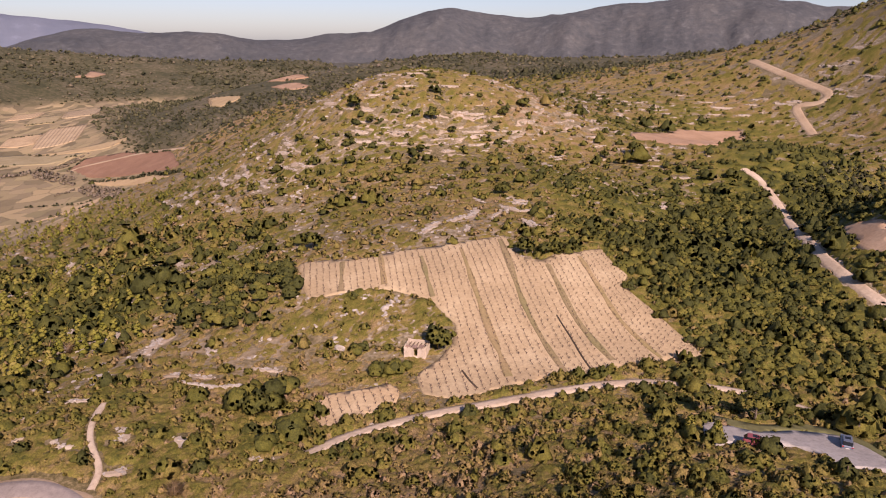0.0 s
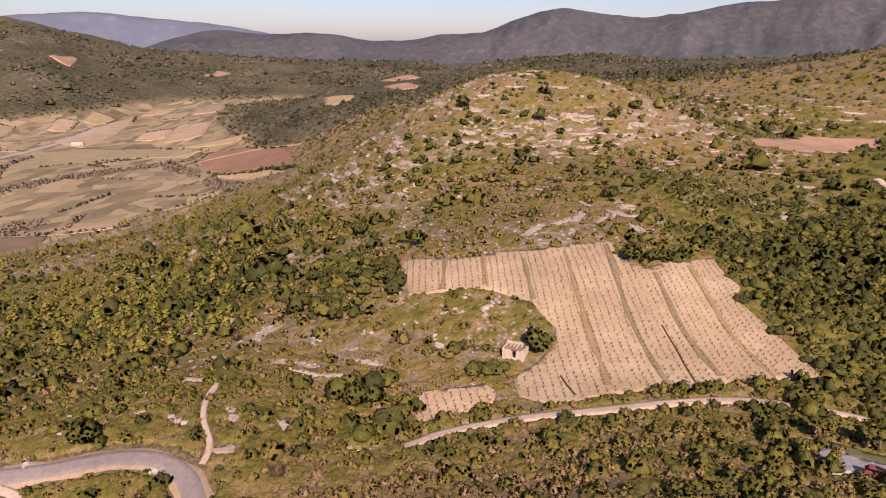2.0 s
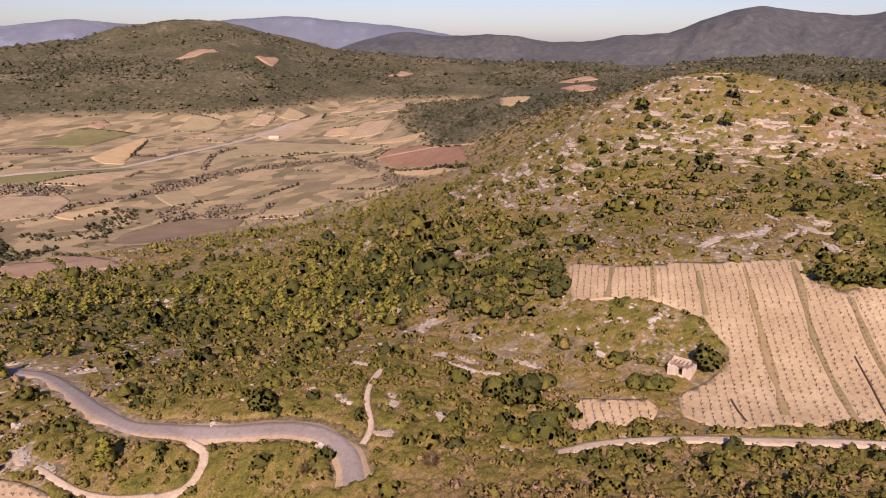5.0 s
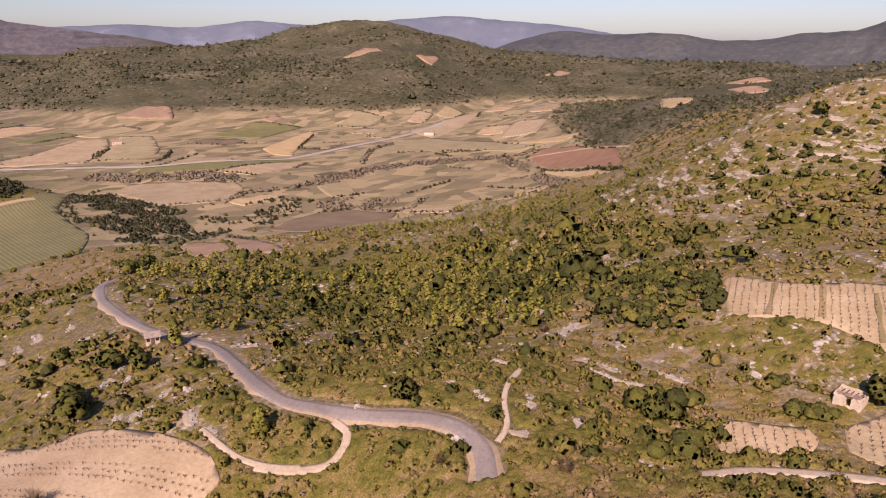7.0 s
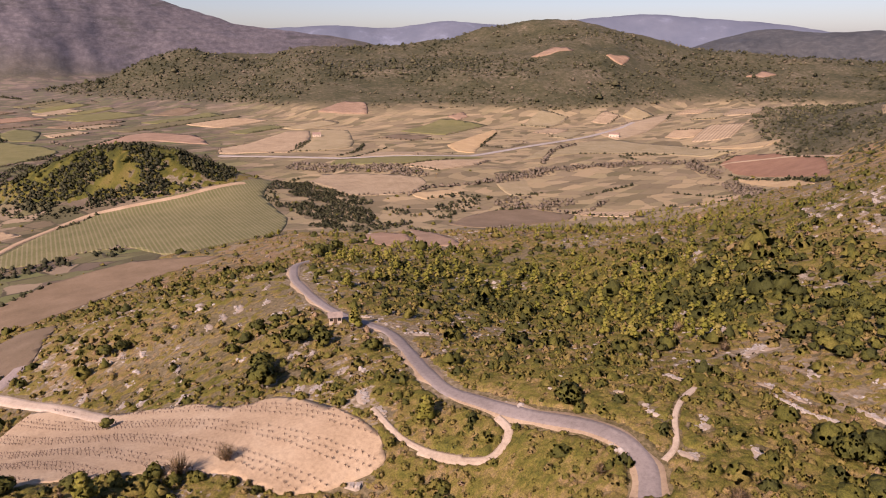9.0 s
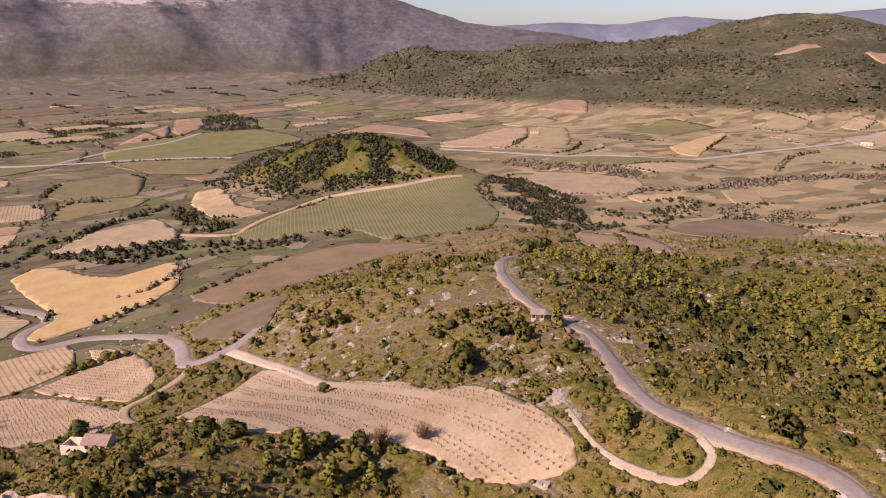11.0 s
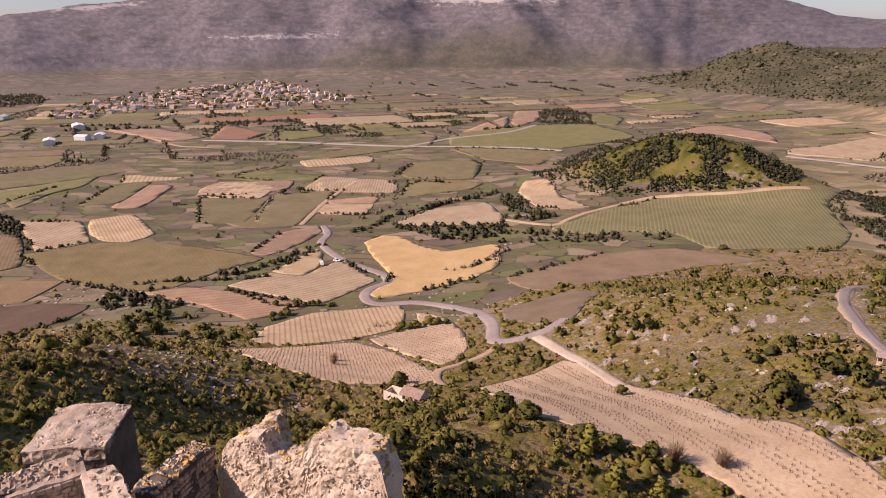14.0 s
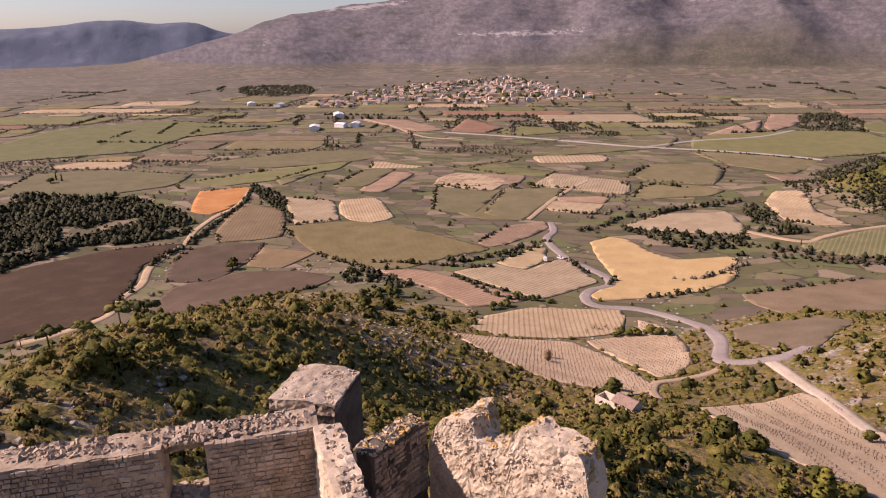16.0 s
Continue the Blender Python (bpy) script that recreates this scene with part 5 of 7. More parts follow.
wood("pine", 8.5, 4.4, [(-278, 273), (-320, 364), (-338, 462), (-325, 531), (-238, 510), (-138, 352), (-101, 249), (-97, 211), (-122, 217), (-173, 254), (-211, 260)])
wood("oak", 2.7, 2.5, [(48, 200), (71, 234), (124, 295), (117, 250), (109, 211), (105, 172), (108, 157), (98, 139), (76, 139), (59, 144), (57, 159), (50, 177)])
wood("pine", 6.5, 4.8, [(-173, 252), (-131, 244), (-80, 186), (-72, 155), (-75, 142), (-110, 155)])
wood("oak", 4, 3.6, [(-68, 171), (-68, 211), (-50, 190), (-37, 182), (-34, 166), (-42, 161), (-51, 155)])
wood("oak", 2.7, 3.6, [(-22, 139), (-13, 147), (-6, 155), (1, 152), (2, 146), (-7, 134), (-16, 130)])
wood("oak", 3, 4.2, [(-40, 125), (-30, 128), (-24, 119), (-23, 108), (-28, 103), (-35, 109)])
wood("oak", 4.5, 3, [(-532, 268), (-560, 316), (-466, 320), (-399, 314), (-363, 247), (-401, 222), (-460, 245)])
wood("oak", 4.5, 3, [(-428, 343), (-449, 403), (-430, 423), (-408, 376), (-384, 327)])
wood("bare", 5, 4, [(-418, 411), (-415, 465), (-377, 481), (-384, 402)])
wood("oak", 5, 4, [(-497, -63), (-475, 10), (-453, 24), (-441, 102), (-414, 107), (-423, 43), (-431, -6), (-463, -54)])
wood("oak", 5, 4, [(-596, 16), (-517, 45), (-493, 51), (-485, 26), (-520, 11)])
wood("oak", 6, 5, [(-1324, 80), (-1330, 164), (-1136, 177), (-1115, 110), (-1187, 71)])
wood("oak", 6, 4, [(-1173, -389), (-1224, -302), (-1114, -155), (-1008, -112), (-967, -193), (-1066, -326)])
wood("oak", 6, 4, [(-1235, -500), (-1304, -474), (-1173, -389), (-1023, -377), (-977, -401)])
wood("oak", 5.5, 4, [(-1185, -156), (-1338, -84), (-1309, -3), (-1143, -21), (-1068, -110)])
wood("bare", 5, 4, [(-828, -343), (-831, -275), (-807, -216), (-759, -199), (-761, -270), (-773, -322)])
wood("bare", 5, 4, [(-526, -100), (-620, -92), (-624, -69), (-554, -75), (-506, -89)])
wood("bare", 7, 5, [(-794, -1111), (-966, -1047), (-1180, -939), (-1351, -859), (-1266, -806), (-1074, -881), (-876, -952), (-719, -1010)])
wood("bare", 6, 4, [(-539, -765), (-613, -639), (-707, -534), (-787, -454), (-759, -422), (-665, -504), (-560, -593), (-485, -692)])
wood("bare", 6, 3, [(-229, -246), (-255, -255), (-264, -238), (-206, -196), (-86, -90)])
wood("oak", 6, 4, [(-967, -831), (-1032, -823), (-982, -772), (-923, -771)])
wood("oak", 8, 6, [(-1631, -1272), (-1731, -1136), (-1479, -956), (-1382, -1064)])
wood("oak", 5, 4, [(-311, -187), (-344, -179), (-333, -158), (-279, -136), (-263, -147)])
hedge("oak", 3, 4, [(-362, -148), (-365, -136), (-386, -125), (-394, -119)])
hedge("oak", 3, 4, [(-295, -307), (-318, -315), (-350, -323), (-398, -344), (-443, -362), (-479, -378)])
hedge("oak", 3, 4, [(-516, -400), (-467, -346), (-447, -319)])
hedge("oak", 2.5, 2.5, [(-332, -133), (-319, -115), (-304, -98), (-305, -84), (-309, -77)])
hedge("oak", 3, 3, [(-282, -94), (-294, -89)])
hedge("bare", 3, 3, [(-271, -48), (-281, -43), (-277, -35)])
hedge("oak", 4, 5, [(-680, -89), (-737, -79)])
hedge("oak", 4, 4, [(-626, -73), (-645, -61), (-637, -35)])
hedge("oak", 4, 5, [(-467, -90), (-479, -81), (-516, -71), (-519, -55), (-545, -40), (-575, -5), (-592, 9)])
hedge("oak", 3, 3, [(-392, -122), (-425, -112), (-429, -103)])
hedge("bare", 4, 5, [(-709, 381), (-658, 403), (-591, 410), (-528, 420)])
hedge("bare", 4, 5, [(-495, 489), (-490, 607), (-465, 682), (-427, 710)])
hedge("bare", 4, 5, [(-467, 358), (-479, 386), (-472, 424), (-475, 469)])
hedge("bare", 4, 5, [(-438, 720), (-412, 765), (-409, 802)])
hedge("oak", 4, 4, [(-832, 451), (-852, 474), (-864, 492)])
hedge("oak", 4, 4, [(-729, 449), (-744, 488), (-790, 528)])
hedge("bare", 4, 4, [(-404, 424), (-351, 434), (-365, 499)])
hedge("bare", 4, 6, [(-529, 594), (-589, 684), (-600, 743)])
hedge("oak", 4, 6, [(-757, -477), (-765, -458)])
hedge("oak", 3, 3.5, [(-268, -40), (-277, -29), (-278, -14)])
hedge("bare", 3, 3.5, [(-370, -22), (-380, -6), (-415, 14)])
hedge("oak", 3, 3, [(-344, -187), (-348, -170), (-352, -134), (-358, -117)])
hedge("oak", 4, 4, [(-285, 634), (-252, 609), (-199, 528)])
wood("oak", 4, 3, [(147, 294), (236, 367), (132, 202), (131, 221), (123, 226)])
wood("oak", 4, 2.6, [(120, 220), (115, 192), (123, 184), (115, 169), (112, 180)])
wood("oak", 3.0, 2.2, [(-624, 136), (-606, 155), (-599, 194), (-578, 230), (-562, 240), (-549, 229), (-556, 193), (-564, 163), (-566, 140), (-566, 117)])
wood("oak", 3.2, 2.4, [(-542, 264), (-638, 347), (-512, 326), (-451, 311), (-397, 269), (-388, 236), (-423, 224), (-463, 237), (-513, 240)])
wood("oak", 3.2, 2.2, [(-590, 76), (-597, 107), (-604, 129), (-603, 154), (-601, 195), (-849, 335), (-582, 251), (-556, 236), (-555, 200), (-560, 153), (-559, 105)])
wood("bare", 4, 4, [(-684, 360), (-611, 390), (-547, 400), (-516, 416), (-551, 437), (-629, 430), (-694, 407), (-712, 382)])
wood("bare", 4, 4, [(-467, 466), (-481, 574), (-444, 679), (-428, 712), (-436, 725), (-489, 686), (-513, 573), (-494, 492)])
wood("bare", 4, 4, [(-411, 695), (-355, 658), (-256, 541), (-279, 598), (-360, 690), (-409, 729), (-431, 740)])
wood("oak", 3.2, 2.2, [(-935, 197), (-981, 259), (-904, 330), (-586, 248), (-554, 227), (-555, 172), (-569, 118), (-583, 102), (-596, 113)])

lines = np.random.default_rng(19)
for _ in range(110):    # windbreaks and riverside trees on the far plain
    a, r = math.radians(lines.uniform(74, 150)), lines.uniform(950, 2150)
    turn = 0.35 + (math.pi / 2 if lines.uniform() < 0.25 else 0) + lines.normal() * 0.12
    half = lines.uniform(14, 70)
    x, y = -math.sin(a) * r, math.cos(a) * r
    hedge("bare" if lines.uniform() < 0.45 else "oak", 5, lines.uniform(3.5, 6.5), [(x - math.cos(turn) * half, y - math.sin(turn) * half), (x, y), (x + math.cos(turn) * half, y + math.sin(turn) * half)])
for p, q in EDGES:
    hedge("bare" if rng.uniform() < 0.3 else "oak", 3.4, 2.8, [p, ((p[0] + q[0]) / 2, (p[1] + q[1]) / 2), q])
grow_woods()


# ---- vine stocks ----
def vines():
    wood_m, t, b = material("vine_wood", 0.9)
    t.links.new(ramp(t, grain(t, 0.3, 4), [(0.3, (0.07, 0.042, 0.032)), (0.7, (0.17, 0.115, 0.088))]), b.inputs["Base Color"])
    protos = []
    for s in range(4):
        g = np.random.default_rng(500 + s)
        V, F, n = [], [], 0
        top = np.array((g.normal() * 0.05, g.normal() * 0.05, 0.34))
        limbs = [((0, 0, -0.05), top, 0.075, 0.06)]
        for k in range(5):
            a = k * 1.26 + g.uniform(-0.5, 0.5)
            out = g.uniform(0.25, 0.5)
            limbs.append((top, top + np.array((math.cos(a) * out, math.sin(a) * out, g.uniform(0.1, 0.45))), 0.05, 0.022))
        for lim in limbs:
            v, f = stick(*lim)
            V.append(v), F.append(f + n)
            n += len(v)
        protos.append((np.vstack(V), np.vstack(F)))
    for line, turn, spacing in VINES:
        c, s = math.cos(radians(turn)), math.sin(radians(turn))
        u, w = line[:, 0] * c + line[:, 1] * s, line[:, 1] * c - line[:, 0] * s
        gu, gw = np.meshgrid(np.arange(u.min(), u.max(), 1.45), np.arange(w.min(), w.max(), spacing))
        gu, gw = gu.ravel() + rng.normal(0, 0.12, gu.size), gw.ravel() + rng.normal(0, 0.09, gw.size)
        if spacing == 1.7 and line[:, 0].max() < -60:     # bands of three rows with an alley between
            third = np.round((gw - w.min()) / spacing) % 5 < 3
            gu, gw = gu[third], gw[third]
        x, y = gu * c - gw * s, gu * s + gw * c
        k = inside(x, y, line * 0.99 + line.mean(0) * 0.01) & (rng.uniform(size=len(x)) > 0.06)
        x, y = x[k], y[k]
        z = height(x, y) + 0.12 + np.hypot(x, y) * 0.0011
        spin, big = rng.uniform(0, 6.28, len(x)), rng.uniform(0.6, 1.0, len(x))
        V, F, n = [], [], 0
        for i in range(len(x)):
            pv, pf = protos[i % 4]
            a, b2 = math.cos(spin[i]) * big[i], math.sin(spin[i]) * big[i]
            V.append(np.column_stack([pv[:, 0] * a - pv[:, 1] * b2 + x[i], pv[:, 0] * b2 + pv[:, 1] * a + y[i], pv[:, 2] * big[i] + z[i]]))
            F.append(pf + n)
            n += len(pv)
        tagged(mesh_object("vine_stocks", np.vstack(V), np.vstack(F), wood_m), "pruned leafless vine stocks in rows on pale soil", "vines", kind="stuff")


vines()


# ---- limestone ----
def stone_material(name, dark, mid, light, size=0.9):
    m, t, b = material(name, 0.9)
    col = ramp(t, grain(t, size, 7, 0.65), [(0.25, dark), (0.5, mid), (0.75, light)])
    spots = ramp(t, grain(t, size * 0.22, 5, 0.7), [(0.3, (0.62, 0.6, 0.58)), (0.55, (1, 1, 1)), (0.8, (1.12, 1.1, 1.08))])
    col = mix(t, 0.8, col, spots, "MULTIPLY")
    t.links.new(col, b.inputs["Base Color"])
    bump(t, b, grain(t, size * 0.4, 8, 0.7), 0.8, 0.15)
    return m


LIMESTONE = stone_material("pale_limestone", (0.22, 0.185, 0.15), (0.38, 0.335, 0.285), (0.52, 0.475, 0.42))


def boulder(size, seed, flat=0.7):
    """A broken limestone block with facets."""
    g = np.random.default_rng(seed)
    bm = bmesh.new()
    bmesh.ops.create_icosphere(bm, subdivisions=2, radius=1)
    cuts = g.normal(size=(14, 3))
    cuts /= np.linalg.norm(cuts, axis=1, keepdims=True)
    for v in bm.verts:
        p = np.array(v.co)
        for c in cuts:
            d = p @ c
            lim = 0.6
            if d > lim:
                p = p - c * (d - lim) * 0.97
        p = p * (1 + g.normal() * 0.025)
        v.co = Vector(p * np.array((1, 0.8, flat)) * size)
    return bm


BLOCK_SHAPES = []
for k in range(10):
    bm = boulder(1.0, 1000 + k * 7, (0.55, 0.65, 0.75, 0.85, 0.6)[k % 5])
    me = bpy.data.meshes.new("block")
    bm.to_mesh(me)
    bm.free()
    me.materials.append(LIMESTONE)
    BLOCK_SHAPES.append(me)


def rock(x, y, size):
    """An outcrop of four blocks sunk in the ground."""
    t = new("limestone_outcrop")
    t.location = (x, y, ground(x, y))
    tagged(t, "pale weathered limestone blocks among the scrub", "rock", group="limestone outcrops")
    for k in range(5):
        dx, dy = (0, 0) if k == 0 else rng.normal(size=2) * size * 0.42
        s = size * (0.46, 0.34, 0.28, 0.2, 0.18)[k] * rng.uniform(0.8, 1.2)
        ob = new("block", BLOCK_SHAPES[rng.integers(0, 10)])
        ob.parent = t
        ob.matrix_basis = Matrix.Translation((dx, dy, ground(x + dx, y + dy) - t.location.z + s * 0.1)) @ Euler((rng.normal() * 0.25, rng.normal() * 0.25, rng.uniform(0, 6.28))).to_matrix().to_4x4() @ Matrix.Diagonal((s, s, s, 1))


rock(-12.7, 158.5, 4.5)
rock(-11.5, 161.7, 3.0)
rock(-13.8, 156.3, 2.5)
rock(-19.2, 162.7, 2.6)
rock(-21.0, 157.9, 3.5)
rock(-23.3, 156.7, 2.5)
rock(-24.2, 148.3, 2.8)
rock(-23.0, 144.3, 3.2)
rock(-21.3, 143.3, 2.0)
rock(-33.4, 164.0, 2.0)
rock(-29.5, 153.3, 1.6)
rock(-34.3, 153.6, 1.6)
rock(-41.6, 150.6, 2.2)
rock(-40.8, 152.9, 1.8)
rock(-58.2, 279.5, 4.0)
rock(-59.7, 275.5, 3.0)
rock(-55.2, 282.2, 3.0)
rock(-109.9, 308.0, 4.0)
rock(-94.8, 280.8, 3.5)
rock(-33.7, 261.1, 4.0)
rock(-51.7, 150.5, 1.6)
rock(-66.5, 97.7, 2.2)
rock(-68.7, 99.9, 1.8)
rock(-65.1, 98.3, 1.5)
rock(-84.3, 100.4, 2.6)
rock(-85.1, 104.7, 2.2)
rock(-81.8, 97.8, 1.8)
rock(-67.1, 99.1, 1.8)
rock(-72.1, 96.8, 1.4)
rock(-61.4, 89.5, 2.0)
rock(-58.4, 89.0, 1.6)
rock(-83.9, 102.1, 2.6)
rock(-82.1, 97.5, 2.2)
rock(-202.7, 195.3, 4.0)
rock(-192.4, 191.9, 3.0)
rock(-104.3, 93.3, 1.4)
rock(-224.9, 82.0, 3.5)
rock(-202.7, 52.8, 2.8)
rock(-194.7, 48.7, 2.5)
rock(-167.8, 71.2, 2.4)
rock(-151.0, 62.8, 2.2)
rock(-178.6, 56.9, 2.2)
rock(-189.9, 93.8, 4.0)
rock(-125.9, 81.8, 2.0)
rock(-147.1, 96.0, 1.6)
rock(-83.3, 90.0, 2.2)
rock(-59.5, 89.5, 2.0)
rock(-57.5, 87.6, 1.6)
rock(-225.8, 82.4, 3.0)
rock(-170.2, 71.1, 2.2)
rock(-196.5, 50.2, 2.2)
rock(-195.8, 61.9, 2.4)
rock(-200.3, 42.9, 2.0)
rock(-124.5, 81.5, 2.0)
rock(-67.6, -72.1, 2.5)
rock(-72.1, -72.3, 2.2)
rock(-63.1, -66.0, 2.0)
rock(-90.4, -74.3, 2.0)
rock(-50.2, -67.4, 1.5)
rock(-66.6, -73.2, 1.6)
rock(-66.7, -71.0, 2.0)
rock(-67.2, -69.2, 2.2)
rock(-72.6, -72.3, 2.0)
rock(-63.9, -67.1, 2.4)
rock(-61.5, -67.4, 1.8)
rock(-68.2, -67.9, 1.5)
rock(-91.4, -73.9, 1.6)
rock(-83.2, -69.9, 1.4)



def rubble():
    """Small loose stones where the soil is thin."""
    x, y = polar_grid(60, 430, lambda r: 1.2 + r * 0.012)
    bare = fbm(x, y, 34, 4, 21)
    lim = 0.06 - 0.25 * patch(x, y, 0, 320, 22, 110) - 0.12 * patch(x, y, 65, 200, 14, 70)
    k = (bare > lim) & free(x, y) & (rng.uniform(size=len(x)) < 0.6)
    x, y = x[k], y[k]
    z = height(x, y)
    s = (0.17 + np.hypot(x, y) * 0.0011) * rng.uniform(0.5, 1.5, len(x))
    V = BOX[None] * s[:, None, None] * rng.uniform(0.5, 1.2, (len(x), 8, 3)) * np.array((1, 1, 0.55))
    V = V + np.stack([x, y, z], -1)[:, None]
    F = (BOXF[None] + (np.arange(len(x)) * 8)[:, None, None]).reshape(-1, 4)
    tagged(mesh_object("loose_stones", V.reshape(-1, 3), F, LIMESTONE), "loose pale limestone rubble on the slopes", "stones", kind="stuff")


rubble()


def ledge_rocks():
    """Broken rims of rock, each with an apron of pale gravel below it."""
    g = np.random.default_rng(66)
    V, F, n = [], [], 0
    G, H, m = [], [], 0
    for line, w in LEDGES:
        z = height(line[:, 0], line[:, 1])
        r = float(np.hypot(*line[0]))
        side = np.gradient(line, axis=0)
        side = np.stack([-side[:, 1], side[:, 0]], -1)
        side /= np.linalg.norm(side, axis=1, keepdims=True) + 1e-6
        if (side * line).sum() > 0:
            side = -side
        taper = np.sin(np.linspace(0.25, math.pi - 0.25, len(line))) ** 0.5
        rows = []
        for k in (-0.25, 0.25, 0.8, 1.3):
            q = line + side * (k * w * taper + g.normal(0, 0.18, len(line)))[:, None]
            rows.append(np.column_stack([q, height(q[:, 0], q[:, 1]) + (0.16 + r * 0.0006 if -0.3 < k < 1.2 else -0.15)]))
        v = np.stack(rows, 1)
        i = np.arange(v.shape[0] * 4).reshape(-1, 4)
        G.append(v.reshape(-1, 3))
        H.append(np.stack([i[:-1, :-1], i[:-1, 1:], i[1:, 1:], i[1:, :-1]], -1).reshape(-1, 4) + m)
        m += v.shape[0] * 4
        for p, h, d, tp in zip(line, z, side, taper):
            for _ in range(2 if r > 300 else 3):
                s = (0.22 + 0.2 * w + r * 0.0006) * g.uniform(0.4, 1.25) * tp
                q = p + d * g.uniform(-0.7, 0.5) * w * 0.6 + g.normal(size=2) * 0.35
                v = BOX * np.array((s, s * 0.7, s * 0.55)) * g.uniform(0.6, 1.15, (8, 3))
                a = g.uniform(0, 6.28)
                v = np.column_stack([v[:, 0] * math.cos(a) - v[:, 1] * math.sin(a) + q[0], v[:, 0] * math.sin(a) + v[:, 1] * math.cos(a) + q[1], v[:, 2] + h + 0.1])
                V.append(v), F.append(BOXF + n)
                n += 8
    tagged(mesh_object("rock_ledges", np.vstack(V), np.vstack(F), LIMESTONE), "broken pale limestone ledges along the hillside", "rock", kind="stuff")
    faces = np.vstack(H)
    verts = np.vstack(G)
    q = verts[faces]
    flip = np.cross(q[:, 1] - q[:, 0], q[:, 2] - q[:, 0])[:, 2] < 0
    faces[flip] = faces[flip][:, ::-1]
    tagged(mesh_object("gravel_aprons", verts, faces, soil("scree"), smooth=True), "pale stony soil below the rock ledges", "soil", kind="stuff")


ledge_rocks()


# ---- the ruined castle ----
def masonry_material(name, dark, mid, light, lichen=0.0):
    m, t, b = material(name, 0.93)
    col = ramp(t, grain(t, 1.1, 6, 0.65), [(0.28, dark), (0.5, mid), (0.74, light)])
    one = node(t, "ShaderNodeObjectInfo").outputs["Random"]
    col = mix(t, 1.0, col, ramp(t, one, [(0.0, (0.74, 0.72, 0.70)), (0.5, (1, 1, 1)), (1.0, (1.22, 1.2, 1.15))]), "MULTIPLY")
    isle = node(t, "ShaderNodeNewGeometry").outputs["Random Per Island"]
    col = mix(t, 0.9, col, ramp(t, isle, [(0.0, (0.78, 0.76, 0.74)), (0.5, (1, 1, 1)), (1.0, (1.18, 1.16, 1.12))]), "MULTIPLY")
    pits = ramp(t, grain(t, 0.14, 6, 0.75), [(0.3, (0.6, 0.57, 0.54)), (0.5, (1, 1, 1)), (0.8, (1.1, 1.1, 1.08))])
    col = mix(t, 0.75, col, pits, "MULTIPLY")
    if lichen:
        spot = ramp(t, grain(t, 0.55, 5, 0.7), [(0.62 - lichen, (0, 0, 0)), (0.70 - lichen, (1, 1, 1))])
        n = calc(t, "MULTIPLY", spot, 0.8)
        col = mix(t, n, col, (0.52, 0.30, 0.055))
    t.links.new(col, b.inputs["Base Color"])
    bump(t, b, grain(t, 0.2, 8, 0.7), 0.9, 0.06)
    return m


MORTAR = masonry_material("old_mortar", (0.23, 0.17, 0.12), (0.37, 0.285, 0.21), (0.49, 0.40, 0.31))
DRESSED = masonry_material("dressed_stone", (0.22, 0.16, 0.115), (0.36, 0.275, 0.205), (0.50, 0.41, 0.32))
PLASTER = masonry_material("bleached_rubble", (0.33, 0.25, 0.18), (0.48, 0.385, 0.29), (0.61, 0.52, 0.42))
GOLDEN = masonry_material("lichened_rubble", (0.32, 0.24, 0.16), (0.46, 0.37, 0.27), (0.58, 0.48, 0.36), 0.13)
# Weathered stone made darker still: the walls' shade is painted into it.
SHADED_WEATHERED = masonry_material("shaded_weathered_stone", (0.06, 0.052, 0.046), (0.105, 0.09, 0.078), (0.17, 0.145, 0.125))
STONE_SHAPES = []


def stone_shapes():
    g = np.random.default_rng(77)
    for k in range(14):
        v = []
        for depth, inset in ((-0.5, 0.0), (0.42, 0.02), (0.5, 0.11)):
            for sx, sz in ((-1, -1), (1, -1), (1, 1), (-1, 1)):
                v.append(((0.5 - inset) * sx + g.normal() * 0.05, depth + (g.normal() * 0.05 if depth > 0 else 0), (0.5 - inset) * sz + g.normal() * 0.06))
        f = []
        for a in (0, 4):
            f += [(a + i, a + (i + 1) % 4, a + 4 + (i + 1) % 4, a + 4 + i) for i in range(4)]
        f.append((8, 9, 10, 11))
        me = bpy.data.meshes.new("stone")
        me.from_pydata(v, [], f)
        bm = bmesh.new()
        bm.from_mesh(me)
        bmesh.ops.recalc_face_normals(bm, faces=bm.faces[:])
        bm.to_mesh(me)
        bm.free()
        me.materials.append(DRESSED)
        STONE_SHAPES.append(me)


stone_shapes()


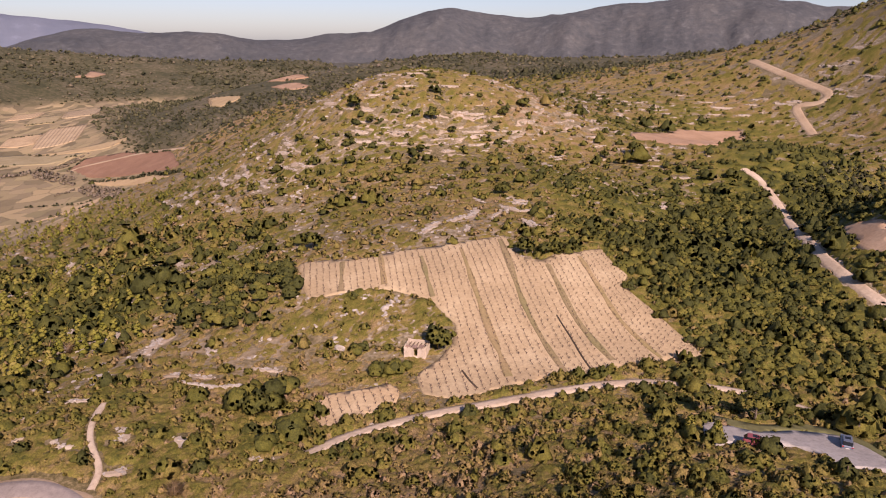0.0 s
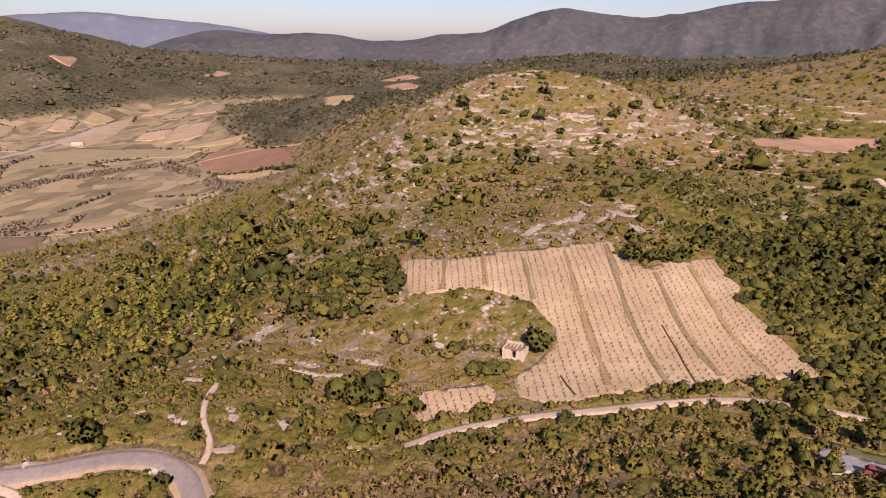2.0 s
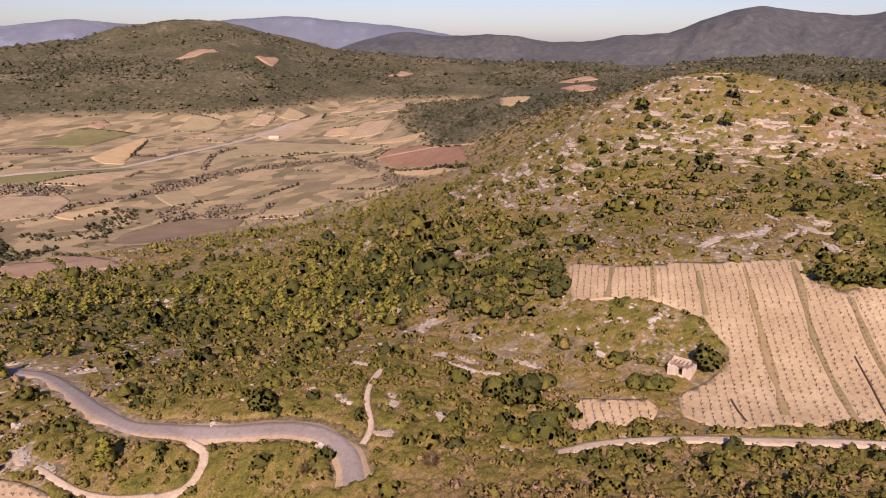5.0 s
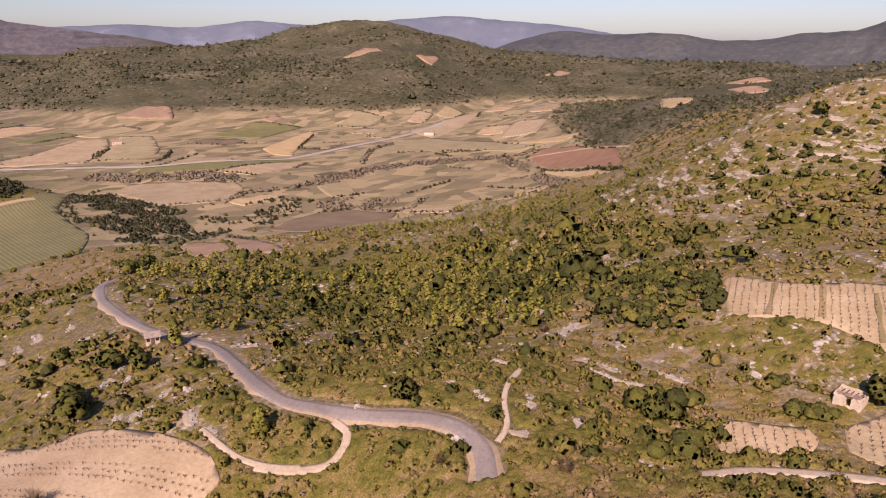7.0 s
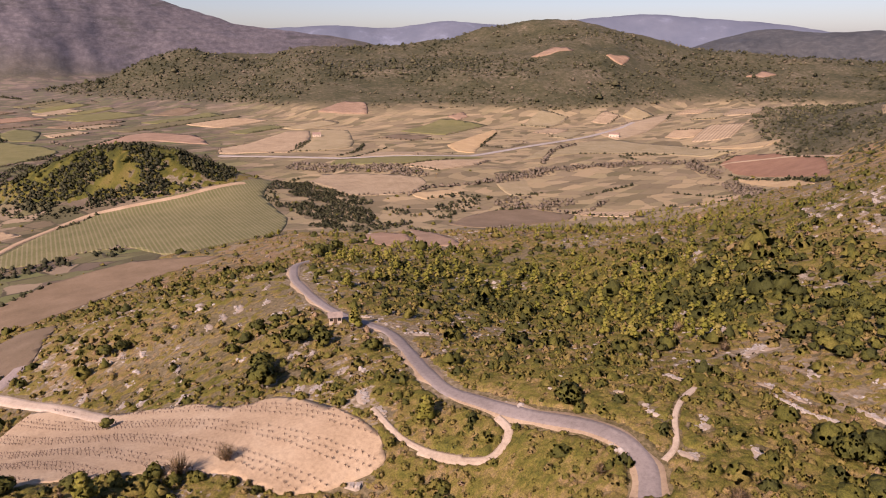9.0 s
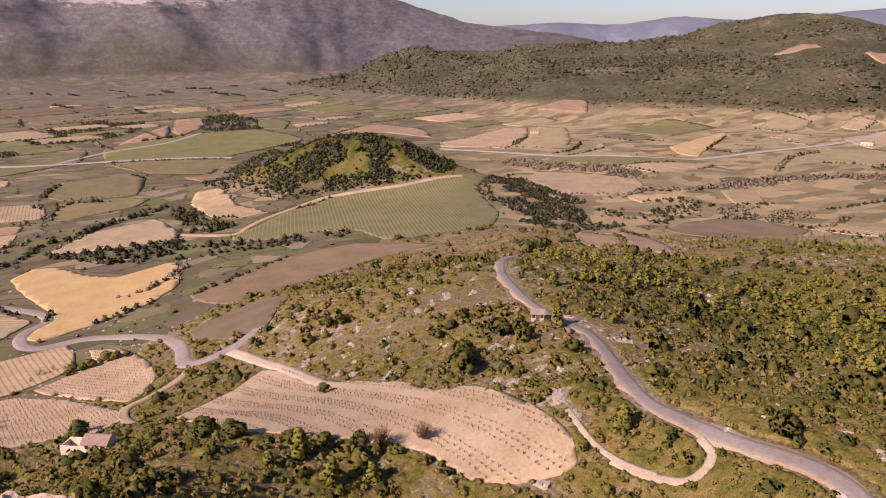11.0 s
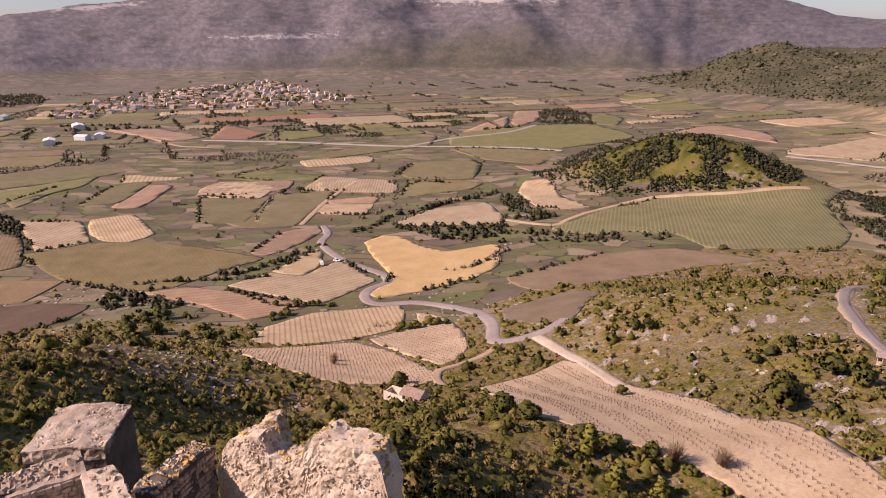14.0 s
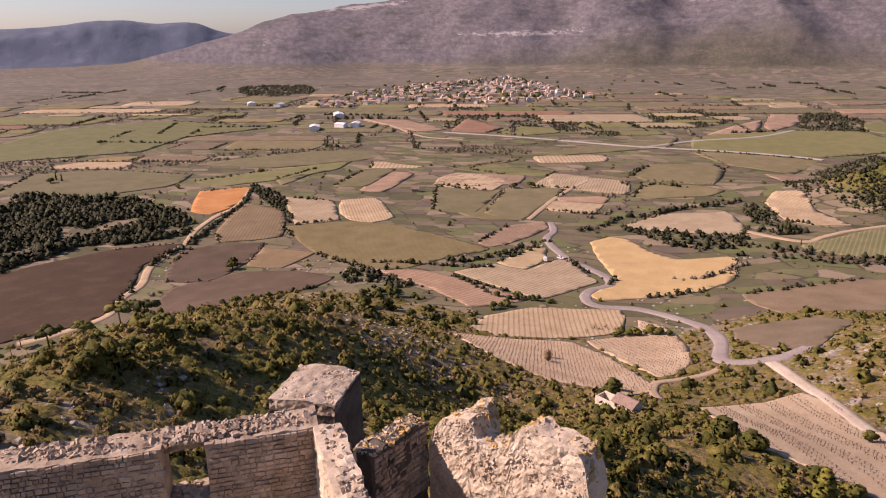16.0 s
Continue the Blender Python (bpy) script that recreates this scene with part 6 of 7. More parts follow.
def rough_wall(name, parent, a, b, thick, tops, base, mat, bumpy=0.1, seed=0, low=None):
    """A stretch of wall whose seen face runs from a to b, thick metres behind it. tops: (share of the length, height) pairs; low: its underside, else the ground."""
    a, b = np.array(a, float), np.array(b, float)
    length = np.linalg.norm(b - a)
    e = (b - a) / length
    back = np.array((e[1], -e[0]))
    if back @ ((a + b) / 2) < 0:
        back = -back
    nx = max(2, int(length / 0.16))
    s = np.linspace(0, 1, nx + 1)
    top = np.interp(s, [p[0] for p in tops], [p[1] for p in tops])
    nz = 30
    q = np.linspace(0, 1, nz + 1)
    foot = base if low is None else low
    sect = [(0.0, k) for k in q] + [(m, 1.0) for m in np.linspace(0, 1, max(6, int(thick / 0.16)))[1:-1]] + [(1.0, k) for k in q[::-1]]
    V = []
    for i, u in enumerate(s):
        for m, k in sect:
            z = foot + (top[i] - foot) * k if low is not None else (foot if k == 0 else top[i] - 5.2 * (1 - k))
            p = a + e * (u * length) + back * (m * thick)
            V.append((p[0], p[1], z))
    V = np.array(V)
    n = len(sect)
    along = V[:, 0] * e[0] + V[:, 1] * e[1]
    m = np.tile([k[0] for k in sect], nx + 1)
    k = np.tile([k[1] for k in sect], nx + 1)
    out = bumpy * (1.3 * vnoise(along, V[:, 2], 0.34, seed) + 0.9 * vnoise(along, V[:, 2], 0.15, seed + 5) + 1.2 * vnoise(along, V[:, 2], 1.4, seed + 9))
    side = np.where(m == 0, -1.0, np.where(m == 1, 1.0, 0.0))
    V[:, 0] += back[0] * out * side
    V[:, 1] += back[1] * out * side
    crest = k == 1
    V[:, 2] += crest * (bumpy * 1.5 * (vnoise(along, m * thick + seed, 0.33, seed + 3) + vnoise(along, m * thick, 0.8, seed + 4)))
    i = np.arange((nx + 1) * n).reshape(nx + 1, n)
    f = np.stack([i[:-1, :-1], i[1:, :-1], i[1:, 1:], i[:-1, 1:]], -1).reshape(-1, 4)
    faces = [tuple(q) for q in f.tolist()]
    faces += [tuple(i[0].tolist()), tuple(i[-1][::-1].tolist())]
    faces += [(int(i[j, 0]), int(i[j, -1]), int(i[j + 1, -1]), int(i[j + 1, 0])) for j in range(nx)]
    me = bpy.data.meshes.new(name)
    me.from_pydata([tuple(v) for v in V.tolist()], [], faces)
    bm = bmesh.new()
    bm.from_mesh(me)
    bmesh.ops.recalc_face_normals(bm, faces=bm.faces[:])
    bm.to_mesh(me)
    bm.free()
    me.materials.append(mat)
    ob = new(name, me)
    ob.parent = parent
    return ob, e, back, length


def bk_of(a, b):
    """The direction behind a wall's seen face."""
    e = (b - a) / np.linalg.norm(b - a)
    k = np.array((e[1], -e[0]))
    return k if k @ ((a + b) / 2) > 0 else -k


def courses(parent, a, e, back, s0, s1, z0, z1, seed, high=0.3, hole=None):
    """Dressed blocks laid in level courses on the seen face."""
    g = np.random.default_rng(seed)
    yaw = math.atan2(e[1], e[0])
    facing = 1 if (-math.sin(yaw) * -back[0] + math.cos(yaw) * -back[1]) > 0 else -1
    z = z1
    while z > z0:
        h = high * g.uniform(0.7, 1.25)
        s = s0 - g.uniform(0, 0.3)
        while s < s1:
            w = g.choice([0.18, 0.24, 0.3, 0.38, 0.5]) * g.uniform(0.8, 1.2)
            x0, x1 = max(s, s0), min(s + w, s1)
            s += w
            if x1 - x0 < 0.12:
                continue
            mid = (x0 + x1) / 2
            if hole and hole[0] - 0.1 < mid < hole[1] + 0.1 and hole[2] < z - h / 2 < hole[3]:
                continue
            if g.uniform() < 0.04:
                continue
            p = a + e * mid + back * (0.10 + g.uniform(-0.03, 0.03))
            ob = new("stone", STONE_SHAPES[g.integers(0, len(STONE_SHAPES))])
            ob.parent = parent
            ob.matrix_basis = Matrix.Translation((p[0], p[1], z - h / 2)) @ Matrix.Rotation(yaw if facing > 0 else yaw + math.pi, 4, "Z") @ Matrix.Rotation(g.normal() * 0.06, 4, "Y") @ Matrix.Diagonal((x1 - x0 - 0.02, 0.34, (h - 0.02) * g.uniform(0.84, 1.0), 1))
        z -= h


def heap(name, parent, a, e, back, length, thick, tops, count, mat, seed, sizes=(0.09, 0.26), spread=(0.05, 0.95), face=0.0):
    """Loose broken stones bedded in the wall's crest, or in its torn face where face is given (how far down)."""
    g = np.random.default_rng(seed)
    V, F, n = [], [], 0
    for k in range(count):
        u = g.uniform(0.01, 0.99)
        top = np.interp(u, [p[0] for p in tops], [p[1] for p in tops])
        if face:
            m, z = g.uniform(0.0, 0.05), top - g.uniform(0.05, face)
        else:
            m, z = g.uniform(*spread), top + g.uniform(-0.1, -0.02)
        p = a + e * (u * length) + back * (m * thick)
        s = g.uniform(*sizes) * (1.0 if g.uniform() < 0.85 else 1.5)
        v = BOX * np.array((s, s * g.uniform(0.5, 0.9), s * g.uniform(0.4, 0.8))) * 0.6 * g.uniform(0.72, 1.1, (8, 3))
        turn = np.array(Euler((g.uniform(-0.7, 0.7), g.uniform(-0.7, 0.7), g.uniform(0, 6.28))).to_matrix())
        V.append(v @ turn.T + np.array((p[0], p[1], z)))
        F.append(BOXF + n)
        n += 8
    ob = mesh_object(name, np.vstack(V), np.vstack(F), mat, parent)
    ob["kind"] = "stuff"
    return ob


def thing(name, label, category, group="", at=(0, 0, 0)):
    ob = new(name)
    ob.location = at
    ob.empty_display_size = 0.2
    return tagged(ob, label, category, group)


def castle():
    # long curtain wall with a window breach
    w = thing("curtain_wall", "ruined castle wall of coursed stone with a broken window", "ruin", "castle ruins")
    a, b = (-14.2, -26.1), (-22.5, -15.2)
    flat = [(0, 164.0), (0.3, 164.05), (0.5, 163.95), (0.75, 164.1), (1, 164.0)]
    a_, b_ = np.array(a), np.array(b)
    L = float(np.linalg.norm(b_ - a_))
    h0, h1 = 7.35, 9.05
    u0, u1 = h0 / L, h1 / L
    e = (b_ - a_) / L

    def at(s):
        return a_ + e * s

    rough_wall("wall_core", w, a_, at(h0), 1.75, [(0, 164.0), (1, 164.0)], 143, MORTAR, 0.035, 11)
    rough_wall("wall_core", w, at(h1), b_, 1.75, [(0, 163.9), (1, 164.05)], 143, MORTAR, 0.035, 12)
    _, e2, back, _ = rough_wall("window_sill", w, at(h0), at(h1), 1.75, [(0, 161.2), (0.5, 161.0), (1, 161.3)], 143, MORTAR, 0.06, 13)
    rough_wall("window_lintel", w, at(h0) + back * 0.85, at(h1) + back * 0.85, 0.9, [(0, 164.1), (0.5, 163.95), (1, 164.1)], 143, MORTAR, 0.09, 14, low=163.35)
    courses(w, a_, e, back, 0.3, L - 0.15, 160.4, 163.97, 21, 0.235, hole=(h0, h1, 159.0, 165.0))
    heap("rubble_crest", w, a_, e, back, L, 1.75, flat, 900, MORTAR, 22, (0.06, 0.24), (0.2, 0.98))
    heap("window_rubble", w, at(h0), e, back, h1 - h0, 1.75, [(0, 161.2), (1, 161.2)], 60, PLASTER, 23, (0.1, 0.3))
    # cross wall that comes towards the keep
    w = thing("cross_wall", "broken cross wall with a bleached plastered face", "ruin", "castle ruins")
    a, b = np.array((-22.35, -15.35)), np.array((-17.1, -10.6))
    tops = [(0, 164.05), (0.3, 163.95), (0.6, 163.9), (1, 163.6)]
    _, e, back, L = rough_wall("wall_core", w, a, b, 1.15, tops, 143, PLASTER, 0.05, 31)
    heap("rubble_crest", w, a, e, back, L, 1.15, tops, 380, MORTAR, 32, (0.05, 0.2), (0.25, 1.0))
    # dark inner wall
    w = thing("inner_wall", "shaded inner wall with a sloping lichened crest", "ruin", "castle ruins")
    a, b = np.array((-24.2, -13.7)), np.array((-28.15, -12.6))
    tops = [(0, 161.9), (0.3, 161.9), (0.7, 161.95), (1, 161.75)]
    back = np.array((0.27, 0.96)) * -1
    # Core in the darkened stone, painting this wall's shaded side.
    _, e, bk, L = rough_wall("wall_core", w, a, b, 1.1, tops, 143, SHADED_WEATHERED, 0.07, 41)
    heap("rubble_crest", w, a, e, bk, L, 1.1, tops, 300, GOLDEN, 42, (0.06, 0.2), (0.0, 1.0))
    courses(w, a, e, bk, 0.2, L - 0.1, 158.2, 161.6, 43, 0.27)
    # torn gable in full sun
    w = thing("torn_gable", "torn sunlit gable of bleached rubble with yellow lichen", "ruin", "castle ruins")
    a, b = np.array((-27.4, -12.2)), np.array((-24.11, -3.83))
    tops = [(0.0, 160.7), (0.029, 161.86), (0.072, 162.45), (0.156, 162.93), (0.293, 163.36), (0.327, 162.51), (0.426, 162.49), (0.541, 162.89), (0.56, 163.58), (0.617, 164.07), (0.666, 164.31), (0.739, 164.1), (0.787, 164.11), (0.869, 164.1), (0.938, 164.11), (0.972, 163.57), (1.0, 162.4)]
    _, e, bk, L = rough_wall("wall_core", w, a, b, 1.25, tops, 143, PLASTER, 0.055, 51)
    heap("torn_face", w, a, e, bk, L, 1.25, tops, 1700, PLASTER, 52, (0.04, 0.14), face=4.6)
    heap("lichened_crest", w, a, e, bk, L, 1.25, tops, 500, GOLDEN, 53, (0.06, 0.2), (0.05, 1.0))
    w = thing("wall_stump", "stump of rubble wall crusted with orange lichen", "ruin", "castle ruins")
    a, b = np.array((-28.7, -10.75)), np.array((-28.7, -9.35))
    tops = [(0, 162.0), (0.35, 162.75), (0.75, 162.8), (1, 161.5)]
    _, e, bk, L = rough_wall("wall_core", w, a, b, 0.9, tops, 143, GOLDEN, 0.12, 61)
    heap("lichened_crest", w, a, e, bk, L, 0.9, tops, 90, GOLDEN, 62, (0.1, 0.28), (0.0, 1.0))
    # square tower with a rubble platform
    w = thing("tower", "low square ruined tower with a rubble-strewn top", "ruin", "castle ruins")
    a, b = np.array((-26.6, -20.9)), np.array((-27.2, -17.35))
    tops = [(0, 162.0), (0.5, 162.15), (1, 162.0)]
    # Dark core and pale bed paint in the shaded sides and sunlit top.
    _, e, bk, L = rough_wall("tower_core", w, a, b, 4.0, tops, 140, SHADED_WEATHERED, 0.03, 71)
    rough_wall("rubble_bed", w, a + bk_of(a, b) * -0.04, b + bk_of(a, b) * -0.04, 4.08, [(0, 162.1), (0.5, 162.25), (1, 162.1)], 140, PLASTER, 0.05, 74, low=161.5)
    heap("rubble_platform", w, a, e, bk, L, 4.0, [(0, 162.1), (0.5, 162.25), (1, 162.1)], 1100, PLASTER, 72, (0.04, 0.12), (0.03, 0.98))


castle()


# ---- single trees ----
BARK, bt, bb = material("tree_bark", 0.9)
bt.links.new(ramp(bt, grain(bt, 0.25, 5), [(0.3, (0.09, 0.065, 0.045)), (0.7, (0.22, 0.17, 0.125))]), bb.inputs["Base Color"])


def limb_mesh(name, limbs, mat, parent):
    V, F, n = [], [], 0
    for lim in limbs:
        v, f = stick(*lim)
        V.append(v), F.append(f + n)
        n += len(v)
    return mesh_object(name, np.vstack(V), np.vstack(F), mat, parent)


def make_tree(kind, seed):
    """A tree one metre in crown radius: trunk with limbs, and a crown of leaf sprays or bare twigs."""
    words = dict(oak="dark rounded holm oak standing in the scrub", pine="young green pine with an uneven crown", umbrella="umbrella pine with a flat crown", cypress="slender dark green cypress", bare="leafless grey-pink winter tree")
    g = np.random.default_rng(seed)
    t = thing({"oak": "holm_oak", "pine": "pine_tree", "umbrella": "umbrella_pine", "cypress": "cypress", "bare": "bare_tree"}[kind], words[kind], "tree", "trees of the valley and slopes")
    top = dict(oak=0.8, pine=2.0, umbrella=1.7, cypress=3.0, bare=1.0)[kind]
    limb_mesh("trunk", [((0, 0, -0.2), (0.03, 0.06, top), 0.12, 0.045)], BARK, t)
    for k in range(5):
        a = k * 1.26 + g.uniform(-0.3, 0.3)
        z = top * g.uniform(0.4, 0.95)
        out = 0.55 if kind != "cypress" else 0.2
        limb_mesh("limb", [((0.03, 0.04, z), (math.cos(a) * out, math.sin(a) * out, z + 0.3), 0.04, 0.015)], BARK, t)
    n = dict(oak=220, pine=200, umbrella=160, cypress=90, bare=150)[kind]
    v, f, tone, nrm = proto(kind, n, seed, dict(oak=16, pine=14, umbrella=12, cypress=6, bare=0)[kind])
    tone = np.clip(GREEN[kind] + tone + g.normal() * 0.05, 0, 1)
    crown = mesh_object("crown", v, f, PINE_LEAVES if kind == "pine" else LEAVES, t, dict(tone=tone))
    soft_normals(crown, nrm)
    return t


TREES = {}
FULL = dict(oak=1.75, pine=2.6, umbrella=2.25, bare=2.0, cypress=3.8)


def plant_tree(kind, x, y, tall):
    if kind not in TREES:
        TREES[kind] = [make_tree(kind, 700 + k) for k in range(4)]
        for k in TREES[kind]:
            k["used"] = 0
    k = rng.integers(0, 4)
    ob = TREES[kind][k]
    s = tall / FULL[kind]
    m = Matrix.Translation((x, y, ground(x, y) - 0.05)) @ Matrix.Rotation(rng.uniform(0, 6.28), 4, "Z") @ Matrix.Diagonal((s, s, s * rng.uniform(0.9, 1.1), 1))
    if not ob["used"]:
        ob["used"] = 1
        ob.matrix_basis = m
    else:
        made = copy_thing(ob, Matrix.Identity(4))
        made.matrix_basis = m
    return


plant_tree("oak", -0.9, 142.2, 5.5)
plant_tree("oak", 22.2, 181.6, 5)
plant_tree("oak", 27.6, 181.8, 4.5)
plant_tree("oak", 31.0, 183.9, 4)
plant_tree("oak", 21.1, 246.0, 5)
plant_tree("oak", 93.3, 341.7, 7)
plant_tree("oak", 42.3, 386.0, 6)
plant_tree("oak", 30.3, 368.1, 5)
plant_tree("oak", -5.8, 347.0, 6)
plant_tree("oak", 3.8, 338.3, 4)
plant_tree("oak", -44.5, 356.7, 6)
plant_tree("oak", -40.1, 300.7, 5)
plant_tree("oak", -65.2, 234.3, 5.5)
plant_tree("oak", -38.4, 200.8, 5.5)
plant_tree("oak", -10.2, 312.8, 4)
plant_tree("oak", 54.5, 330.9, 4)
plant_tree("oak", 77.1, 336.3, 4.5)
plant_tree("oak", -68.9, 336.7, 4)
plant_tree("oak", -35.3, 339.7, 4)
plant_tree("oak", -55.3, 319.3, 4)
plant_tree("oak", 8.1, 289.4, 3.5)
plant_tree("umbrella", 47.8, 114.3, 5)
plant_tree("umbrella", 56.1, 112.6, 5.2)
plant_tree("pine", 41.9, 106.0, 3.6)
plant_tree("pine", 45.7, 103.6, 3.6)
plant_tree("umbrella", 72.6, 109.0, 4.6)
plant_tree("oak", 157.1, 277.8, 8)
plant_tree("bare", -91.5, 159.0, 4.5)
plant_tree("bare", -72.9, 147.9, 3.8)
plant_tree("bare", -39.3, 89.6, 3.5)
plant_tree("oak", -146.9, 67.1, 6)
plant_tree("oak", -164.7, 84.6, 5)
plant_tree("oak", -158.2, 89.4, 5)
plant_tree("pine", -157.5, 100.8, 6.5)
plant_tree("pine", -199.5, 125.0, 6.5)
plant_tree("pine", -205.1, 141.9, 6)
plant_tree("oak", -290.5, 166.3, 7.5)
plant_tree("oak", -297.7, 176.8, 7)
plant_tree("oak", -75.0, 95.1, 4)
plant_tree("oak", -134.8, 91.1, 4)
plant_tree("pine", -96.2, 76.3, 4.5)
plant_tree("oak", -34.1, 116.8, 5)
plant_tree("oak", -31.7, 117.7, 4.5)
plant_tree("bare", -39.1, 89.2, 3.5)
plant_tree("bare", -59.2, 83.9, 3)
plant_tree("oak", -183.9, 83.3, 4)
plant_tree("oak", -176.9, 72.3, 4)
plant_tree("oak", -142.6, 64.5, 6.5)
plant_tree("oak", -160.5, 84.5, 6)
plant_tree("oak", -151.9, 86.9, 5)
plant_tree("oak", -166.3, 35.3, 3)
plant_tree("pine", -95.9, 77.0, 4)
plant_tree("pine", -95.8, 76.8, 6)
plant_tree("oak", -75.9, 95.5, 5)
plant_tree("bare", -116.0, 35.3, 6)
plant_tree("bare", -114.7, 43.7, 5)
plant_tree("pine", -116.4, 19.7, 6.5)
plant_tree("pine", -107.0, 23.2, 6.5)
plant_tree("pine", -113.4, 13.5, 4)
plant_tree("pine", -106.0, 30.5, 5)
plant_tree("oak", -134.2, 4.3, 4.4)
plant_tree("oak", -128.9, 9.6, 4)
plant_tree("cypress", -491.7, 34.1, 8)
plant_tree("cypress", -485.9, 37.4, 9)
plant_tree("cypress", -487.1, 41.4, 7)
plant_tree("cypress", -459.7, 43.4, 4)
plant_tree("oak", -224.5, 50.3, 5)
plant_tree("oak", -222.5, 54.9, 4.5)
plant_tree("oak", -152.3, 69.6, 6)
plant_tree("oak", -177.1, -24.1, 4)
plant_tree("oak", -298.2, 172.1, 7)
plant_tree("oak", -304.5, 185.5, 7)
plant_tree("pine", -388.2, 194.8, 4)
plant_tree("oak", -247.7, -139.7, 5.5)
plant_tree("oak", -248.3, -130.2, 5.5)
plant_tree("oak", -242.4, -115.5, 4.5)
plant_tree("oak", -241.2, -105.7, 4)
plant_tree("umbrella", -88.5, -64.7, 3.7)
plant_tree("umbrella", -132.8, -66.4, 3.4)
plant_tree("umbrella", -217.2, -174.5, 3.7)
plant_tree("bare", -215.4, -51.2, 4.5)
plant_tree("oak", -173.7, -24.0, 4)
plant_tree("oak", -315.9, -264.9, 5)
plant_tree("pine", -149.5, -54.4, 3.5)
plant_tree("pine", -81.7, -23.0, 3.5)
plant_tree("pine", -111.3, -12.3, 3)
plant_tree("umbrella", -88.4, -64.5, 3.7)
plant_tree("umbrella", -94.8, -65.0, 3.1)
plant_tree("umbrella", -70.7, -76.0, 4.3)
plant_tree("umbrella", -66.3, -77.3, 4.0)
plant_tree("umbrella", -77.8, -78.4, 3.7)
plant_tree("umbrella", -61.6, -77.7, 3.7)
plant_tree("oak", -243.5, -137.4, 5)
plant_tree("oak", -249.8, -129.4, 5)
plant_tree("umbrella", -154.8, -123.8, 3.7)
plant_tree("oak", -313.9, -184.3, 5)
plant_tree("oak", -604.9, -165.0, 7)
plant_tree("oak", -598.1, -178.8, 6)
plant_tree("oak", -307.4, -258.3, 6)
plant_tree("oak", -136.7, 3.9, 4.5)
plant_tree("oak", -129.6, 8.9, 4.5)
plant_tree("oak", -185.8, -24.9, 4)
plant_tree("bare", -207.6, -49.3, 4)
plant_tree("umbrella", -70.7, -79.2, 3.7)
plant_tree("cypress", -487.3, -615.1, 10)
plant_tree("cypress", -484.9, -604.6, 9)
plant_tree("oak", -474.9, -607.7, 7)
plant_tree("cypress", -789.0, -488.8, 9)
plant_tree("cypress", -787.3, -479.3, 9)
plant_tree("cypress", -790.0, -472.5, 8)
plant_tree("cypress", -787.7, -492.2, 8)
plant_tree("oak", -347.5, -164.2, 4)
plant_tree("oak", -684.7, -771.6, 7)

for lot in TREES.values():
    for k in lot:
        if not k["used"]:
            for part_ob in list(k.children):
                bpy.data.objects.remove(part_ob)
            bpy.data.objects.remove(k)


# ---- buildings ----
def plain_material(name, colour, rough=0.8, vary=0.25, size=1.5, metal=0.0):
    m, t, b = material(name, rough)
    c = np.array(colour)
    t.links.new(mix(t, 1.0, ramp(t, grain(t, size, 5, 0.65), [(0.3, tuple(c * (1 - vary))), (0.5, tuple(c)), (0.75, tuple(np.minimum(c * (1 + vary), 0.9)))]),
                    ramp(t, node(t, "ShaderNodeObjectInfo").outputs["Random"], [(0.0, (0.8, 0.78, 0.75)), (0.5, (1, 1, 1)), (1.0, (1.15, 1.13, 1.1))]), "MULTIPLY"), b.inputs["Base Color"])
    b.inputs["Metallic"].default_value = metal
    return m


RENDERED = plain_material("pale_render", (0.50, 0.41, 0.32))
VILLAGE_TILES = plain_material("village_tiles", (0.44, 0.29, 0.22), 0.85, 0.3, 0.6)
VILLAGE_WALL = plain_material("village_render", (0.70, 0.61, 0.51))
WHITE = plain_material("white_cladding", (0.74, 0.72, 0.70), 0.6, 0.08)
TILES = plain_material("clay_tiles", (0.27, 0.185, 0.145), 0.85, 0.35, 0.6)
DARK = plain_material("dark_opening", (0.03, 0.025, 0.022), 0.6, 0.2)
WOOD = plain_material("weathered_wood", (0.14, 0.095, 0.065), 0.85, 0.35, 0.4)


def box_into(bm, x0, x1, y0, y1, z0, z1):
    v = [bm.verts.new((x, y, z)) for z in (z0, z1) for x, y in ((x0, y0), (x1, y0), (x1, y1), (x0, y1))]
    for q in ((3, 2, 1, 0), (4, 5, 6, 7), (0, 1, 5, 4), (1, 2, 6, 5), (2, 3, 7, 6), (3, 0, 4, 7)):
        bm.faces.new([v[i] for i in q])


def part(name, bm, mat, parent, label=""):
    me = bpy.data.meshes.new(name)
    bmesh.ops.recalc_face_normals(bm, faces=bm.faces[:])
    bm.to_mesh(me)
    bm.free()
    me.materials.append(mat)
    ob = new(name, me)
    ob.parent = parent
    if label:
        ob["label"] = label
    return ob


def gable_walls(wide, deep, eaves, ridge):
    """Four walls with two gables; the ridge runs along the width."""
    bm = bmesh.new()
    x, y = wide / 2, deep / 2
    v = [bm.verts.new(p) for p in ((-x, -y, -2), (x, -y, -2), (x, y, -2), (-x, y, -2), (-x, -y, eaves), (x, -y, eaves), (x, y, eaves), (-x, y, eaves), (-x, 0, ridge), (x, 0, ridge))]
    for q in ((0, 1, 5, 4), (2, 3, 7, 6), (1, 2, 6, 9, 5), (3, 0, 4, 8, 7), (4, 5, 9, 8), (6, 7, 8, 9)):
        bm.faces.new([v[i] for i in q])
    return bm


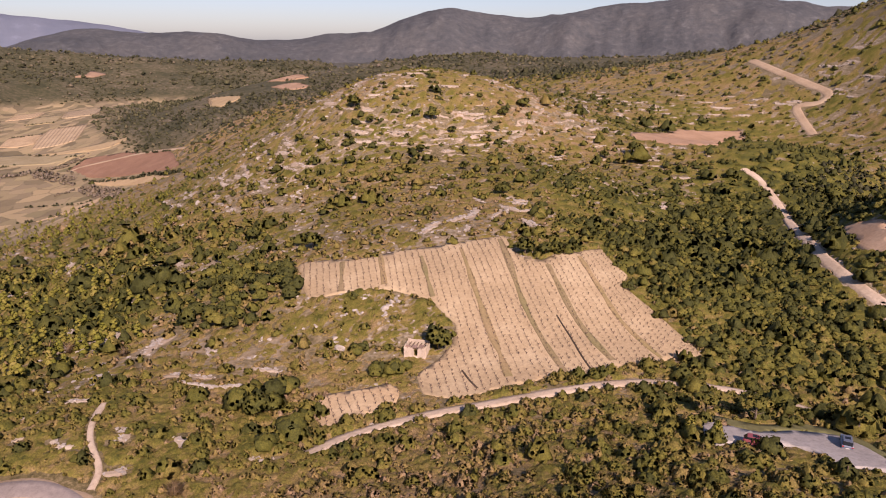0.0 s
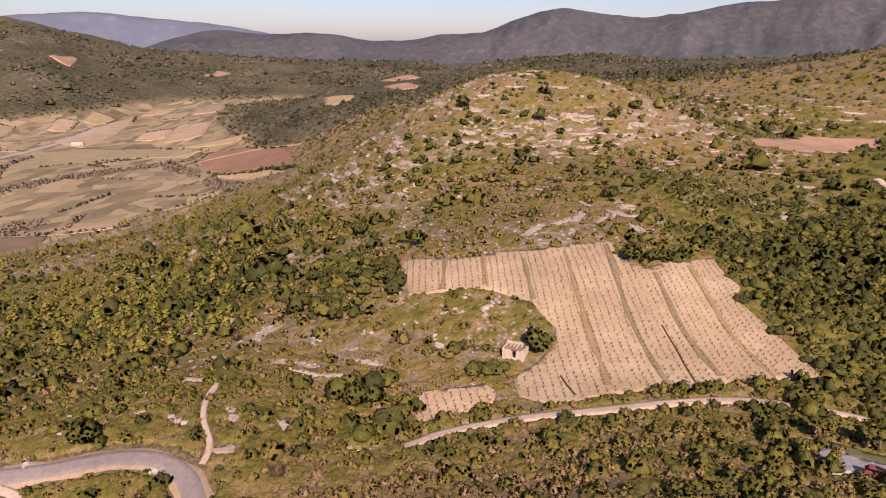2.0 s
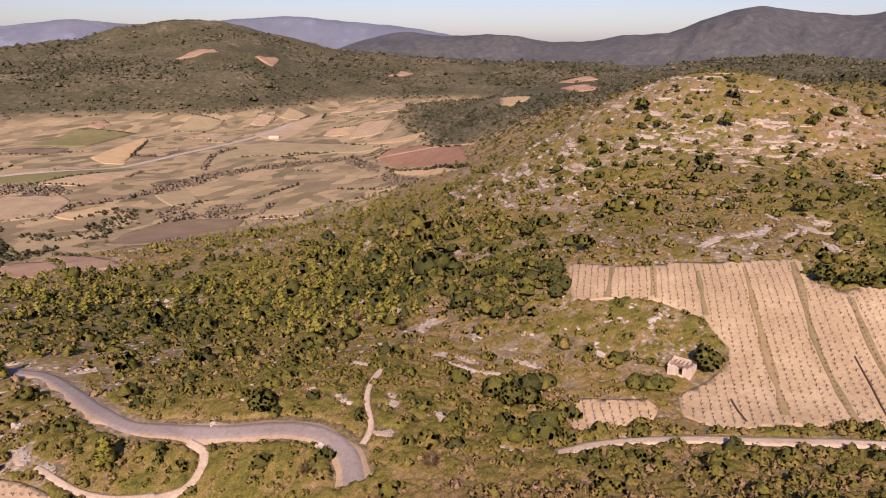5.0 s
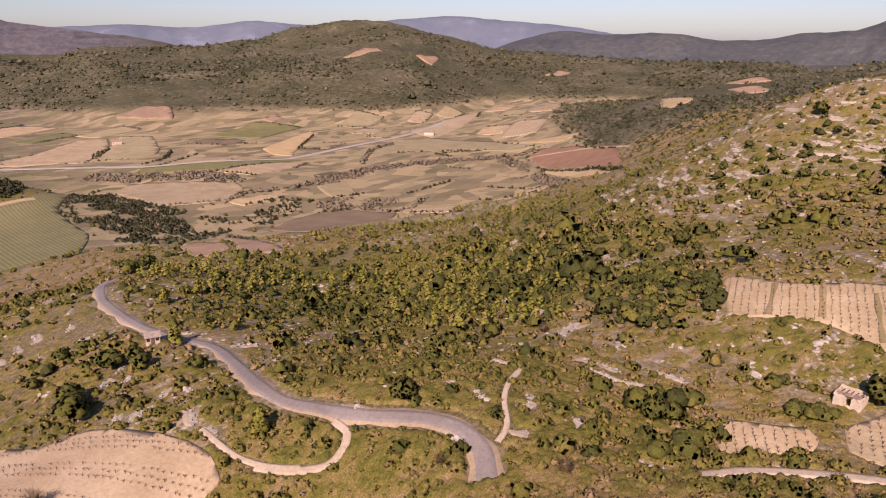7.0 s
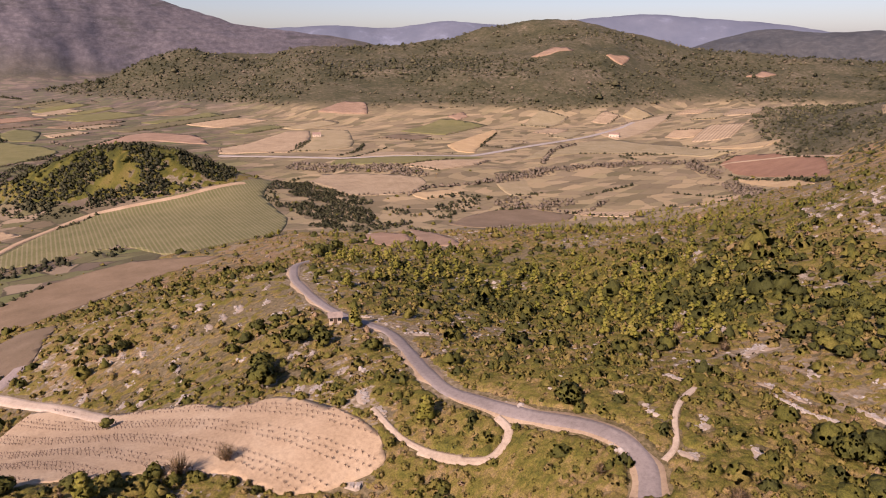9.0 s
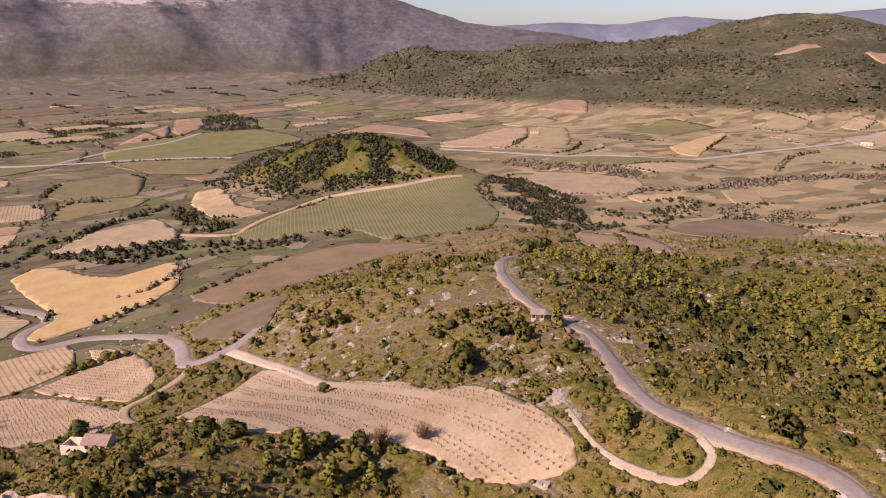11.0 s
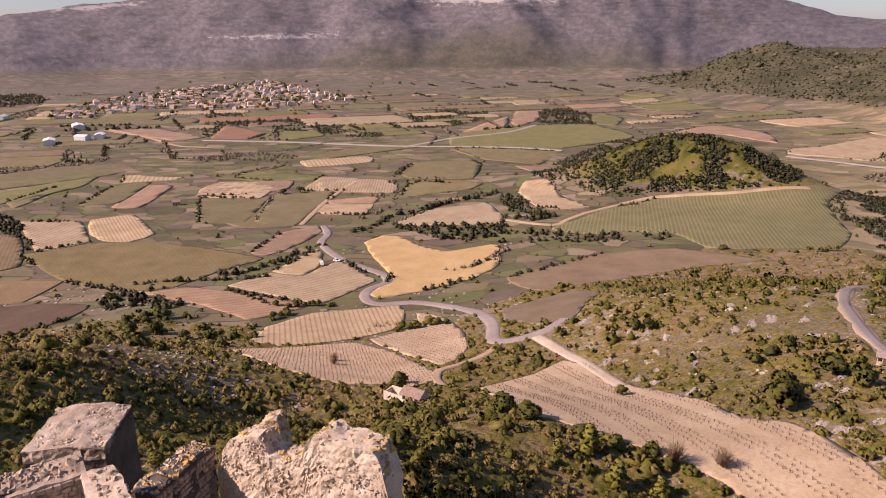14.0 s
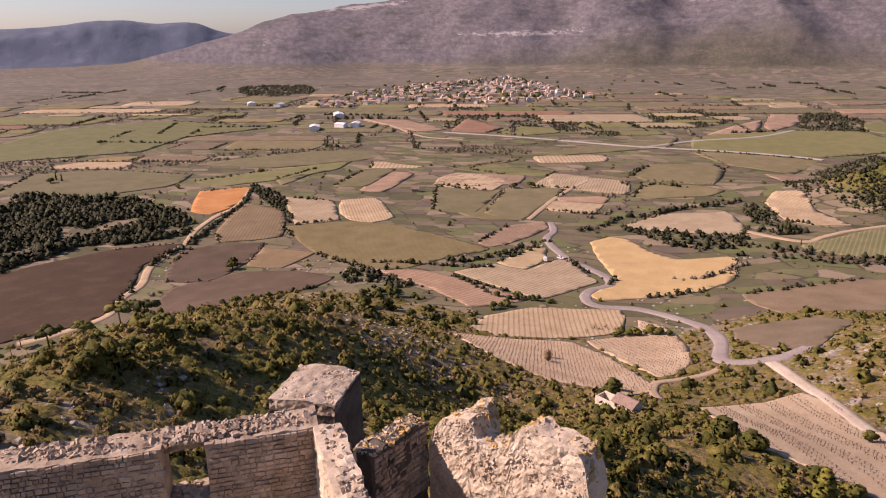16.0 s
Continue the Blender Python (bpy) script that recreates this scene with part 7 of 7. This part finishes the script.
def roof_slopes(wide, deep, eaves, ridge, over=0.35, thick=0.14):
    bm = bmesh.new()
    x, y = wide / 2 + over, deep / 2 + over
    drop = (ridge - eaves) / (deep / 2) * over
    for s in (-1, 1):
        p = [(-x, s * y, eaves - drop), (x, s * y, eaves - drop), (x, 0, ridge), (-x, 0, ridge)]
        lo = [bm.verts.new((a, b, c + 0.03)) for a, b, c in p]
        hi = [bm.verts.new((a, b, c + 0.03 + thick)) for a, b, c in p]
        bm.faces.new(lo), bm.faces.new(hi)
        for i in range(4):
            bm.faces.new((lo[i], lo[(i + 1) % 4], hi[(i + 1) % 4], hi[i]))
    return bm


def slab(x0, x1, y0, y1, z0, z1):
    bm = bmesh.new()
    box_into(bm, x0, x1, y0, y1, z0, z1)
    return bm


def make_house(name, label, wide, deep, eaves, ridge, wall_m, roof_m, group="", chimney=True):
    h = thing(name, label, "house", group)
    part("wall", gable_walls(wide, deep, eaves, ridge), wall_m, h)
    r = part("roof", roof_slopes(wide, deep, eaves, ridge), roof_m, h)
    if chimney:
        part("chimney", slab(wide * 0.2, wide * 0.2 + 0.7, 0.3, 0.9, eaves, ridge + 0.7), wall_m, r)
    part("door", slab(-0.5, 0.5, -deep / 2 - 0.04, -deep / 2 + 0.05, 0, 2.05), WOOD, h)
    for x in (-wide * 0.32, wide * 0.32):
        part("window", slab(x - 0.45, x + 0.45, -deep / 2 - 0.03, -deep / 2 + 0.05, 1.0, 2.2), DARK, h)
    return h


def village():
    g = np.random.default_rng(5)
    group = "houses of the distant village"
    lots = [make_house("village_house", "pale village house with a clay tile roof", *size, VILLAGE_WALL, VILLAGE_TILES, group) for size in ((11, 8, 5.5, 7.6), (9, 8, 6.5, 8.6), (14, 9, 5, 7.2), (10, 9, 7.5, 9.6))]
    lots.append(make_house("village_house", "white village house with a clay tile roof", 12, 9, 5, 7, WHITE, VILLAGE_TILES, group))
    line = rounded([(-1278, -813), (-1475, -845), (-1709, -841), (-1916, -798), (-2112, -729), (-2192, -681), (-1940, -505), (-1722, -392), (-1591, -286), (-1487, -279), (-1456, -378), (-1334, -460), (-1344, -560), (-1376, -678), (-1253, -693), (-1186, -743)], 2)
    lo, hi = line.min(0), line.max(0)
    spots = []
    while len(spots) < 330:
        p = g.uniform(lo, hi)
        if not inside(p[0:1], p[1:2], line)[0] or any((p[0] - q[0]) ** 2 + (p[1] - q[1]) ** 2 < 150 for q in spots):
            continue
        spots.append(p)
    for i, p in enumerate(spots):
        m = Matrix.Translation((p[0], p[1], ground(*p) + 0.2)) @ Matrix.Rotation(0.35 + g.choice([0, 1.57, 3.14, 4.71]) + g.normal() * 0.2, 4, "Z")
        ob = lots[i % 5]
        if i < 5:
            ob.matrix_basis = m
        else:
            copy_thing(ob, m)
    # trees between the houses
    x, y = [], []
    while len(x) < 420:
        p = g.uniform(lo - 60, hi + 60)
        if inside(np.array([p[0] * 0.97 - 40]), np.array([p[1] * 0.97 - 15]), line)[0] or g.uniform() < 0.05:
            x.append(p[0]), y.append(p[1])
    x, y = np.array(x), np.array(y)
    s = g.uniform(2.5, 5.0, len(x))
    sow("village_trees", x, y, s, s * 1.1, np.clip(0.8 + g.normal(0, 0.15, len(x)), 0, 1), [proto("oak", 6, 800 + k, 3, 2) for k in range(4)], "dark trees between the village houses", "trees")


village()


def place(ob, x, y, turn, lift=0.0):
    ob.matrix_basis = Matrix.Translation((x, y, ground(x, y) + lift)) @ Matrix.Rotation(radians(turn), 4, "Z")
    return ob


for x, y, wide, deep, turn in ((-1066, -635, 34, 16, 35), (-902, -580, 26, 14, 30), (-938, -555, 18, 12, 80), (-957, -541, 22, 12, 20), (-1191, -912, 26, 14, 40), (-1190, -844, 22, 14, 10)):
    place(make_house("warehouse", "large white farm warehouse on the plain", wide, deep, 6, 8, WHITE, WHITE, "white sheds on the plain", chimney=False), x, y, turn)
BARN_WALL = plain_material("whitewashed_render", (0.62, 0.53, 0.43))
barn = place(make_house("farm_barn", "small pale barn with a brown tile roof", 5.6, 4.4, 2.3, 3.5, BARN_WALL, TILES, chimney=False), -158.8, -17.6, 62, 0.2)
part("yard_wall", slab(-8.2, -2.85, -2.1, -1.8, -1, 1.5), BARN_WALL, barn, "low pale yard wall")
part("yard_wall", slab(-8.2, -7.9, -1.8, 1.6, -1, 1.3), BARN_WALL, barn, "low pale yard wall")
part("yard_wall", slab(-7.9, -2.85, 1.3, 1.6, -1, 1.6), BARN_WALL, barn, "low pale yard wall")
place(make_house("lane_cottage", "tiny stone cottage beside the lane", 3.6, 3.0, 2.2, 3.1, RENDERED, plain_material("grey_tiles", (0.24, 0.19, 0.16), 0.85, 0.3, 0.6), chimney=False), -165.6, 99.2, 60, 0.2)
place(make_house("stone_cabin", "small stone cabin among the vineyards", 6, 5, 3, 4.4, RENDERED, TILES, chimney=False), -555.4, -256.9, 115)
place(make_house("stone_cabin", "small stone cabin among the vineyards", 5, 4.5, 2.8, 4.0, RENDERED, TILES, chimney=False), -601, -182, 100)
place(make_house("farmhouse", "pale farmhouse at the edge of the fields", 14, 9, 5, 7, RENDERED, TILES), -619, 847, 30)
place(make_house("farmhouse", "pale farmhouse at the edge of the fields", 12, 8, 4, 6, RENDERED, TILES), -901, 523, 60)


def low_wall(name, label, line, high, wide, mat, seed):
    """A dry stone wall along a line, of single stones on a rough core."""
    t = thing(name, label, "wall")
    p = rounded(line, 4, closed=False)
    g = np.random.default_rng(seed)
    V, F, n = [], [], 0
    for a, b in zip(p[:-1], p[1:]):
        d = np.linalg.norm(b - a)
        for k in range(max(1, int(d / 0.35)) * 4):
            q = a + (b - a) * g.uniform() + g.normal(size=2) * wide * 0.3
            s = g.uniform(0.18, 0.42)
            v = BOX * np.array((s, s * 0.8, s * 0.6)) * g.uniform(0.6, 1.15, (8, 3)) + np.array((q[0], q[1], ground(*q) + g.uniform(0, high)))
            V.append(v), F.append(BOXF + n)
            n += 8
    ob = mesh_object("stones", np.vstack(V), np.vstack(F), mat, t)
    ob["kind"] = "stuff"


low_wall("terrace_wall", "long pale dry stone terrace wall in the scrub", [(-53.5, 128.6), (-46, 127.2), (-41, 128.2), (-36, 128), (-29.3, 130.4)], 0.8, 0.7, LIMESTONE, 3)


def ruined_hut(x, y, turn):
    """A roofless field hut: low walls, a door hole and broken tiles and beams inside."""
    h = thing("ruined_hut", "small roofless stone hut at the vineyard edge", "hut")
    wide, deep, high, thick = 4.8, 3.6, 2.0, 0.4
    x0, x1, y0, y1 = -wide / 2, wide / 2, -deep / 2, deep / 2
    for k, (a, b, c, d, top) in enumerate(((x0, -0.2, y0, y0 + thick, 2.0), (0.7, x1, y0, y0 + thick, 1.95), (-0.2, 0.7, y0, y0 + thick, 0.1), (x0, x1, y1 - thick, y1, 2.5), (x0, x0 + thick, y0 + thick, y1 - thick, 2.3), (x1 - thick, x1, y0 + thick, y1 - thick, 2.2))):
        bm = slab(a, b, c, d, -1, top)
        bmesh.ops.subdivide_edges(bm, edges=bm.edges[:], cuts=5, use_grid_fill=True)
        g = np.random.default_rng(k)
        for v in bm.verts:
            v.co += Vector(g.normal(size=3) * 0.03)
            if v.co.z > top - 0.1:
                v.co.z += g.uniform(-0.35, 0.1)
        part("wall", bm, RENDERED, h)
    part("lintel", slab(-0.4, 0.9, y0 - 0.02, y0 + thick, 1.75, 1.98), WOOD, h)
    for k in range(5):
        part("beam", slab(x0 + 0.7 + k * 0.8, x0 + 0.85 + k * 0.8, y0 + 0.1, y1 - 0.1, 1.85, 2.0), WOOD, h)
    for k in range(3):
        part("roof_remnant", slab(x0 + 0.3 + k * 1.4, x0 + 1.4 + k * 1.4, y0 + 0.1, y0 + 1.0 + 0.4 * k, 2.02, 2.12), TILES, h)
    place(h, x, y, turn, 0.1)


ruined_hut(-5.5, 140.9, -15)


# ---- vehicles and the car park's board ----
PAINT = plain_material("silver_blue_paint", (0.22, 0.25, 0.30), 0.3, 0.03, metal=0.6)
VANPAINT = plain_material("white_paint", (0.75, 0.75, 0.75), 0.35, 0.03)
GLASS = plain_material("dark_car_glass", (0.015, 0.017, 0.02), 0.08, 0.05)
RUBBER = plain_material("tyre_rubber", (0.02, 0.02, 0.02), 0.9, 0.2)
RIM = plain_material("alloy_rim", (0.5, 0.5, 0.52), 0.35, 0.05, metal=0.9)
LAMP = plain_material("red_lamp_glass", (0.35, 0.02, 0.015), 0.25, 0.05)


def hull(stations, bevel=0.08):
    """A body lofted through cross sections (x, half width, low, high)."""
    bm = bmesh.new()
    rings = []
    for x, hw, lo, hi in stations:
        mid = (lo + hi) / 2
        ring_pts = [(x, -hw * 0.93, lo), (x, -hw, mid - 0.05), (x, -hw * 0.97, hi - 0.05), (x, -hw * 0.86, hi), (x, hw * 0.86, hi), (x, hw * 0.97, hi - 0.05), (x, hw, mid - 0.05), (x, hw * 0.93, lo)]
        rings.append([bm.verts.new(p) for p in ring_pts])
    for p, q in zip(rings[:-1], rings[1:]):
        for i in range(8):
            bm.faces.new((p[i], p[(i + 1) % 8], q[(i + 1) % 8], q[i]))
    bm.faces.new(rings[0]), bm.faces.new(rings[-1])
    return bm


def wheel(parent, x, y, r=0.33):
    bm = bmesh.new()
    bmesh.ops.create_cone(bm, cap_ends=True, segments=20, radius1=r, radius2=r, depth=0.22, matrix=Matrix.Translation((x, y, r)) @ Matrix.Rotation(radians(90), 4, "X"))
    t = part("wheel", bm, RUBBER, parent)
    bm = bmesh.new()
    bmesh.ops.create_cone(bm, cap_ends=True, segments=14, radius1=r * 0.62, radius2=r * 0.5, depth=0.25, matrix=Matrix.Translation((x, y, r)) @ Matrix.Rotation(radians(90), 4, "X"))
    part("rim", bm, RIM, t)


def make_car(name, label, paint, long=4.5, high=1.55, van=False):
    c = thing(name, label, "van" if van else "car")
    half = long / 2
    if van:
        part("body", hull([(-half, 0.85, 0.35, 1.8), (-half + 0.1, 0.92, 0.3, high), (half - 1.3, 0.92, 0.3, high), (half - 0.7, 0.9, 0.3, 1.2), (half - 0.05, 0.85, 0.32, 0.95)]), paint, c)
        part("windscreen", hull([(half - 1.28, 0.8, 1.15, high - 0.1), (half - 0.72, 0.8, 1.12, 1.22)]), GLASS, c)
    else:
        part("body", hull([(-half, 0.78, 0.4, 0.8), (-half + 0.12, 0.88, 0.28, 0.98), (-half + 1.2, 0.91, 0.25, 1.0), (half - 1.3, 0.91, 0.25, 0.98), (half - 0.3, 0.87, 0.28, 0.82), (half, 0.74, 0.38, 0.68)]), paint, c)
        part("cabin_glass", hull([(-half + 0.12, 0.72, 0.96, 1.0), (-half + 0.55, 0.76, 0.96, high - 0.06), (half - 2.0, 0.76, 0.96, high - 0.05), (half - 1.15, 0.74, 0.94, 1.0)]), GLASS, c)
        part("roof", hull([(-half + 0.5, 0.68, high - 0.08, high - 0.02), (-half + 0.9, 0.70, high - 0.07, high), (half - 2.1, 0.70, high - 0.07, high), (half - 1.85, 0.66, high - 0.09, high - 0.04)]), paint, c)
        part("sunroof", slab(-half + 1.3, half - 2.3, -0.42, 0.42, high - 0.005, high + 0.012), GLASS, c)
    for x in (-half + 0.85, half - 0.85):
        for y in (-0.82, 0.82):
            wheel(c, x, y)
    for y in (-0.68, 0.68):
        part("tail_light", slab(-half - 0.02, -half + 0.1, y - 0.13, y + 0.13, 0.72, 0.9), LAMP, c)
        part("headlight", slab(half - 0.25, half + 0.01, y - 0.14, y + 0.1, 0.56, 0.7), RIM, c)
    part("number_plate", slab(-half - 0.03, -half + 0.02, -0.26, 0.26, 0.5, 0.61), WHITE, c)
    return c


place(make_car("parked_car", "silver-blue estate car parked on grey gravel", PAINT), 66.6, 102.3, 64, 0.48)
place(make_car("red_car", "faded red car parked behind the shrubs", plain_material("faded_red_paint", (0.22, 0.06, 0.07), 0.5, 0.1), 4.2, 1.5), 51.0, 100.4, -24, 0.48)
place(make_car("white_van", "white van parked beside a vineyard", VANPAINT, 5.0, 2.0, True), -382.3, -94.6, 20, 0.6)
place(make_car("white_car", "small white car parked beside the field track", VANPAINT, 4.2, 1.5), -391.0, -87.7, 70, 0.6)


def board(x, y, turn):
    """A notice board on two posts under a small roof."""
    t = thing("notice_board", "wooden notice board on two posts beside the car park", "sign")
    for s in (-0.9, 0.9):
        part("post", slab(s - 0.06, s + 0.06, -0.06, 0.06, -0.4, 2.1), WOOD, t)
    part("panel", slab(-0.84, 0.84, -0.03, 0.03, 0.8, 1.9), plain_material("board_panel", (0.45, 0.42, 0.38), 0.6, 0.2), t)
    part("frame_rail", slab(-0.95, 0.95, -0.05, 0.05, 1.9, 2.0), WOOD, t)
    part("frame_rail", slab(-0.95, 0.95, -0.05, 0.05, 0.72, 0.8), WOOD, t)
    place(t, x, y, turn, 0.1)


board(59.2, 89.6, 60)
